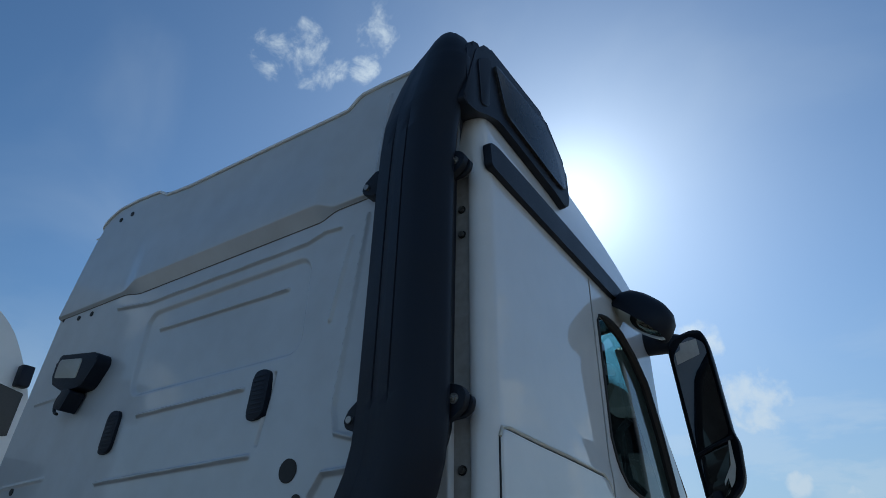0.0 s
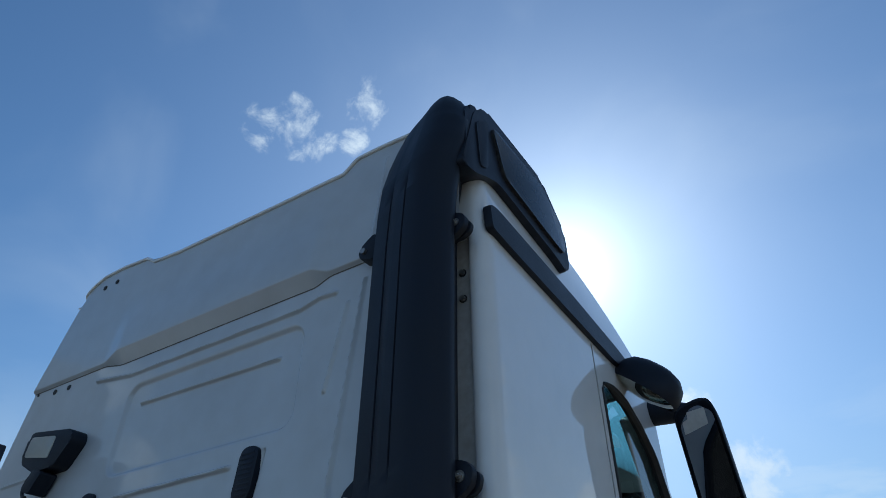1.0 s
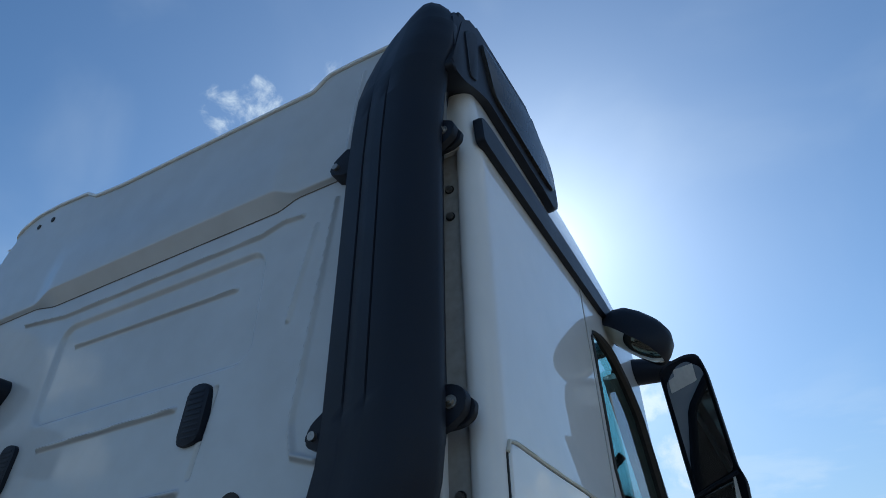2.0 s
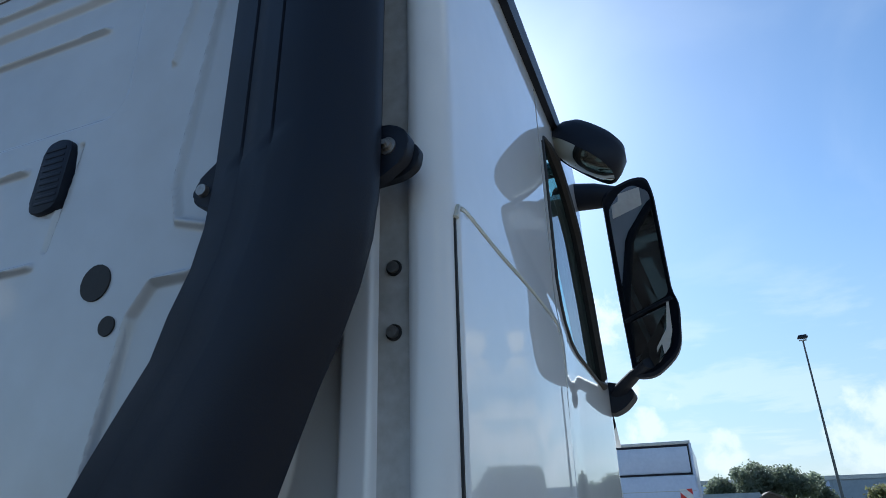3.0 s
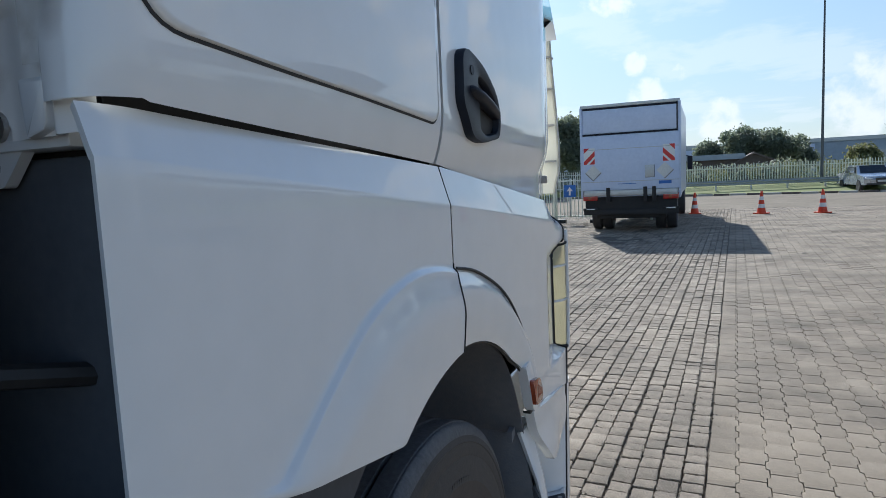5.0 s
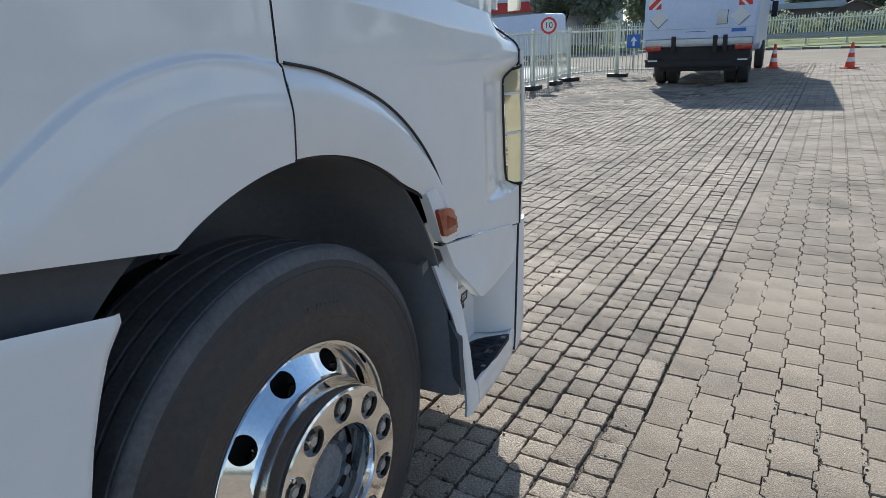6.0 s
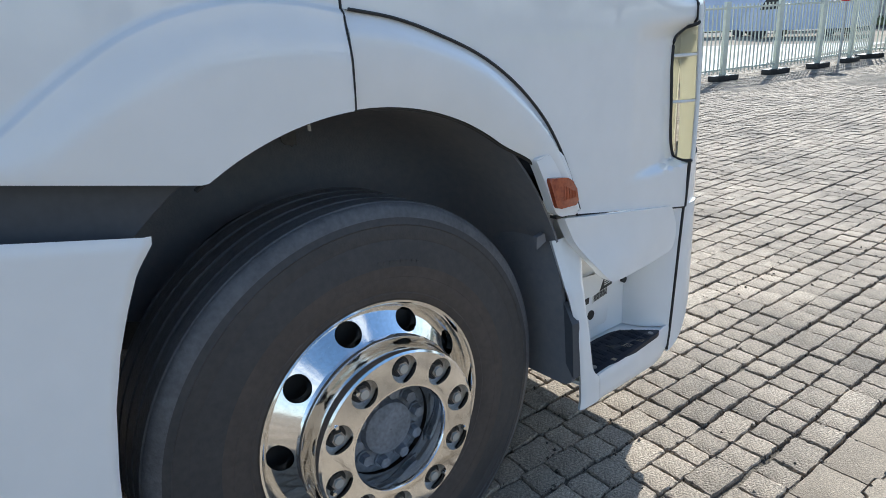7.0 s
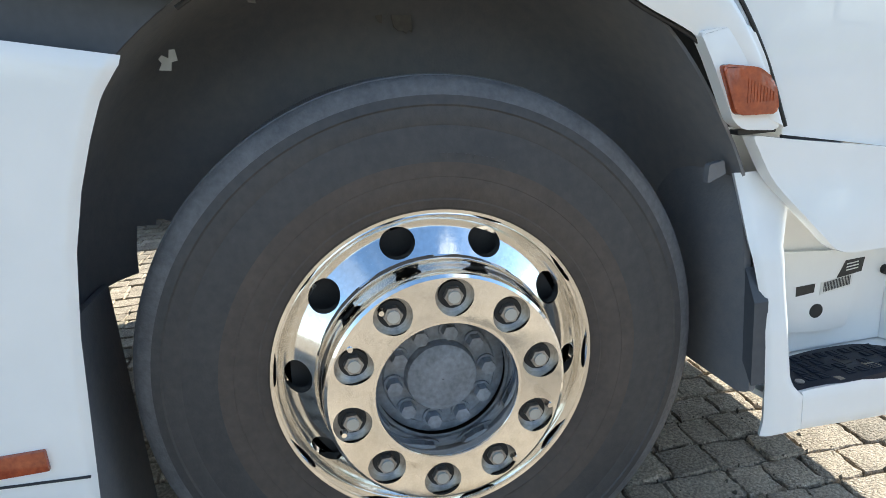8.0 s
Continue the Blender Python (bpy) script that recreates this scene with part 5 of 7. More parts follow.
part("step_box_side", prism([(1.132, 0.62), (1.163, 0.56), (1.168, 0.395), (1.140, 0.435)], Y_, 1.418, 1.389), GREYSHEET, truck, smooth=False)
part("rear_mudflap", box((0.835, 0.205, 0.14), (1.118, 0.220, 0.66), 0.005), LINER, truck, "black rubber mud flap behind the wheel")
# torn liner scraps and a clip behind the wheel
part("liner_clip", prism([(0.402, 1.044), (0.421, 1.042), (0.424, 1.056), (0.434, 1.058), (0.432, 1.076), (0.423, 1.076), (0.420, 1.062), (0.410, 1.068), (0.404, 1.062), (0.408, 1.055)], X_, 0.92, 0.924), GALV, truck)
# Pale grey patches stand for the bright gap seen through torn liner.
part("torn_liner", prism([(0.800, 1.128), (0.806, 1.116), (0.813, 1.112), (0.816, 1.130)], X_, 0.694, 0.698), DULLGREY, truck, "pale grey patch for a torn hole in the liner", smooth=False)
part("torn_liner", prism([(0.834, 1.128), (0.838, 1.104), (0.846, 1.096), (0.858, 1.094), (0.864, 1.088), (0.870, 1.096), (0.876, 1.090), (0.878, 1.126)], X_, 0.694, 0.698), DULLGREY, truck, "pale grey patch for a torn hole in the liner", smooth=False)
part("torn_liner", prism([(0.81, 1.168), (0.817, 1.170), (0.818, 1.150), (0.811, 1.152)], X_, 0.90, 0.904), PRIMER, truck, smooth=False)
part("torn_liner", prism([(0.55, 1.182), (0.567, 1.19), (0.572, 1.148), (0.558, 1.15)], X_, 0.86, 0.864), LINER, truck, smooth=False)

# side skirt behind the wheel
SK_Z = (0.30, 0.403, 0.671, 0.798, 0.882, 0.946, 1.003, 1.046, 1.056, 1.061)
SK_Y = (0.228, 0.238, 0.267, 0.289, 0.313, 0.339, 0.365, 0.394, 0.401, 0.399)


def skirt(k, z):
    front = lerp_pts(SK_Z, SK_Y, z)
    y = -0.9 + (front + 0.9) * k
    return (1.150 - 0.008 * smooth(0.985, 1.0, k) ** 2 - 0.006 * smooth(1.045, 1.061, z), y, z + 0.2 * (0.405 - y) * smooth(0.85, 1.05, z))


sk = part("side_skirt", grid(skirt, span(0, 0.9, 12) + span(0.91, 1.0, 20), span(0.30, 1.061, 60), 0.014), WHITE, truck, "white side skirt behind the wheel", angle=50)
part("skirt_joint", tube([(1.1505, y, 0.441 + 0.06 * (0.24 - y)) for y in span(-0.5, 0.235, 8)], 0.0025, 5), SEAL, sk)
part("side_reflector", box((1.148, 0.06, 0.466), (1.158, 0.184, 0.502), 0.003), AMBER, sk, "amber side reflector")
part("step_box", box((0.66, -0.6, 0.95), (1.08, 0.15, 1.10), 0.01), DARK, truck)
APRON = [(0.80 + 0.618 * math.cos(radians(q)), 0.607 + 0.618 * math.sin(radians(q))) for q in span(142, 119, 8)]
part("arch_apron", prism([(-0.3, 1.0)] + APRON + [(0.49, 1.235), (-0.02, 1.255), (-0.3, 1.255)], X_, 1.100, 1.107), GREYSHEET, truck, "slate-grey apron behind the arch", smooth=False)

# entry step
FLAPP = rounded([(1.376, 0.866), (1.46, 0.850), (1.910, 0.778), (1.946, 0.70), (1.930, 0.628), (1.80, 0.620), (1.558, 0.632), (1.420, 0.782)], [0.012, 0.01, 0.012, 0.04, 0.03, 0.05, 0.03, 0.04], 5)
FLAPP = [tuple(Vector(p).lerp(Vector(q), k / 4)) for p, q in zip(FLAPP, FLAPP[1:] + FLAPP[:1]) for k in range(4)]


def flap_face(a, b, d):
    return (1.136 - 0.018 * smooth(1.50, 1.95, a) + 0.020 * smooth(0.80, 0.64, b) * (1 - smooth(1.55, 1.9, a)) + d, a, b)


flap = part("step_flap", skin(FLAPP, lambda a, b, d: flap_face(a, b, d if d > 0 else -0.022), 0.007, 0.005), WHITE, truck, "white panel above the entry step", angle=50)


STEP_Z, STEP_X = (0.25, 0.38, 0.50, 0.64, 0.79, 0.86), (1.178, 1.175, 1.17, 1.15, 1.106, 1.09)
GAP_Z, GAP_Y = (0.22, 0.332, 0.50, 0.65, 0.77), (1.940, 1.957, 1.972, 1.985, 1.997)


def step_x(z, y=1.45):
    """Outer face of the step: it leans out at its rear edge and lies flush with the bumper in front."""
    x = lerp_pts(STEP_Z, STEP_X, z)
    return x + (1.113 - x) * min(1.0, max(0.0, (y - 1.47) / 0.47))


def blade(z, v):
    """Curved outer edge of the step well, from its rear edge to the opening."""
    rear = lerp_pts((0.286, 0.314, 0.384, 0.47, 0.558, 0.667, 0.75, 0.793), (1.413, 1.42, 1.419, 1.416, 1.408, 1.389, 1.382, 1.378), z)
    fore = lerp_pts((0.286, 0.355, 0.372, 0.395, 0.475, 0.574, 0.655, 0.793), (1.505, 1.505, 1.486, 1.474, 1.465, 1.460, 1.459, 1.50), z)
    return (step_x(z) - 0.006 * (2 * v - 1) ** 6, rear + (fore - rear) * v, z)


step = part("step_well", grid(blade, span(0.793, 0.284, 44), span(0, 1, 8), 0.012), WHITE, truck, "white curved step surround", angle=50)


def apron(y, v):
    low = lerp_pts((1.505, 1.70, 1.86, 1.915, 1.952), (0.279, 0.252, 0.232, 0.238, 0.265), y)
    z = low + (0.361 - 0.014 * smooth(1.5, 1.70, y) - low) * v
    return (step_x(z, y) - 0.004 * (2 * v - 1) ** 6, y, z)


part("step_apron", grid(apron, span(1.505, 1.952, 28), span(0, 1, 8), 0.012), WHITE, step, angle=45)
part("step_back", grid(lambda y, z: (0.982 + 0.01 * (0.62 - z), y, z), span(1.44, 1.90, 8), span(0.342, 0.86, 8), 0.01), WHITE, step, angle=40)
part("step_side", grid(lambda k, z: (step_x(z) - 0.010 - 0.165 * k, lerp_pts((0.355, 0.395, 0.475, 0.655, 0.80), (1.492, 1.474, 1.466, 1.461, 1.49), z) + 0.055 * k, z), span(0, 1, 4), span(0.356, 0.80, 10), 0.006), WHITE, step)
part("step_front", grid(lambda k, z: (0.982 + 0.126 * k, (1.870 + 0.03 * smooth(0.42, 0.75, z)) * (1 - k) + (lerp_pts(GAP_Z, GAP_Y, z) - 0.004) * k - 0.02 * math.sin(math.pi * k), z), span(0, 1, 12), span(0.342, 0.80, 10), 0.006), WHITE, step, angle=60)
part("step_floor", prism([(0.975, 1.44), (1.160, 1.47), (1.112, 1.945), (0.975, 1.90)], Z_, 0.326, 0.339), WHITE, step)
part("bumper_gap", tube([(1.113, lerp_pts(GAP_Z, GAP_Y, z), z) for z in span(0.255, 0.765, 18)], 0.005, 6), SEAL, truck)


def bumper_side(u, v):
    low = 0.245 + 0.17 * u ** 1.6
    z = low + (0.762 - low) * v
    left = lerp_pts(GAP_Z, GAP_Y, z) + 0.005
    return (1.113 - 0.018 * u ** 2 + 0.006 * math.sin(math.pi * u), left + (2.095 - left) * u, z)


part("bumper_side", grid(bumper_side, span(0, 1, 14), span(0, 1, 22), 0.010), WHITE, truck, "white lower bumper corner", angle=50)
tr = part("step_tread", prism(rounded([(1.160, 1.505), (1.128, 1.865), (1.118, 1.888), (1.098, 1.866), (1.045, 1.820), (1.014, 1.777), (1.007, 1.685), (1.020, 1.583), (1.055, 1.533)], [0.008, 0.012, 0.008, 0.03, 0.03, 0.03, 0.05, 0.03, 0.02], 4), Z_, 0.338, 0.352, 0.004), PLASTIC, step, "black ribbed step tread", angle=40)
for i in range(9):
    for j in range(4):
        y, x = 1.568 + 0.031 * i, 1.037 + 0.026 * j
        if (j == 0 and (i < 1 or i > 7)) or (i, j) in ((3, 1), (4, 2), (5, 1), (2, 3), (6, 2)):
            continue
        for k in range(4):
            part("tread_cleat", box((x - 0.010 + 0.0055 * k, y - 0.010, 0.352), (x - 0.0075 + 0.0055 * k, y + 0.010, 0.3545)), PLASTIC, tr, smooth=False)
for y, x, w in ((1.622, 1.133, 0.008), (1.724, 1.108, 0.014), (1.782, 1.118, 0.010), (1.684, 1.075, 0.014)):
    part("tread_slot", prism([(x - w, y - w), (x + w, y - w * 0.6), (x + w * 0.7, y + w), (x - w * 0.8, y + w * 0.7)], Z_, 0.3515, 0.3532), SEAL if x < 1.1 else FARPAVE, tr, "opening in the step tread", smooth=False)
for y, x in ((1.845, 1.112), (1.54, 1.12)):
    part("tread_screw", cylinder((x, y, 0.350), (x, y, 0.3545), 0.009, n=16), STEEL, tr)


def on_back(a, b, d):
    return (0.9925 + 0.01 * (0.62 - b) + d, a + 0.021, b - 0.012)


# paper labels in the step well: bars stand for the small print
lab = part("label_plate", prism(rounded([(1.55, 0.415), (1.65, 0.403), (1.735, 0.399), (1.745, 0.435), (1.766, 0.544), (1.76, 0.58), (1.55, 0.60)], [0.01, 0.01, 0.02, 0.02, 0.01, 0.02, 0.01], 4), on_back, 0.0, 0.004, 0.001), WHITE, step, "white cover with printed labels")
for q, mt in ((((1.66, 0.489), (1.738, 0.499), (1.742, 0.527), (1.662, 0.517)), LABELW), (((1.70, 0.522), (1.762, 0.530), (1.768, 0.562), (1.72, 0.560)), INK), (((1.60, 0.493), (1.645, 0.497), (1.646, 0.517), (1.60, 0.515)), INK)):
    part("sticker", prism(list(q), on_back, 0.0042, 0.0054), mt, lab, smooth=False)
for i in range(18):
    y, z = 1.668 + 0.0038 * i, 0.4945 + 0.0005 * i
    part("print_bar", prism([(y, z), (y + 0.0019, z), (y + 0.0019, z + 0.022), (y, z + 0.022)], on_back, 0.0054, 0.0062), INK, lab, smooth=False)
for i in range(3):
    z = 0.536 + 0.007 * i
    part("print_bar", prism([(1.722, z), (1.752, z + 0.003), (1.752, z + 0.0055), (1.722, z + 0.0025)], on_back, 0.0054, 0.0062), LABELW, lab, smooth=False)
part("plug_hole", cylinder((0.984, 1.676, 0.44), (0.9995, 1.676, 0.44), 0.0165, n=20), SEAL, step)
part("plug_hole", cylinder((0.974, 1.859, 0.508), (0.995, 1.859, 0.508), 0.011, n=16), SEAL, step)
part("bracket_lug", prism(rounded([(1.335, 0.775), (1.372, 0.79), (1.368, 0.815), (1.338, 0.81)], 0.004, 3), X_, 1.07, 1.085), LINER, truck)

# mirrors
def mirror_head():
    """Large housing: a rounded block whose open side faces back and inward."""
    face = rounded([(1.222, 2.295), (1.300, 2.285), (1.400, 2.35), (1.418, 2.50), (1.402, 2.548), (1.397, 2.875), (1.382, 2.938), (1.335, 2.955), (1.245, 2.953), (1.212, 2.925), (1.214, 2.60)], [0.03, 0.05, 0.05, 0.03, 0.03, 0.05, 0.03, 0.04, 0.03, 0.02, 0.1], 5)
    return face


mir = new("mirror")
mir.parent = truck
tagged(mir, "black twin door mirror on an arm")
TILT_Y = math.tan(radians(28))


def mplace(a, b, d):
    """Mirror plane, turned inward; d goes forward."""
    return (a, 1.47 + (a - 1.31) * TILT_Y * -1.0 - 0.30 * (b - 2.63) + d, b)


MF = mirror_head()
hb = bmesh.new()
rings = []
for k, d in ((0.93, 0.012), (0.965, 0.0), (1.0, 0.006), (1.0, 0.045), (0.94, 0.085), (0.72, 0.118), (0.35, 0.13)):
    c = Vector((1.31, 2.635))
    rings.append([hb.verts.new(mplace(*(c + (Vector(p) - c) * k), d)) for p in MF])
for a, b in zip(rings, rings[1:]):
    for i in range(len(MF)):
        hb.faces.new((a[i], a[(i + 1) % len(MF)], b[(i + 1) % len(MF)], b[i]))
hb.faces.new(rings[-1])
hb.faces.new(rings[0][::-1])
part("mirror_housing", hb, PLASTIC, mir, "black mirror housing", angle=50)
part("main_glass", prism(rounded([(1.236, 2.50), (1.388, 2.535), (1.382, 2.885), (1.33, 2.93), (1.285, 2.925), (1.232, 2.88)], 0.02, 4), mplace, 0.008, -0.0015), MIRROR, mir, "flat mirror glass", smooth=False)
part("wide_glass", prism(rounded([(1.238, 2.325), (1.300, 2.312), (1.372, 2.375), (1.384, 2.505), (1.24, 2.478)], 0.025, 4), lambda a, b, d: (mplace(a, b, d)[0], mplace(a, b, d)[1] - 0.004 * (1 - ((a - 1.31) / 0.08) ** 2), b), 0.008, -0.001), MIRROR, mir, "wide-angle mirror glass", smooth=False)
part("sticker", prism(rounded([(1.243, 2.842), (1.352, 2.850), (1.353, 2.911), (1.275, 2.918), (1.272, 2.894), (1.246, 2.888)], 0.004, 2), mplace, -0.0012, -0.0035), REFLEX, mir, "pale sticker on the glass", smooth=False)
part("edge_sticker", prism(rounded([(1.318, 2.325), (1.362, 2.37), (1.380, 2.42), (1.384, 2.515), (1.376, 2.515), (1.362, 2.43), (1.318, 2.375)], 0.006, 2), mplace, -0.0006, -0.004), REFLEX, mir, smooth=False)
part("divider", tube([mplace(a, b, -0.001) for a, b in ((1.226, 2.486), (1.31, 2.508), (1.396, 2.524))], 0.008, 8), PLASTIC, mir)
part("upper_arm", tube([(1.05, 1.50, 2.985), (1.12, 1.475, 2.975), (1.19, 1.47, 2.962), (1.25, 1.485, 2.955), (1.31, 1.50, 2.95)], [0.062, 0.060, 0.054, 0.044, 0.03], 14, flat=0.9), PLASTIC, mir, "black upper mirror arm")
part("lower_arm", tube([(1.125, 1.78, 2.255), (1.17, 1.72, 2.285), (1.23, 1.64, 2.315), (1.285, 1.56, 2.33)], [0.034, 0.030, 0.027, 0.026], 12, flat=0.7), PLASTIC, mir, "black lower mirror arm")


part("mirror_foot", prism(rounded([(1.03, 2.285), (1.11, 2.312), (1.195, 2.288), (1.21, 2.255), (1.165, 2.208), (1.113, 2.188), (1.06, 2.235)], [0.01, 0.02, 0.02, 0.02, 0.03, 0.02, 0.02], 4), Y_, 1.84, 1.735, 0.012), PLASTIC, mir, "rounded mirror foot", angle=40)
# kerb mirror over the door
km = new("kerb_mirror")
km.parent = truck
tagged(km, "black kerb mirror above the door")
KC = Vector((1.200, 1.09, 2.918))
KN = Vector((-0.66, -0.10, -0.75)).normalized()
KU = Vector((0.72, 0.0, -0.69))
KU = (KU - KN * KU.dot(KN)).normalized()
KV = KN.cross(KU)


def kerb_point(q, k, d):
    c, s_ = math.cos(q), math.sin(q)
    flat = (abs(c) ** 2.6 + abs(s_) ** 2.6) ** (-1 / 2.6)
    return KC + KU * (0.138 * k * flat * c) + KV * (0.085 * k * flat * s_) + KN * d


RING = [2 * math.pi * i / 48 for i in range(48)]
kb = grid(lambda q, j: kerb_point(q, *((0.93, -0.004), (0.97, 0.008), (1.0, 0.0), (0.99, -0.03), (0.92, -0.066), (0.74, -0.094), (0.45, -0.110), (0.02, -0.115))[j]), RING, list(range(8)), closed_u=True)
part("kerb_housing", kb, PLASTIC, km, "black housing", angle=50)
part("kerb_glass", grid(lambda q, k: kerb_point(q, 0.94 * k, 0.030 * (1 - k * k)), RING, (1.0, 0.85, 0.65, 0.4, 0.15, 0.02), closed_u=True), MIRROR_WIDE, km, "domed mirror glass", angle=80)
part("kerb_arm", tube([(1.07, 1.14, 3.045), (1.12, 1.115, 3.035), (1.17, 1.11, 3.01)], [0.040, 0.036, 0.028], 10), PLASTIC, km)

# chassis and what fills the dark under the cab
for sgn in (1, -1):
    # Hidden box added to stop sunlight leaking past the step.
    part("step_inner_box", box((0.70 if sgn > 0 else -0.985, 1.45, 0.31), (0.966, 2.22, 0.86), 0.01), DARK, truck)
    part("frame_rail", box((sgn * 0.42 - 0.04, -3.9, 0.72), (sgn * 0.42 + 0.04, 2.1, 0.98), 0.01), DARK, truck, "black chassis rail")
# Unseen deck and tanks, added to block ground bounce onto the rear wall.
part("catwalk", box((-0.55, -2.3, 0.985), (0.55, -0.35, 1.02), 0.006), DARK, truck, "unseen dark deck that blocks ground bounce")
for sgn in (1, -1):
    part("fuel_tank", box((sgn * 0.80 - 0.30, -2.2, 0.38), (sgn * 0.80 + 0.30, -0.55, 0.98), 0.09), DARK, truck, "unseen dark tank block that cuts ground bounce")
for sgn in (1, -1):
    for d in (0.0, 0.34):
        x = sgn * (0.70 + d)
        rw = part("rear_wheel", lathe([(x - 0.14, 0.29), (x - 0.155, 0.40), (x - 0.14, 0.49), (x - 0.12, 0.51), (x + 0.12, 0.51), (x + 0.14, 0.49), (x + 0.155, 0.40), (x + 0.14, 0.29), (x + sgn * 0.03, 0.24), (x + sgn * 0.03, 0.02)], 48, centre=(-2.95, 0.49)), RUBBER, truck, "black twin drive wheel")
    part("rear_fender_cover", grid(lambda q, x: (x, -2.95 + 0.57 * math.cos(q), 0.50 + 0.57 * math.sin(q)), span(radians(170), radians(10), 24), span(sgn * 0.55, sgn * 1.2, 3), 0.008), PLASTIC, truck, "black plastic wheel cover")
part("coupling_plate", box((-0.45, -3.3, 1.02), (0.45, -2.5, 1.10), 0.03), DARK, truck, "greasy coupling plate")
part("rear_cross_member", box((-1.0, -3.98, 0.62), (1.0, -3.88, 0.86), 0.02), DARK, truck)
part("engine_block", box((-0.5, -0.15, 0.75), (0.5, 1.9, 1.52), 0.05), DARK, truck)
# Flat dark sheet added; its colour stands for unlit space under the cab.
part("rear_engine_cover", box((-0.95, 0.056, 0.70), (1.105, 0.13, 1.615), 0.006), GREYSHEET, truck, "dark sheet added for the unlit space under the cab")
part("cross_tube", cylinder((-0.9, -0.12, 1.25), (0.92, -0.12, 1.25), 0.05, n=14), DARK, truck)
part("hose", tube([(0.75, -0.16, 1.42), (0.85, -0.13, 1.39), (0.93, -0.06, 1.40), (1.0, 0.08, 1.37)], 0.014, 8), SEAL, truck)
# Black sheet added to darken the space inside the fender.
part("inner_fender", grid(lambda y, z: (1.02, y, z), span(0.06, 0.5, 6), span(1.16, 1.60, 6), 0.006), SEAL, truck, smooth=False)
part("air_tank", cylinder((0.62, -0.75, 0.62), (0.62, -0.05, 0.62), 0.14, n=24), DARK, truck)
# ---------------------------------------------------------------- yard
ground = tagged(part("ground", grid(lambda x, y: (x, y, -0.03), span(-1500, 1500, 6), span(-1500, 1500, 6)), SOIL, None, smooth=False), "grey-brown open ground reaching the horizon", "ground", kind="structure")


def sand(x, y):
    """Swept sand between the blocks, piled higher in patches."""
    drift = noise.noise(Vector((x * 0.7, y * 0.45, 2.0))) + 0.6 * noise.noise(Vector((x * 2.9, y * 2.9, 5.0)))
    dusty = smooth(9.0, 14.0, y) * (1 - smooth(-0.6, 2.6, x))
    z = -0.019 + 0.015 * max(0.0, drift) + (0.013 + 0.008 * drift) * dusty
    if x > 14 - 1 or x < -5.5:
        z = -0.013
    return (x, y, z + 0.006 * noise.noise(Vector((x * 0.9, y * 0.9, 3.0))))


pavement = tagged(part("pavement", grid(sand, span(-6, 14, 170), span(-6, 27, 280)), JOINT, None, angle=80), "yard paved with worn concrete blocks", "pavement", kind="structure")
far_pave = tagged(part("pavement_far", grid(lambda x, y: (x, y, -0.010), span(-30, 30, 4), span(26.9, 40, 4)), FARPAVE, None, smooth=False), "farther part of the block-paved yard", "pavement", kind="structure")
side_pave = tagged(part("pavement_side", grid(lambda x, y: (x, y, -0.012), span(14, 70, 4), span(-60, 26.9, 4)), FARPAVE, None, smooth=False), "block-paved yard beside the truck", "pavement", kind="structure")
back_pave = tagged(part("pavement_back", grid(lambda x, y: (x, y, -0.012), span(-30, 14, 4), span(-60, -6, 4)), FARPAVE, None, smooth=False), "block-paved yard behind the truck", "pavement", kind="structure")
left_pave = tagged(part("pavement_left", grid(lambda x, y: (x, y, -0.012), span(-60, -6, 4), span(-6, 40, 4)), CONCRETE, None, smooth=False), "pale concrete lane beyond the mesh fence", "pavement", kind="structure")
verge = tagged(part("verge", grid(lambda x, y: (x, y + (x - 2) * -0.15, 0.03 + 0.38 * smooth(41.4, 46.5, y) + 0.03 * math.sin(x * 0.7 + y)), span(-40, 60, 50), span(41.2, 62, 14)), GRASS, None), "rough grass verge along the fence", "grass", kind="structure")

# kerb of black and white blocks
kerb = thing("kerb", "kerb of dark and pale blocks", "kerb")
tagged(kerb, kind="structure")
kb1, kb2 = (mesh_of("kerb_block", finish(box((-0.42, -0.07, -0.03), (0.42, 0.07, 0.10), 0.01), False), m) for m in (CONCRETE, ROOFDARK))
for i in range(34):
    o = new("kerb_block", kb1 if i % 2 else kb2)
    o.parent = kerb
    x = -8 + 0.88 * i
    o.matrix_basis = pose(x, 41.3 - 0.24 * (x + 1), 0, 0, 0, -13.5)

# traffic cones
def cone_at(first, m):
    if first:
        return copy_thing(first, m)
    c = thing("traffic_cone", "orange traffic cone with white reflective bands", "traffic cone", group="row of cones")
    c.matrix_basis = m
    part("base", box((-0.19, -0.19, 0), (0.19, 0.19, 0.035), 0.01), ORANGE, c)
    def rad(z):
        return 0.145 - 0.15 * z
    for z0, z1, m2, nm in ((0.03, 0.20, ORANGE, "body"), (0.20, 0.33, REFLEX, "band"), (0.33, 0.46, ORANGE, "body"), (0.46, 0.58, REFLEX, "band"), (0.58, 0.76, ORANGE, "body")):
        part(nm, cylinder((0, 0, z0), (0, 0, z1), rad(z0), rad(z1), 20), m2, c)
    return c


cone = None
for x, y, a in ((1.30, 24.0, 10), (3.40, 23.35, 50), (5.17, 23.2, 20), (7.2, 23.4, 70), (9.6, 23.2, 5), (12.2, 23.0, 33)):
    made = cone_at(cone, pose(x, y, 0, 0, 0, a))
    cone = cone or made

# box truck
lorry = thing("box_truck", "white box truck with tail lift, seen from behind", "truck", (-0.21, 17.0, 0))
BW = 1.25
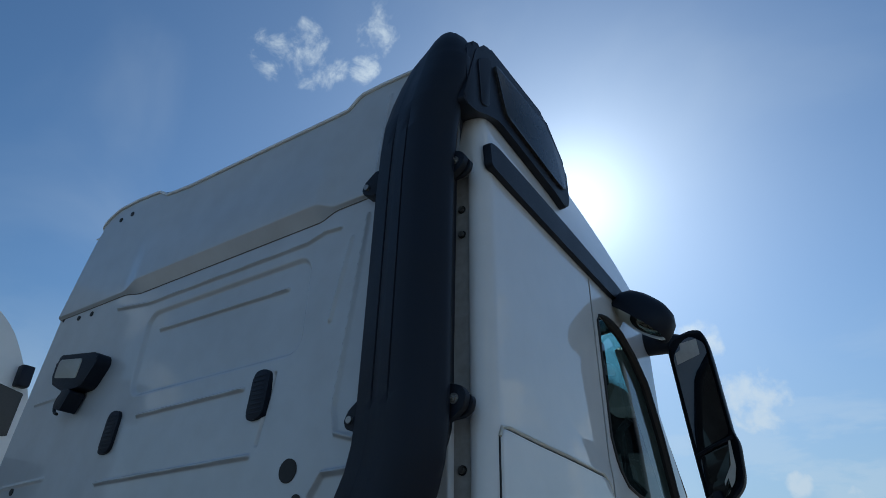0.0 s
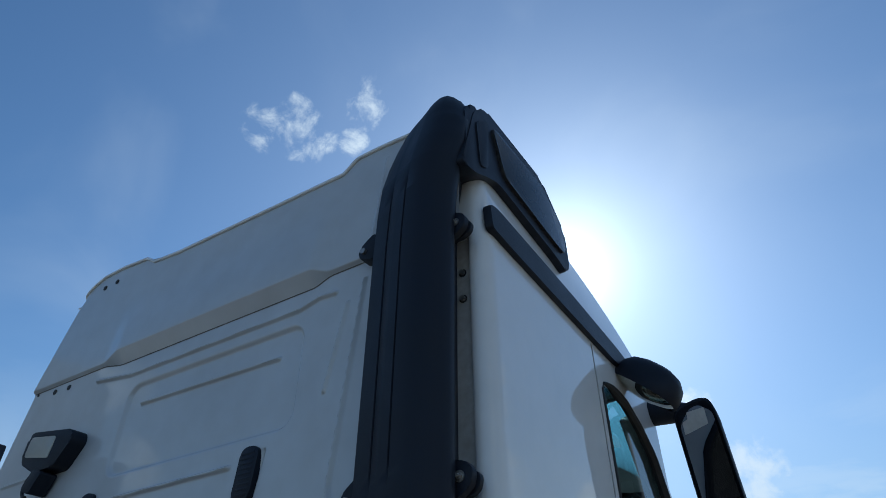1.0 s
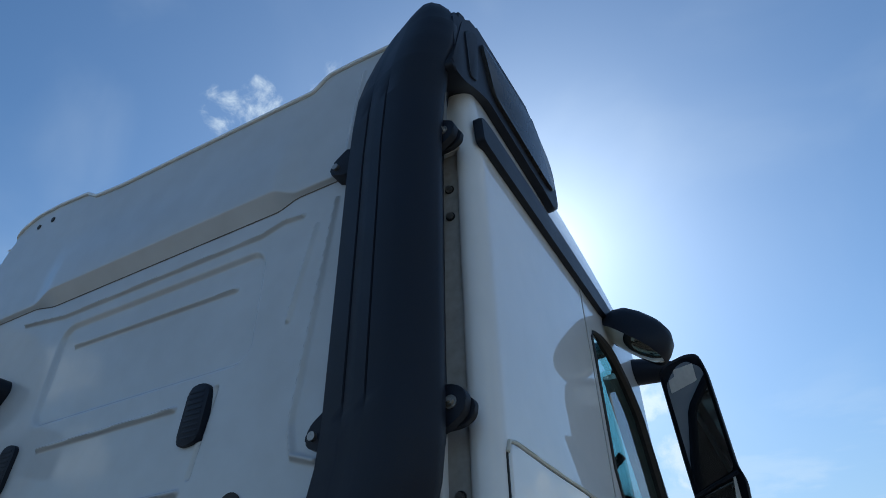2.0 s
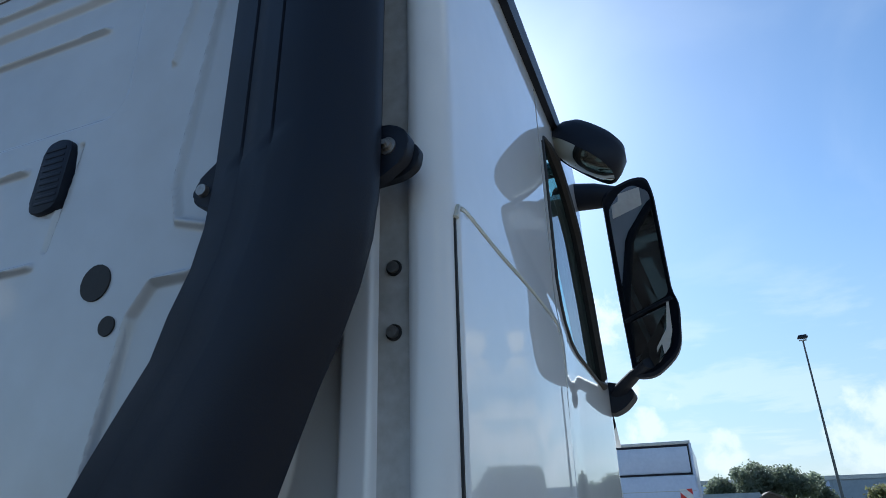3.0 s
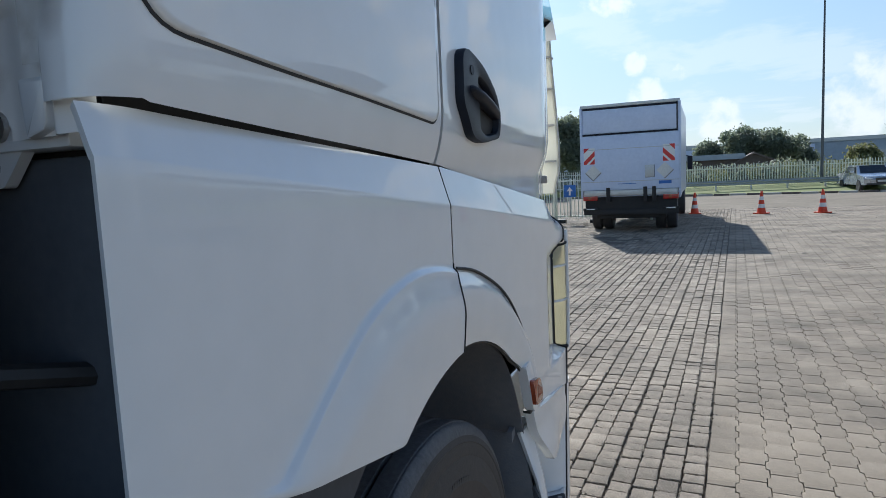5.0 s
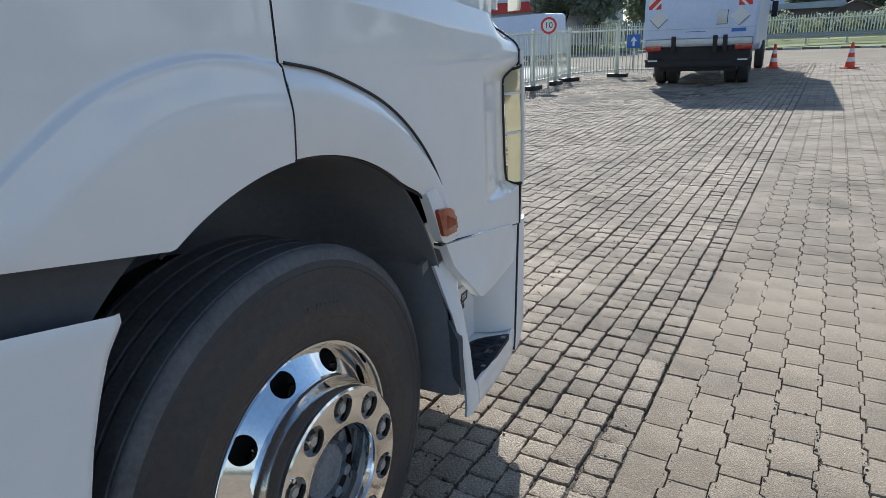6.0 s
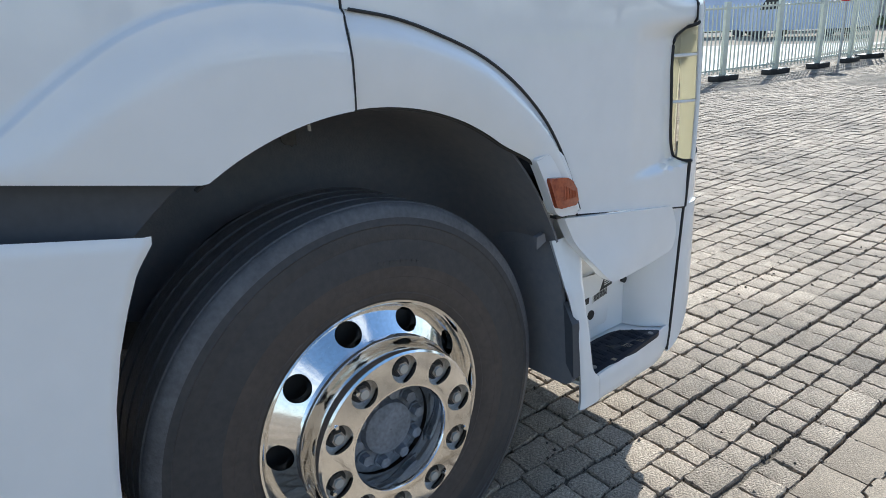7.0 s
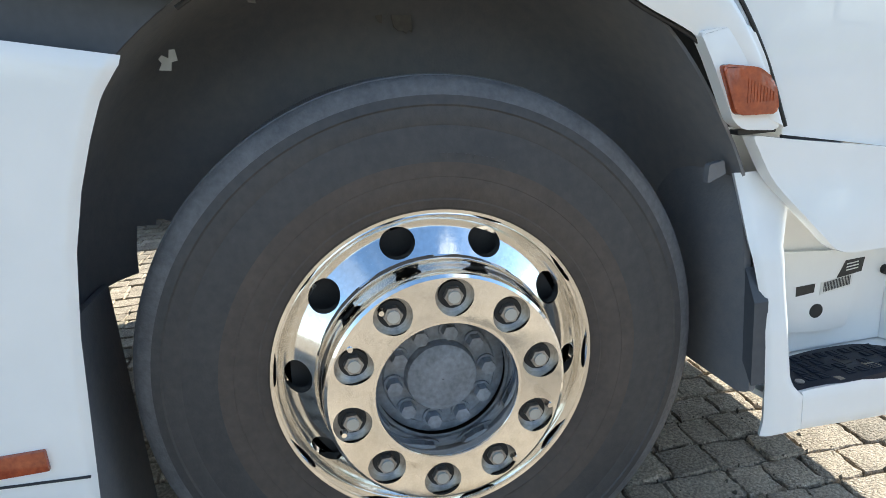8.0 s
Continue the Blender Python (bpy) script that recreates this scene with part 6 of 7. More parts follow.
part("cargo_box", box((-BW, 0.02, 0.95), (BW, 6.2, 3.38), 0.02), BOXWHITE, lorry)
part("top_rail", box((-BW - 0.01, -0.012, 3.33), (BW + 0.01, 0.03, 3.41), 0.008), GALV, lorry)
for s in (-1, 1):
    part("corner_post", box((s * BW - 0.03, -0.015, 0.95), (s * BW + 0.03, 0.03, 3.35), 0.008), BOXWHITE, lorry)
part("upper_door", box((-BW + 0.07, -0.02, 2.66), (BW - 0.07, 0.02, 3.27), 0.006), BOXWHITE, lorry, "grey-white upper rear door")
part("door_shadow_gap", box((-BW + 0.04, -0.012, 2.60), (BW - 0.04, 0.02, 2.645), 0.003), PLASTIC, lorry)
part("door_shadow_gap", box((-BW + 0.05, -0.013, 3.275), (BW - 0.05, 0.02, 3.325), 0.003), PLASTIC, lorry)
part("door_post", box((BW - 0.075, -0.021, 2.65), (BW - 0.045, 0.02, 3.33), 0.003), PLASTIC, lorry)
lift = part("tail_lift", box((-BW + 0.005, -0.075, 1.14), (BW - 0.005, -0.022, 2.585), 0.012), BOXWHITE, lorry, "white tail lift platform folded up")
for z in (2.22, 1.36):
    part("seam", box((-BW + 0.02, -0.079, z - 0.008), (BW - 0.02, -0.073, z + 0.008), 0.002), GALV, lift)
for x in (-1.03, 0.99):
    part("hazard_board", box((x - 0.145, -0.0775, 1.84), (x + 0.145, -0.075, 2.27), 0.0), REFLEX, lift, "red and white hazard board", smooth=False)
    tilt = 1 if x < 0 else -1
    for quad in (((-0.145, 1.915), (-0.145, 1.84), (-0.075, 1.84), (0.145, 2.06), (0.145, 2.195), (0.095, 2.145)), ((-0.145, 2.125), (0.0, 2.27), (-0.145, 2.27)), ((0.145, 1.985), (0.0, 1.84), (0.145, 1.84))):
        part("hazard_stripe", prism([(x + tilt * px, pz) for px, pz in (quad if tilt > 0 else quad[::-1])], Y_, -0.0778, -0.0795), RED, lift, "red diagonal stripe", smooth=False)
    cx = x + 0.1 if x < 0 else x - 0.1
    part("placard", prism([(cx - 0.21, 1.61), (cx, 1.40), (cx + 0.21, 1.61), (cx, 1.82)], Y_, -0.0765, -0.0775), LABELW, lift, "blank diamond placard holder", smooth=False)
    part("placard_frame", tube([(cx - 0.21, -0.079, 1.61), (cx, -0.079, 1.40), (cx + 0.21, -0.079, 1.61)] if x < 0 else [(cx - 0.02, -0.079, 1.42), (cx, -0.079, 1.40), (cx + 0.21, -0.079, 1.61)], 0.014, 6), STEEL, lift)
part("control_plate", box((0.40, -0.079, 1.44), (0.63, -0.0755, 1.76), 0.004), GALV, lift)
part("plate_rim", tube([(0.40, -0.080, 1.44), (0.63, -0.080, 1.44), (0.63, -0.080, 1.76)], 0.008, 6), PLASTIC, lift)
part("maker_bar", box((-0.30, -0.0775, 1.285), (0.18, -0.0755, 1.30)), BLUE, lift, "small blue lettering bar", smooth=False)
part("maker_bar", box((0.74, -0.0775, 1.26), (1.05, -0.0755, 1.34)), BLUE, lift, "small blue lettering bar", smooth=False)
part("under_bar", box((-1.2, -0.05, 0.98), (1.2, 0.12, 1.13), 0.01), GALV, lorry)
part("rear_underrun", box((-1.22, 0.02, 0.47), (1.22, 0.14, 0.62), 0.02), DARK, lorry)
part("rear_cross_member", box((-1.18, 0.06, 0.60), (1.18, 0.16, 0.97), 0.02), DARK, lorry)
part("under_shadow_box", box((-0.9, 0.2, 0.36), (0.9, 1.0, 0.97), 0.02), DARK, lorry)
for x in (-0.55, 0.4, 0.62):
    part("lift_arm", box((x - 0.05, -0.09, 0.82), (x + 0.05, 0.1, 1.2), 0.01), DARK, lorry)
for x in (-1.03, 1.03):
    tl = part("tail_lamp", box((x - 0.19, -0.04, 0.86), (x + 0.19, 0.06, 1.02), 0.015), RED_LENS, lorry, "red tail lamp")
    part("reverse_lens", box((x - 0.05, -0.044, 0.885), (x + 0.03, -0.035, 0.995), 0.004), AMBER, tl)
    part("lamp_step", box((x - 0.2, -0.02, 0.60), (x + 0.2, 0.15, 0.66), 0.01), DARK, lorry)
    part("lamp_mark", box((x - 0.11, -0.028, 0.615), (x + 0.11, -0.018, 0.645)), REFLEX, lorry, smooth=False)
for x in (-0.86, 0.86):
    for d in (-0.15, 0.15):
        w = part("rear_wheel", lathe([(x + d - 0.12, 0.25), (x + d - 0.13, 0.42), (x + d - 0.1, 0.455), (x + d + 0.1, 0.455), (x + d + 0.13, 0.42), (x + d + 0.12, 0.25), (x + d + 0.05, 0.2), (x + d + 0.05, 0.01)], 36, centre=(1.3, 0.455)), RUBBER, lorry, "black twin rear wheel")
part("mud_wing", box((-1.2, 0.75, 0.93), (1.2, 1.9, 0.96), 0.01), DARK, lorry)
part("lorry_chassis", box((-0.5, 0.1, 0.62), (0.5, 7.6, 0.92), 0.02), DARK, lorry)
part("lorry_cab", box((-1.1, 6.4, 0.6), (1.1, 8.1, 2.7), 0.18), BOXWHITE, lorry)
for x in (-1.05, 1.05):
    part("front_wheel", lathe([(x - 0.12, 0.25), (x - 0.13, 0.42), (x - 0.1, 0.455), (x + 0.1, 0.455), (x + 0.13, 0.42), (x + 0.12, 0.25), (x + 0.02, 0.1)], 36, centre=(7.3, 0.455)), RUBBER, lorry)
    part("lorry_mirror", box((x * 1.28 - 0.09, 7.6, 1.60), (x * 1.28 + 0.09, 7.7, 2.10), 0.03), PLASTIC, lorry, "black mirror")
    part("mirror_stay", tube([(x, 7.65, 2.15), (x * 1.28, 7.65, 2.08)], 0.02, 6), PLASTIC, lorry)

# palisade fence along the verge
def palisade(name, x0, y0, x1, y1, h, gap, label, group=""):
    f = thing(name, label, "fence")
    tagged(f, kind="structure")
    L = math.hypot(x1 - x0, y1 - y0)
    a = math.degrees(math.atan2(y1 - y0, x1 - x0))
    f.matrix_basis = pose(x0, y0, 0.32, 0, 0, a)
    n = int(L / gap)
    slat = mesh_of("slat", finish(prism([(-0.028, 0.10), (0.028, 0.10), (0.028, h - 0.05), (0.0, h), (-0.028, h - 0.05)], Y_, -0.006, 0.006), False), FENCE)
    for i in range(min(n, 290)):
        o = new("slat", slat)
        o.parent = f
        o.location = (i * gap, -0.03, 0)
    post = mesh_of("post", finish(box((-0.04, -0.03, 0), (0.04, 0.03, h + 0.02), 0.006), False), FENCE)
    for i in range(int(L / 2.5) + 1):
        o = new("post", post)
        o.parent = f
        o.location = (i * 2.5, 0.04, 0)
    for z in (0.28, h - 0.25):
        part("rail", box((0, -0.02, z - 0.025), (L, 0.02, z + 0.025), 0.004), FENCE, f)
    return f


palisade("fence_far", -14, 46.0, 30, 45.2, 1.50, 0.155, "pale green-grey steel palisade fence")

rail = thing("guard_rail", "galvanised guard rail on posts", "guard rail", (-6, 43.4, 0), -0.5)
part("beam", grid(lambda x, k: (x, -0.05 - 0.035 * math.sin(k * math.pi * 4), 0.50 + 0.31 * k), span(0, 15, 4), span(0, 1, 16), 0.004), GALV, rail)
for i in range(8):
    part("post", box((0.3 + 2 * i - 0.05, -0.02, 0), (0.3 + 2 * i + 0.05, 0.06, 0.75), 0.008), GALV, rail)

lampp = thing("street_lamp", "tall slim grey lamp post with flat floodlight", "street lamp", (8.36, 45.0, 0))
part("pole", tube([(0, 0, 0), (0, 0, 1.2), (0, 0, 6), (0, 0, 11.6)], [0.10, 0.09, 0.07, 0.05], 14), LAMPGREY, lampp)
part("floodlight", box((-0.30, -0.42, 11.66), (0.28, 0.1, 11.76), 0.02), PLASTIC, lampp)
part("head_bracket", box((-0.22, -0.05, 11.52), (0.22, 0.05, 11.60), 0.01), GALV, lampp)
part("visor", prism([(-0.30, 11.76), (0.30, 11.76), (0.26, 11.92), (-0.18, 11.90)], Y_, -0.1, -0.06), PLASTIC, lampp, smooth=False)


# parked cars
def car(at, turn, paint, label):
    c = thing("parked_car", label, "car", at, turn)
    body = [(-2.3, 0.35), (-2.32, 0.62), (-2.2, 0.78), (-1.2, 0.92), (-0.55, 1.38), (0.75, 1.42), (1.75, 1.0), (2.25, 0.95), (2.35, 0.6), (2.3, 0.35)]
    bm = bmesh.new()
    rows = []
    for k, w in ((-1, 0.86), (-0.97, 0.90), (0, 0.91), (0.97, 0.90), (1, 0.86)):
        rows.append([bm.verts.new((k * w * (1.0 if z < 1.0 else 0.80), y, z)) for y, z in body])
    for a, b in zip(rows, rows[1:]):
        for i in range(len(body)):
            bm.faces.new((a[i], a[(i + 1) % len(body)], b[(i + 1) % len(body)], b[i]))
    bm.faces.new(rows[0])
    bm.faces.new(rows[-1])
    part("body", bm, paint, c, angle=30)
    part("windscreen", prism([(-0.70, -0.0), (0.70, -0.0), (0.60, 1.0), (-0.60, 1.0)], lambda a, b, d: (a, -1.12 + 0.57 * b - d, 0.965 + 0.41 * b + d), 0.0, 0.012, 0), CARGLASS, c, smooth=False)
    for s in (-1, 1):
        part("side_window", prism([(-0.75, 0.98), (0.95, 1.0), (0.55, 1.34), (-0.45, 1.34)], lambda a, b, d: (s * (0.87 - 0.30 * (b - 0.98) + d), a, b), -0.02, 0.012), CARGLASS, c, smooth=False)
        part("headlight", prism(rounded([(s * 0.50, 0.64), (s * 0.84, 0.66), (s * 0.80, 0.76), (s * 0.48, 0.72)], 0.02, 3), Y_, -2.2, -2.335, 0.01), REFLEX, c)
        part("wing_mirror", box((s * 0.98 - 0.09, -0.85, 0.95), (s * 0.98 + 0.09, -0.75, 1.08), 0.03), paint, c)
        for y in (-1.45, 1.4):
            part("wheel", lathe([(s * 0.72, 0.2), (s * 0.72, 0.31), (s * 0.90, 0.31), (s * 0.905, 0.2), (s * 0.88, 0.02)], 28, centre=(y, 0.31)), RUBBER, c)
    part("grille", prism(rounded([(-0.30, 0.42), (0.30, 0.42), (0.34, 0.72), (-0.34, 0.72)], 0.04, 3), Y_, -2.25, -2.34, 0.01), PLASTIC_SMOOTH, c)
    part("lower_intake", box((-0.75, -2.345, 0.34), (0.75, -2.28, 0.44), 0.01), PLASTIC_SMOOTH, c)
    part("plate", box((-0.26, -2.355, 0.50), (0.26, -2.335, 0.60)), LABELW, c, smooth=False)
    return c


car((10.1, 41.7, 0), 6, SILVER, "silver saloon car parked on the verge edge")
car((13.9, 43.0, 0), 14, PLASTIC_SMOOTH, "black car parked beside the silver one")


# trees and hedges
def crown_bm(lobes, count, size, seed):
    rnd = random.Random(seed)
    verts, faces = [], []
    total = sum(l[3] ** 2 for l in lobes)
    for cx, cy, cz, r in lobes:
        for _ in range(int(count * r * r / total)):
            v = Vector((rnd.gauss(0, 1), rnd.gauss(0, 1), rnd.gauss(0, 1))).normalized()
            rr = r * (0.45 + 0.75 * rnd.random() ** 0.7) * (1 + 0.55 * noise.noise(v * 2.6 + Vector((cx, cy, cz))))
            p = Vector((cx, cy, cz)) + Vector((v.x, v.y, v.z * 0.85)) * rr
            a = Vector((rnd.gauss(0, 1), rnd.gauss(0, 1), rnd.gauss(0, 1))).normalized()
            b = a.orthogonal().normalized()
            s = size * (0.6 + 0.8 * rnd.random())
            k = len(verts)
            verts += [p + a * s, p + b * s * 0.6, p - a * s, p - b * s * 0.6 + a * s * 0.2]
            faces.append((k, k + 1, k + 2, k + 3))
    return verts, faces


def leaves(name, lobes, count, size, seed, mat, parent, label=""):
    verts, faces = crown_bm(lobes, count, size, seed)
    me = bpy.data.meshes.new(name)
    me.from_pydata([tuple(v) for v in verts], [], faces)
    me.materials.append(mat)
    ob = new(name, me)
    ob.parent = parent
    if label:
        tagged(ob, label)
    return ob


def tree(at, h, w, seed, mat=LEAF, label="leafy dark green tree", trunk=0.3, dense=5200):
    t = thing("tree", label, "tree", at)
    rnd = random.Random(seed)
    r0 = 0.035 * h
    part("trunk", tube([(0, 0, -0.05), (0.05 * rnd.random(), 0, h * trunk), (0.1 * rnd.uniform(-1, 1), 0.1, h * 0.6)], [r0, r0 * 0.75, r0 * 0.35], 10), BARK, t)
    lobes = []
    for i in range(9):
        q = 2 * math.pi * i / 9 + rnd.random()
        d = w * 0.5 * rnd.uniform(0.25, 0.68)
        z = h * rnd.uniform(0.38, 0.80)
        lobes.append((d * math.cos(q), d * math.sin(q), z, w * rnd.uniform(0.12, 0.27)))
        part("limb", tube([(0, 0, h * trunk * rnd.uniform(0.8, 1.3)), (d * 0.5 * math.cos(q), d * 0.5 * math.sin(q), z * 0.8), (d * math.cos(q), d * math.sin(q), z)], [r0 * 0.4, r0 * 0.25, r0 * 0.1], 6), BARK, t)
    lobes.append((0, 0, h * 0.80, w * 0.22))
    lobes.append((0, 0, h * 0.55, w * 0.33))
    leaves("crown", lobes, int(dense * 1.25), 0.016 * h + 0.05, seed, mat, t)
    return t


for i, (x, y, h, w) in enumerate(((2.0, 61, 4.3, 3.4), (4.7, 60, 5.4, 4.2), (7.3, 60, 4.9, 4.0), (9.2, 62, 4.5, 3.0), (11.9, 52, 2.9, 2.6), (15.9, 54, 5.5, 4.9), (21.5, 56, 6.0, 5.6), (27, 60, 5.6, 6))):
    tree((x, y, 0), h, w, 11 + i, LEAF if i != 4 else LEAF_DRY, "leafy dark green tree behind the fence", 0.22)
for i, (x, y, h, w) in enumerate(((-11.2, 48, 8.0, 5.2), (-14.4, 50, 8.2, 5.4), (-8.6, 53, 7.0, 4.6))):
    tree((x, y, 0), h, w, 31 + i, LEAF, "tall dark tree beside the box truck", 0.2)
hedge = thing("hedge", "uneven row of bushes behind the palisade fence", "bushes", (0, 49.5, 0.35))
tagged(hedge, kind="stuff")
rnd = random.Random(5)
leaves("bush", [(-12 + 0.9 * i + rnd.uniform(-0.3, 0.3), rnd.uniform(-1, 1), rnd.uniform(0.6, 1.25), rnd.uniform(0.6, 0.95)) for i in range(48)], 15000, 0.10, 77, LEAF, hedge)
leaves("dry_bush", [(-12 + 2.1 * i + rnd.uniform(-0.3, 0.3), rnd.uniform(-1.4, 0), rnd.uniform(0.5, 1.2), rnd.uniform(0.5, 0.8)) for i in range(20)], 4000, 0.09, 78, LEAF_DRY, hedge)

# low buildings in the distance
shed = thing("brick_shed", "low dark brown shed with gabled end behind the hedge", "building", (0, 52.6, 0))
part("wall", box((-7.0, 0.2, 0), (4.3, 6, 2.25)), ROOFDARK, shed, smooth=False)
part("flat_roof", prism([(-7.4, 2.25), (4.6, 2.25), (4.4, 2.66), (-7.2, 2.60)], Y_, -0.2, 6.4), SHEET, shed, "grey sheet roof edge", smooth=False)
part("gable_wall", prism([(3.7, 0.0), (7.6, 0.0), (7.6, 1.50), (5.0, 2.58), (3.7, 2.0)], Y_, -0.4, 5.0), ROOFDARK, shed, smooth=False)
part("gable_roof", prism([(3.4, 1.80), (5.0, 2.70), (8.1, 1.36), (8.1, 1.26), (5.0, 2.58), (3.4, 1.70)], Y_, -0.7, 5.4), ROOFDARK, shed, "dark brown tiled roof", smooth=False)
hall = thing("warehouse", "long low grey warehouse with pale cladding", "building", (-20, 100, 0))
part("wall", box((0, 0, 0), (75, 30, 4.6)), SHEET, hall, smooth=False)
part("parapet", box((-0.2, -0.2, 4.6), (75.2, 30.2, 5.1)), GALV, hall, smooth=False)
for i in range(15):
    part("cladding_panel", box((1 + 5 * i, -0.12, 1.0), (5.6 + 5 * i, 0.0, 4.4)), SHEET if i % 3 else BOXWHITE, hall, smooth=False)
for i in range(6):
    part("dock_door", box((6 + 12 * i, -0.16, 0.0), (9 + 12 * i, -0.1, 3.2)), GALV, hall, smooth=False)
# mesh fence panels on feet at the lane
POSTS = ((-5.0, 11.4), (-4.68, 13.04), (-4.36, 14.64), (-4.10, 16.13), (-4.04, 17.75), (-4.05, 19.0), (-3.02, 20.7), (-1.58, 20.65), (0.1, 20.6))
for (xa, ya), (xb, yb) in zip(POSTS, POSTS[1:]):
    L = math.hypot(xb - xa, yb - ya)
    f = thing("fence_panel", "pale barred site fence panel on black rubber feet", "fence", (xa, ya, 0), math.degrees(math.atan2(yb - ya, xb - xa)), "row of fence panels")
    for x in (0.03, L - 0.03):
        part("post", box((x - 0.035, -0.035, 0.06), (x + 0.035, 0.035, 1.52), 0.006), FENCE, f)
    part("foot", box((-0.28, -0.13, -0.002), (0.34, 0.13, 0.11), 0.02), SEAL, f, "black rubber foot")
    for z in (0.22, 1.40):
        part("rail", box((0.03, -0.018, z - 0.02), (L - 0.03, 0.018, z + 0.02), 0.004), FENCE, f)
    n = int((L - 0.1) / 0.115)
    bar = mesh_of("bar", finish(box((-0.013, -0.009, 0.15), (0.013, 0.009, 1.47)), False), FENCE)
    for i in range(1, n):
        o = new("bar", bar)
        o.parent = f
        o.location = (0.05 + i * (L - 0.1) / n, -0.012, 0)

sign = thing("speed_sign", "round white speed sign with red ring on a post", "sign", (-3.93, 16.84, 0), 12)
part("pole", cylinder((0, 0, 0), (0, 0, 1.62), 0.024, n=12), GALV, sign)
part("disc", cylinder((0, -0.026, 1.60), (0, -0.036, 1.60), 0.215, n=40), REFLEX, sign)
part("ring", grid(lambda q, r: (r * math.cos(q), -0.0385, 1.60 + r * math.sin(q)), [2 * math.pi * i / 40 for i in range(40)], (0.155, 0.212), closed_u=True), RED, sign, smooth=False)
txt = bpy.data.curves.new("number", "FONT")
txt.body, txt.size, txt.align_x, txt.align_y, txt.extrude = "10", 0.22, "CENTER", "CENTER", 0.001
txt.materials.append(INK)
num = new("number", txt)
num.parent = sign
num.matrix_basis = pose(0, -0.0395, 1.60, 90, 0, 0)
arrow = thing("arrow_sign", "square blue sign with a white arrow on the fence", "sign", (-2.50, 20.58, 0), 0)
part("panel", box((-0.2, -0.03, 0.86), (0.2, -0.015, 1.26), 0.004), BLUE, arrow)
part("arrow", prism([(-0.03, 0.92), (0.03, 0.92), (0.03, 1.06), (0.10, 1.06), (0.0, 1.2), (-0.10, 1.06), (-0.03, 1.06)], Y_, -0.03, -0.033), REFLEX, arrow, smooth=False)
part("bracket", box((-0.02, -0.016, 0.2), (0.02, 0.02, 1.2), 0.004), GALV, arrow)

# vehicles beyond the lane
def van(at, turn, paint, label):
    v = thing("parked_van", label, "van", at, turn)
    bm = prism(rounded([(-2.6, 0.35), (2.7, 0.35), (2.75, 1.0), (1.9, 1.3), (1.35, 2.25), (-2.55, 2.35)], [0.1, 0.15, 0.15, 0.2, 0.25, 0.2], 4), X_, -0.95, 0.95, 0.08)
    part("body", bm, paint, v, angle=40)
    for s in (-1, 1):
        part("side_window", prism([(0.55, 1.3), (1.75, 1.3), (1.3, 1.95), (0.55, 1.95)], X_, s * 0.95 - 0.012, s * 0.95 + 0.012), CARGLASS, v, smooth=False)
        for y in (-1.6, 1.75):
            part("wheel", lathe([(s * 0.75, 0.2), (s * 0.75, 0.34), (s * 0.93, 0.34), (s * 0.94, 0.2), (s * 0.9, 0.02)], 24, centre=(y, 0.34)), RUBBER, v)
    part("windscreen", prism([(-0.8, 0), (0.8, 0), (0.72, 1.0), (-0.72, 1.0)], lambda a, b, d: (a, 1.93 - 0.53 * b + d, 1.31 + 0.86 * b + d), 0, 0.015), CARGLASS, v, smooth=False)
    return v


van((-11.5, 33, 0), 80, BOXWHITE, "white panel van parked beyond the lane")
van((-17.5, 36, 0), 95, BOXWHITE, "white panel van beside the hall")
van((-14.2, 41, 0), 88, RED, "red van parked beyond the lane")
depot = thing("depot_building", "long white-roofed depot with red and grey front", "building", (-45, 52, 0))
part("wall", box((0, 0, 0), (32, 12, 3.4)), SHEET, depot, smooth=False)
part("fascia", box((-0.2, -0.3, 3.1), (32.2, 0.0, 3.9)), RED, depot, "red fascia", smooth=False)
part("roof", box((-0.4, -0.6, 3.9), (32.4, 12.4, 4.15), 0.03), BOXWHITE, depot, smooth=False)
for i in range(7):
    part("dock_door", box((2 + 4.4 * i, -0.06, 0), (4.8 + 4.4 * i, 0.0, 2.7)), GALV, depot, smooth=False)

# neighbouring truck beyond the cab's far side
near_truck = thing("neighbour_truck", "white tractor truck parked alongside", "truck", (-3.85, -0.3, 0))
part("cab", prism(rounded([(-1.1, 1.1), (1.1, 1.1), (1.12, 2.3), (0.90, 3.15), (0.60, 3.62), (-0.4, 3.76), (-1.1, 3.5)], [0.1, 0.2, 0.3, 0.4, 0.4, 0.4, 0.3], 6), X_, -1.2, 1.2, 0.22), WHITE, near_truck, angle=40)
part("side_window", box((1.17, -0.65, 2.0), (1.215, 0.75, 2.72), 0.012), CARGLASS, near_truck, "dark side window")
part("mirror_head", box((1.42, -1.05, 3.02), (1.52, -0.85, 3.30), 0.03), PLASTIC, near_truck)
part("skirt", box((-1.2, -1.0, 0.4), (1.2, 1.1, 1.12), 0.08), PLASTIC, near_truck)
for x in (-1.0, 1.0):
    part("wheel", lathe([(x - 0.15, 0.28), (x - 0.16, 0.48), (x + 0.16, 0.48), (x + 0.15, 0.28), (x + 0.1, 0.02)], 32, centre=(0.1, 0.49)), RUBBER, near_truck)
part("quarter_window", prism([(0.36, 3.20), (0.86, 3.11), (0.85, 2.84), (0.70, 2.80), (0.40, 3.06)], X_, 1.19, 1.212), CARGLASS, near_truck, "dark quarter window", smooth=False)
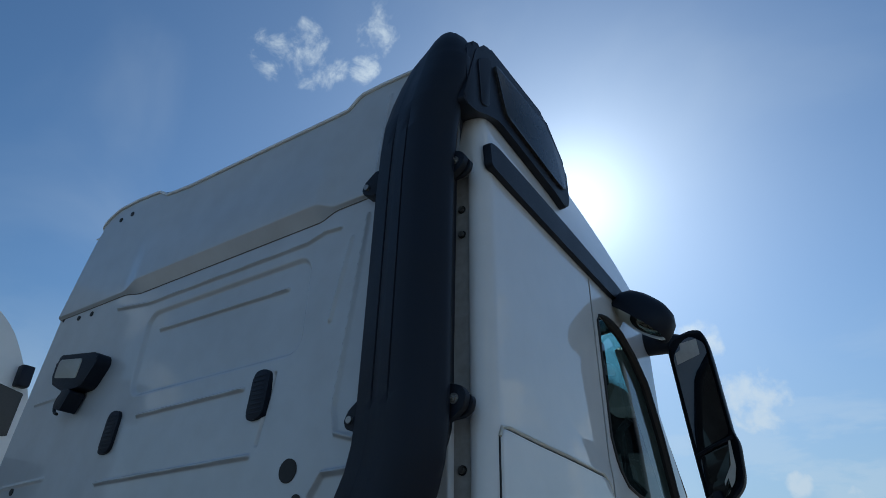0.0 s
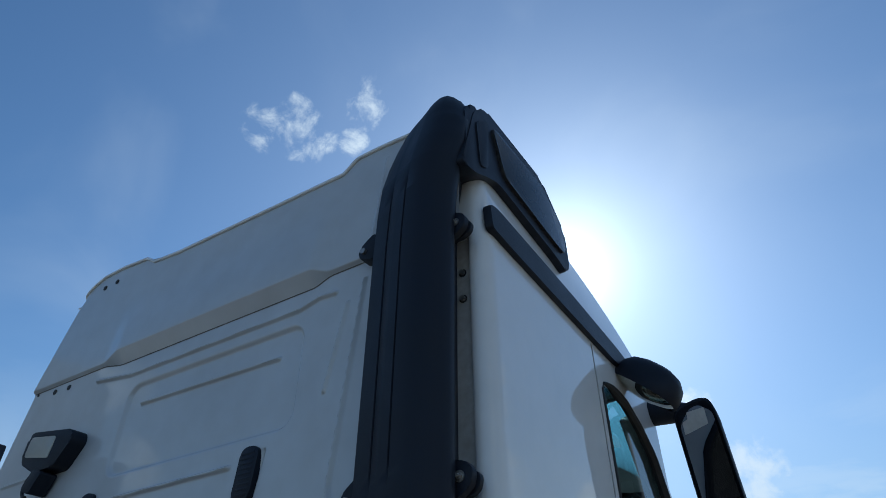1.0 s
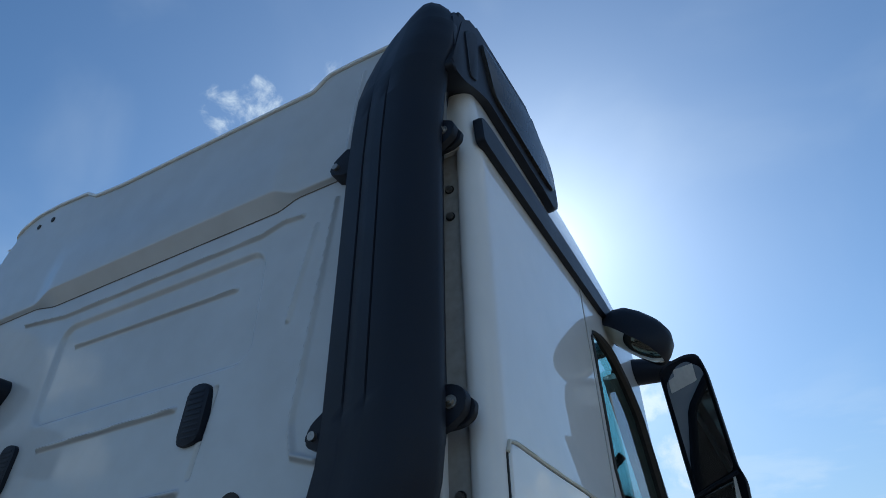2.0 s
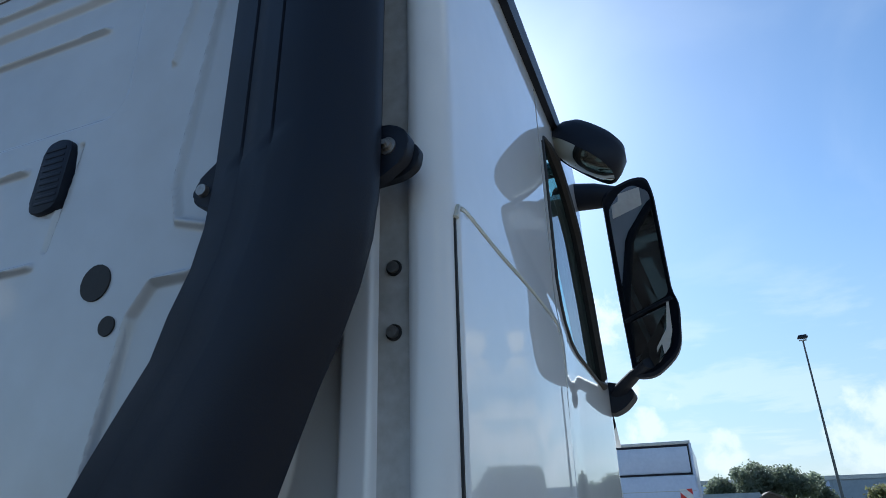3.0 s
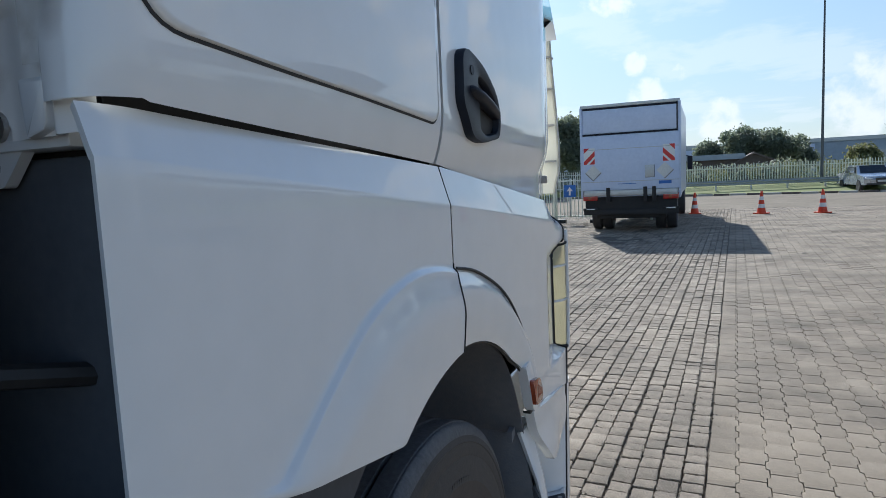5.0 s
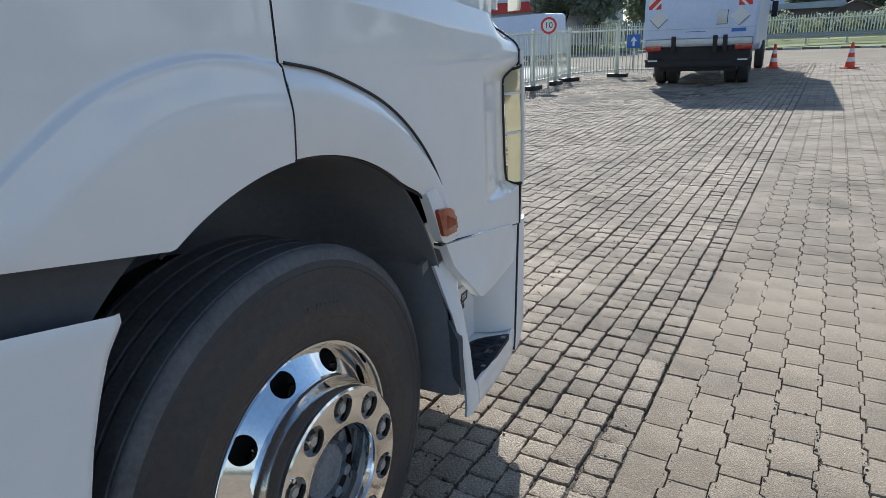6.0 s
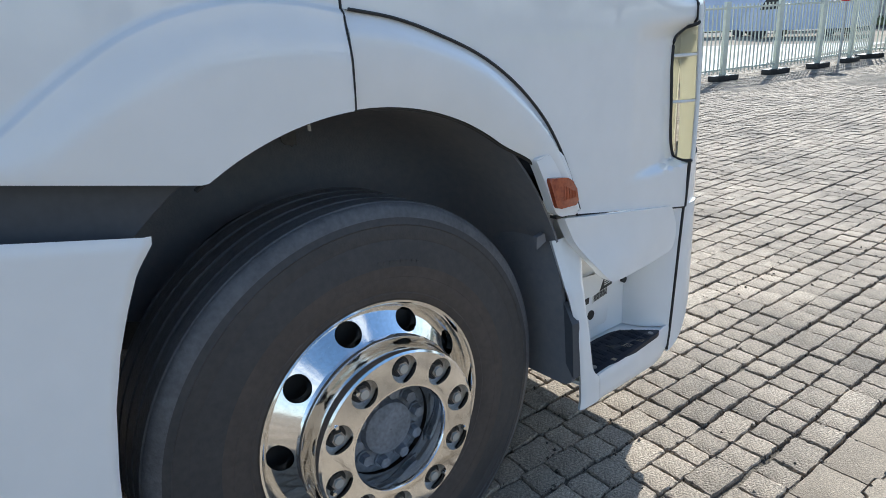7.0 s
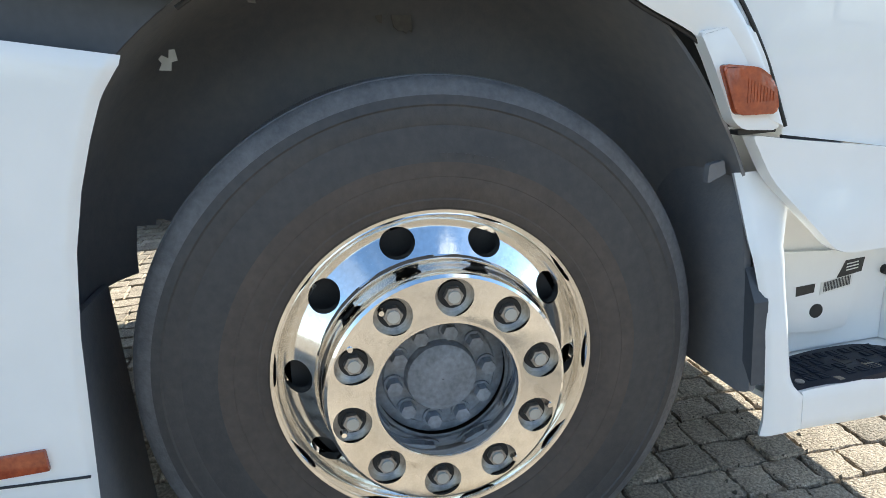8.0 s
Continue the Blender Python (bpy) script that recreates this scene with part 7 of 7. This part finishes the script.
part("shell_seam", tube([(1.204, 0.30, 3.40), (1.206, 0.55, 3.26), (1.206, 0.66, 3.06)], 0.008, 6), SEAL, near_truck)
part("wing_bracket", box((1.19, 0.78, 3.14), (1.27, 0.86, 3.28), 0.015), PLASTIC, near_truck)
part("mirror_arm", tube([(1.15, -0.85, 3.22), (1.5, -0.92, 3.26)], 0.03, 8), PLASTIC, near_truck)

part("roof_deflector", prism(rounded([(-1.05, 3.46), (0.2, 3.66), (0.1, 3.95), (-1.0, 4.05)], 0.12, 5), X_, -1.05, 1.05, 0.12), WHITE, near_truck, "white roof air deflector", angle=40)
part("door_seam", tube([(1.204, -0.30, 1.3), (1.206, -0.28, 2.3), (1.19, -0.25, 3.2)], 0.006, 6), SEAL, near_truck)

# vehicles and trees across the yard, seen in the paint
def parked_truck(at, turn, label):
    t = thing("parked_truck", label, "truck", at, turn)
    part("cab", prism(rounded([(-1.15, 0.9), (1.1, 0.9), (1.15, 2.0), (0.85, 3.2), (0.0, 3.75), (-1.1, 3.6)], [0.05, 0.2, 0.3, 0.4, 0.4, 0.2], 5), X_, -1.2, 1.2, 0.12), WHITE, t, angle=40)
    part("bumper", box((-1.24, -1.1, 0.35), (1.24, 1.2, 0.95), 0.1), WHITE, t)
    part("windscreen", prism([(-1.05, 0), (1.05, 0), (0.98, 1.0), (-0.98, 1.0)], lambda a, b, d: (a, 1.17 - 0.26 * b + d, 2.0 + 0.95 * b), 0, 0.02), CARGLASS, t, smooth=False)
    for s in (-1, 1):
        part("side_window", prism([(0.0, 2.0), (0.95, 2.0), (0.75, 2.75), (0.0, 2.75)], X_, s * 1.2 - 0.012, s * 1.2 + 0.012), CARGLASS, t, smooth=False)
        part("wheel", lathe([(s * 0.85, 0.28), (s * 0.85, 0.5), (s * 1.17, 0.5), (s * 1.18, 0.28), (s * 1.1, 0.02)], 32, centre=(0.1, 0.5)), RUBBER, t)
        part("rear_wheel", lathe([(s * 0.7, 0.28), (s * 0.7, 0.5), (s * 1.2, 0.5), (s * 1.2, 0.28), (s * 1.1, 0.02)], 32, centre=(-3.5, 0.5)), RUBBER, t)
    part("chassis", box((-0.45, -5.0, 0.6), (0.45, 0.5, 1.0), 0.02), DARK, t)
    return t


parked_truck((15.6, 37.5, 0), 205, "white tractor truck across the yard")
canopy = thing("canopy_roof", "wide grey flat canopy roof on steel posts", "canopy", (11.6, 22.9, 0), -35)
part("roof", prism([(0.0, 5.42), (0.5, 5.66), (4.6, 6.35), (16.0, 6.5), (16.0, 5.38), (3.0, 5.30)], Y_, 0.0, 9.0), SHEET, canopy, smooth=False)
part("fascia", prism([(0.02, 5.44), (0.5, 5.68), (4.6, 6.37), (16.0, 6.52), (16.0, 6.30), (4.7, 6.15), (0.6, 5.50)], Y_, -0.05, -0.01), GALV, canopy, smooth=False)
for px, py in ((9.0, 1.0), (15.2, 1.0), (9.0, 8.0), (15.2, 8.0)):
    part("post", box((px - 0.12, py - 0.12, 0), (px + 0.12, py + 0.12, 5.5), 0.01), GALV, canopy)
parked_truck((24.0, 6.0, 0), 180, "white tractor truck farther across the yard")
for i, (x, y, h, w) in enumerate(((34, 62, 8, 7), (40, 50, 7, 7), (46, 40, 8.5, 8), (50, 28, 7, 8), (48, 14, 8, 8), (52, 0, 7.5, 8), (44, 66, 9, 8), (54, -14, 8, 8))):
    tree((x, y, 0), h, w, 61 + i, LEAF, "leafy tree at the edge of the yard", 0.2, 3600)
wall_row = thing("hedge", "dense hedge at the edge of the yard", "bushes", (0, 0, 0))
tagged(wall_row, kind="stuff")
rnd = random.Random(9)
leaves("bush", [(53 + rnd.uniform(-1, 1), -30 + 1.5 * i, rnd.uniform(0.8, 1.8), rnd.uniform(1.2, 1.9)) for i in range(70)], 14000, 0.2, 79, LEAF, wall_row)

# ---------------------------------------------------------------- paving blocks
PSLOPE = 0.041


def edge_x(y):
    return 1.511 + PSLOPE * y


prnd = random.Random(21)


def block_mesh(name, outline, mat, seed, rough, bev=0.004, inset_by=0.0025, deep=0.035, simple=False):
    """A worn block: a slightly domed top, chipped rim and straight sides."""
    rn = random.Random(seed)
    bm = bmesh.new()
    pts = [(x + rn.uniform(-rough, rough), y + rn.uniform(-rough, rough)) for x, y in outline]
    def ring(d, z, dz):
        return [bm.verts.new((x * (1 - d / max(0.02, math.hypot(x, y))), y * (1 - d / max(0.02, math.hypot(x, y))), z + rn.uniform(-dz, dz))) for x, y in pts]
    core = ring(0.020, 0.0003, bev * 0.16)
    top = ring(inset_by, -bev * 0.12, bev * 0.2)
    mid = ring(0.0, -bev * 1.2, bev * 0.3)
    low_ring = ring(0.0, -deep, 0.0)
    n = len(pts)
    bm.faces.new(top if simple else core)
    if simple:
        bmesh.ops.delete(bm, geom=core, context="VERTS")
    for a, b in (((top, mid), (mid, low_ring)) if simple else ((core, top), (top, mid), (mid, low_ring))):
        for i in range(n):
            bm.faces.new((a[i], b[i], b[(i + 1) % n], a[(i + 1) % n]))
    bmesh.ops.recalc_face_normals(bm, faces=bm.faces[:])
    for f in bm.faces:
        f.smooth = False
    return mesh_of(name, bm, mat)


def sett_outline(w, h, rn):
    """A worn sett with rounded corners and uneven edges."""
    corners = [(-w, -h), (w, -h), (w, h), (-w, h)]
    corners = [(x * rn.uniform(0.965, 1.03), y * rn.uniform(0.965, 1.03)) for x, y in corners]
    return frayed(rounded(corners, [rn.uniform(0.004, 0.013) for _ in corners], 2), 0.017, 0.0030, rn)


def frayed(outline, step, amount, rn):
    """Adds points along an outline and shifts them a little."""
    out = []
    for (x0, y0), (x1, y1) in zip(outline, outline[1:] + outline[:1]):
        n = max(1, round(math.hypot(x1 - x0, y1 - y0) / step))
        for i in range(n):
            t = i / n
            out.append((x0 + (x1 - x0) * t + rn.uniform(-amount, amount), y0 + (y1 - y0) * t + rn.uniform(-amount, amount)))
    return out


SW, BWD, BHT = 0.112, 0.144, 0.200
rn = random.Random(3)
LENGTHS = (0.080, 0.096, 0.106, 0.132, 0.170)
setts = {h: [block_mesh("sett", sett_outline(SW / 2 - 0.0040, h / 2 - 0.0020, rn), SETT, 40 + i + int(h * 1000), 0.0014, 0.0055, 0.0032) for i in range(8)] for h in LENGTHS}
setts_far = {h: [block_mesh("sett", sett_outline(SW / 2 - 0.0065, h / 2 - 0.0030, rn)[::2], SETT, 140 + i + int(h * 1000), 0.002, 0.006, 0.003, simple=True) for i in range(3)] for h in LENGTHS}
wl2, wn2, hh = BWD / 2 + 0.0062, BWD / 2 - 0.0098, BHT / 2 - 0.0021
tooth = [(-wn2, -hh), (wn2, -hh), (wn2, -hh * 0.545), (wl2, -hh * 0.455), (wl2, hh * 0.455), (wn2, hh * 0.545), (wn2, hh), (-wn2, hh), (-wn2, hh * 0.545), (-wl2, hh * 0.455), (-wl2, -hh * 0.455), (-wn2, -hh * 0.545)]
blocks = [block_mesh("paver", frayed(tooth, 0.032, 0.0012, rn), PAVER, 60 + i, 0.0006, 0.003, 0.0022) for i in range(10)]
edge_tooth = [(max(x, -BWD / 2 + 0.004), y) for x, y in tooth[:9]] + [(-BWD / 2 + 0.004, hh * 0.4), (-BWD / 2 + 0.003, -hh * 0.4)]
edge_tooth[0], edge_tooth[7] = (-BWD / 2 + 0.004, -hh), (-BWD / 2 + 0.003, hh)
del edge_tooth[8]
edge_blocks = [block_mesh("paver", frayed(edge_tooth, 0.032, 0.0012, rn), PAVER, 70 + i, 0.0016, 0.003, 0.0015) for i in range(5)]
blocks_far = [block_mesh("paver", tooth, PAVER, 80 + i, 0.0014, 0.003, 0.0022, simple=True) for i in range(3)]

turn_b = -math.degrees(math.atan(PSLOPE))
seams = []
near_count, rest = {"sett": 0, "paver": 0}, {"sett": [], "paver": []}


def wave(x, y):
    return 0.006 * noise.noise(Vector((x * 0.9, y * 0.9, 3.0)))


def lay(kind, meshes, x, y, dz, ang, tx, ty):
    me = meshes[prnd.randrange(len(meshes))]
    m = pose(x, y, dz + wave(x, y), tx, ty, ang)
    if 0.6 < x < 4.0 and 0.9 < y < 6.5:
        seams.append((x, y, SW / 2 if kind == "sett" else BWD / 2, 0.055 if kind == "sett" else BHT / 2))
    close = 0.75 < x < 2.75 and 1.25 < y < 6.0
    if close and near_count[kind] < 295 and (x < 1.75 if kind == "sett" else x < 2.6) and y < 4.6:
        near_count[kind] += 1
        o = new(kind, me)
        o.parent = pavement
        o.matrix_basis = m
    else:
        rest[kind].append((me, m))


for i in range(70):
    y = -5.9 + prnd.uniform(0, 0.1)
    wander = prnd.uniform(-0.004, 0.004)
    while y < 26.9:
        h = prnd.choices(LENGTHS, (1, 5, 6, 6, 2))[0]
        yc, y = y + h / 2, y + h
        x = edge_x(yc) - SW * (i + 0.5) - 0.006 + wander
        if x < -5.9:
            continue
        x += 0.007 * noise.noise(Vector((i * 3.1, yc * 1.4, 6.0)))
        lay("sett", (setts if 0.6 < yc < 8.5 and x > -0.9 else setts_far)[h], x, yc, prnd.uniform(-0.006, 0.002), turn_b + prnd.uniform(-3.5, 3.5), prnd.uniform(-1.4, 1.4), prnd.uniform(-1.4, 1.4))
for j in range(int((27 + 5.8) / BHT)):
    y = -5.85 + BHT * j
    for i in range(96):
        yy = y + (0.5 * BHT if i % 2 else 0.0)
        x = edge_x(yy) + BWD * (i + 0.5) + 0.003 * noise.noise(Vector((i * 2.3, yy * 0.8, 4.0)))
        if x > 13.9:
            break
        sink = 0.014 * max(0.0, noise.noise(Vector((x * 1.1, yy * 0.9, 8.0))))
        lay("paver", edge_blocks if i == 0 else blocks if -0.6 < yy < 8.5 and x < 4.5 else blocks_far, x, yy + prnd.uniform(-0.0015, 0.0015), -sink + prnd.uniform(-0.001, 0.001), turn_b + prnd.uniform(-0.4, 0.4), prnd.uniform(-0.5, 0.5), prnd.uniform(-0.5, 0.5))

for kind, mat in (("sett", SETT), ("paver", PAVER)):
    cache, V, F = {}, [], []
    for me, m in rest[kind]:
        if me.name not in cache:
            cache[me.name] = (np.array([v.co[:] for v in me.vertices]), [tuple(p.vertices) for p in me.polygons])
        co, polys = cache[me.name]
        a = np.array(m)
        base = sum(len(v) for v in V) if not V else base + len(V[-1])
        V.append(co @ a[:3, :3].T + a[:3, 3])
        F += [tuple(i + base for i in p) for p in polys]
    me = bpy.data.meshes.new(kind + "_field")
    me.from_pydata(np.concatenate(V).tolist(), [], F)
    me.materials.append(mat)
    ob = new(kind + "_field", me)
    ob.parent = pavement
    tagged(ob, kind="stuff")

# crumbs of stone and mortar lying in the joints
crn = random.Random(17)
verts, faces = [], []
for x, y, w, h in seams:
    dirty = 0.5 + noise.noise(Vector((x * 1.3, y * 1.1, 12.0)))
    for _ in range(int(max(0.0, dirty) * crn.uniform(4, 26))):
        k, r = crn.uniform(-1, 1), 0.0014 + 0.0060 * crn.random() ** 3
        px, py = (x + crn.choice((-w, w)), y + k * h) if crn.random() < 0.55 else (x + k * w, y + crn.choice((-h, h)))
        c = Vector((px + crn.gauss(0, 0.004), py + crn.gauss(0, 0.004), crn.uniform(-0.008, 0.001)))
        i = len(verts)
        for q in (0.0, 2.1, 4.2):
            a = q + crn.uniform(-0.5, 0.5)
            verts.append(c + Vector((math.cos(a), math.sin(a), 0)) * r * crn.uniform(0.7, 1.4))
        verts += [c + Vector((0, 0, r)), c - Vector((0, 0, r * 2))]
        faces += [(i, i + 1, i + 3), (i + 1, i + 2, i + 3), (i + 2, i, i + 3), (i + 1, i, i + 4), (i + 2, i + 1, i + 4), (i, i + 2, i + 4)]
me = bpy.data.meshes.new("crumbs")
me.from_pydata([tuple(v) for v in verts], [], faces)
me.materials.append(CRUMB)
crumbs = new("crumbs", me)
crumbs.parent = pavement
tagged(crumbs, kind="stuff")
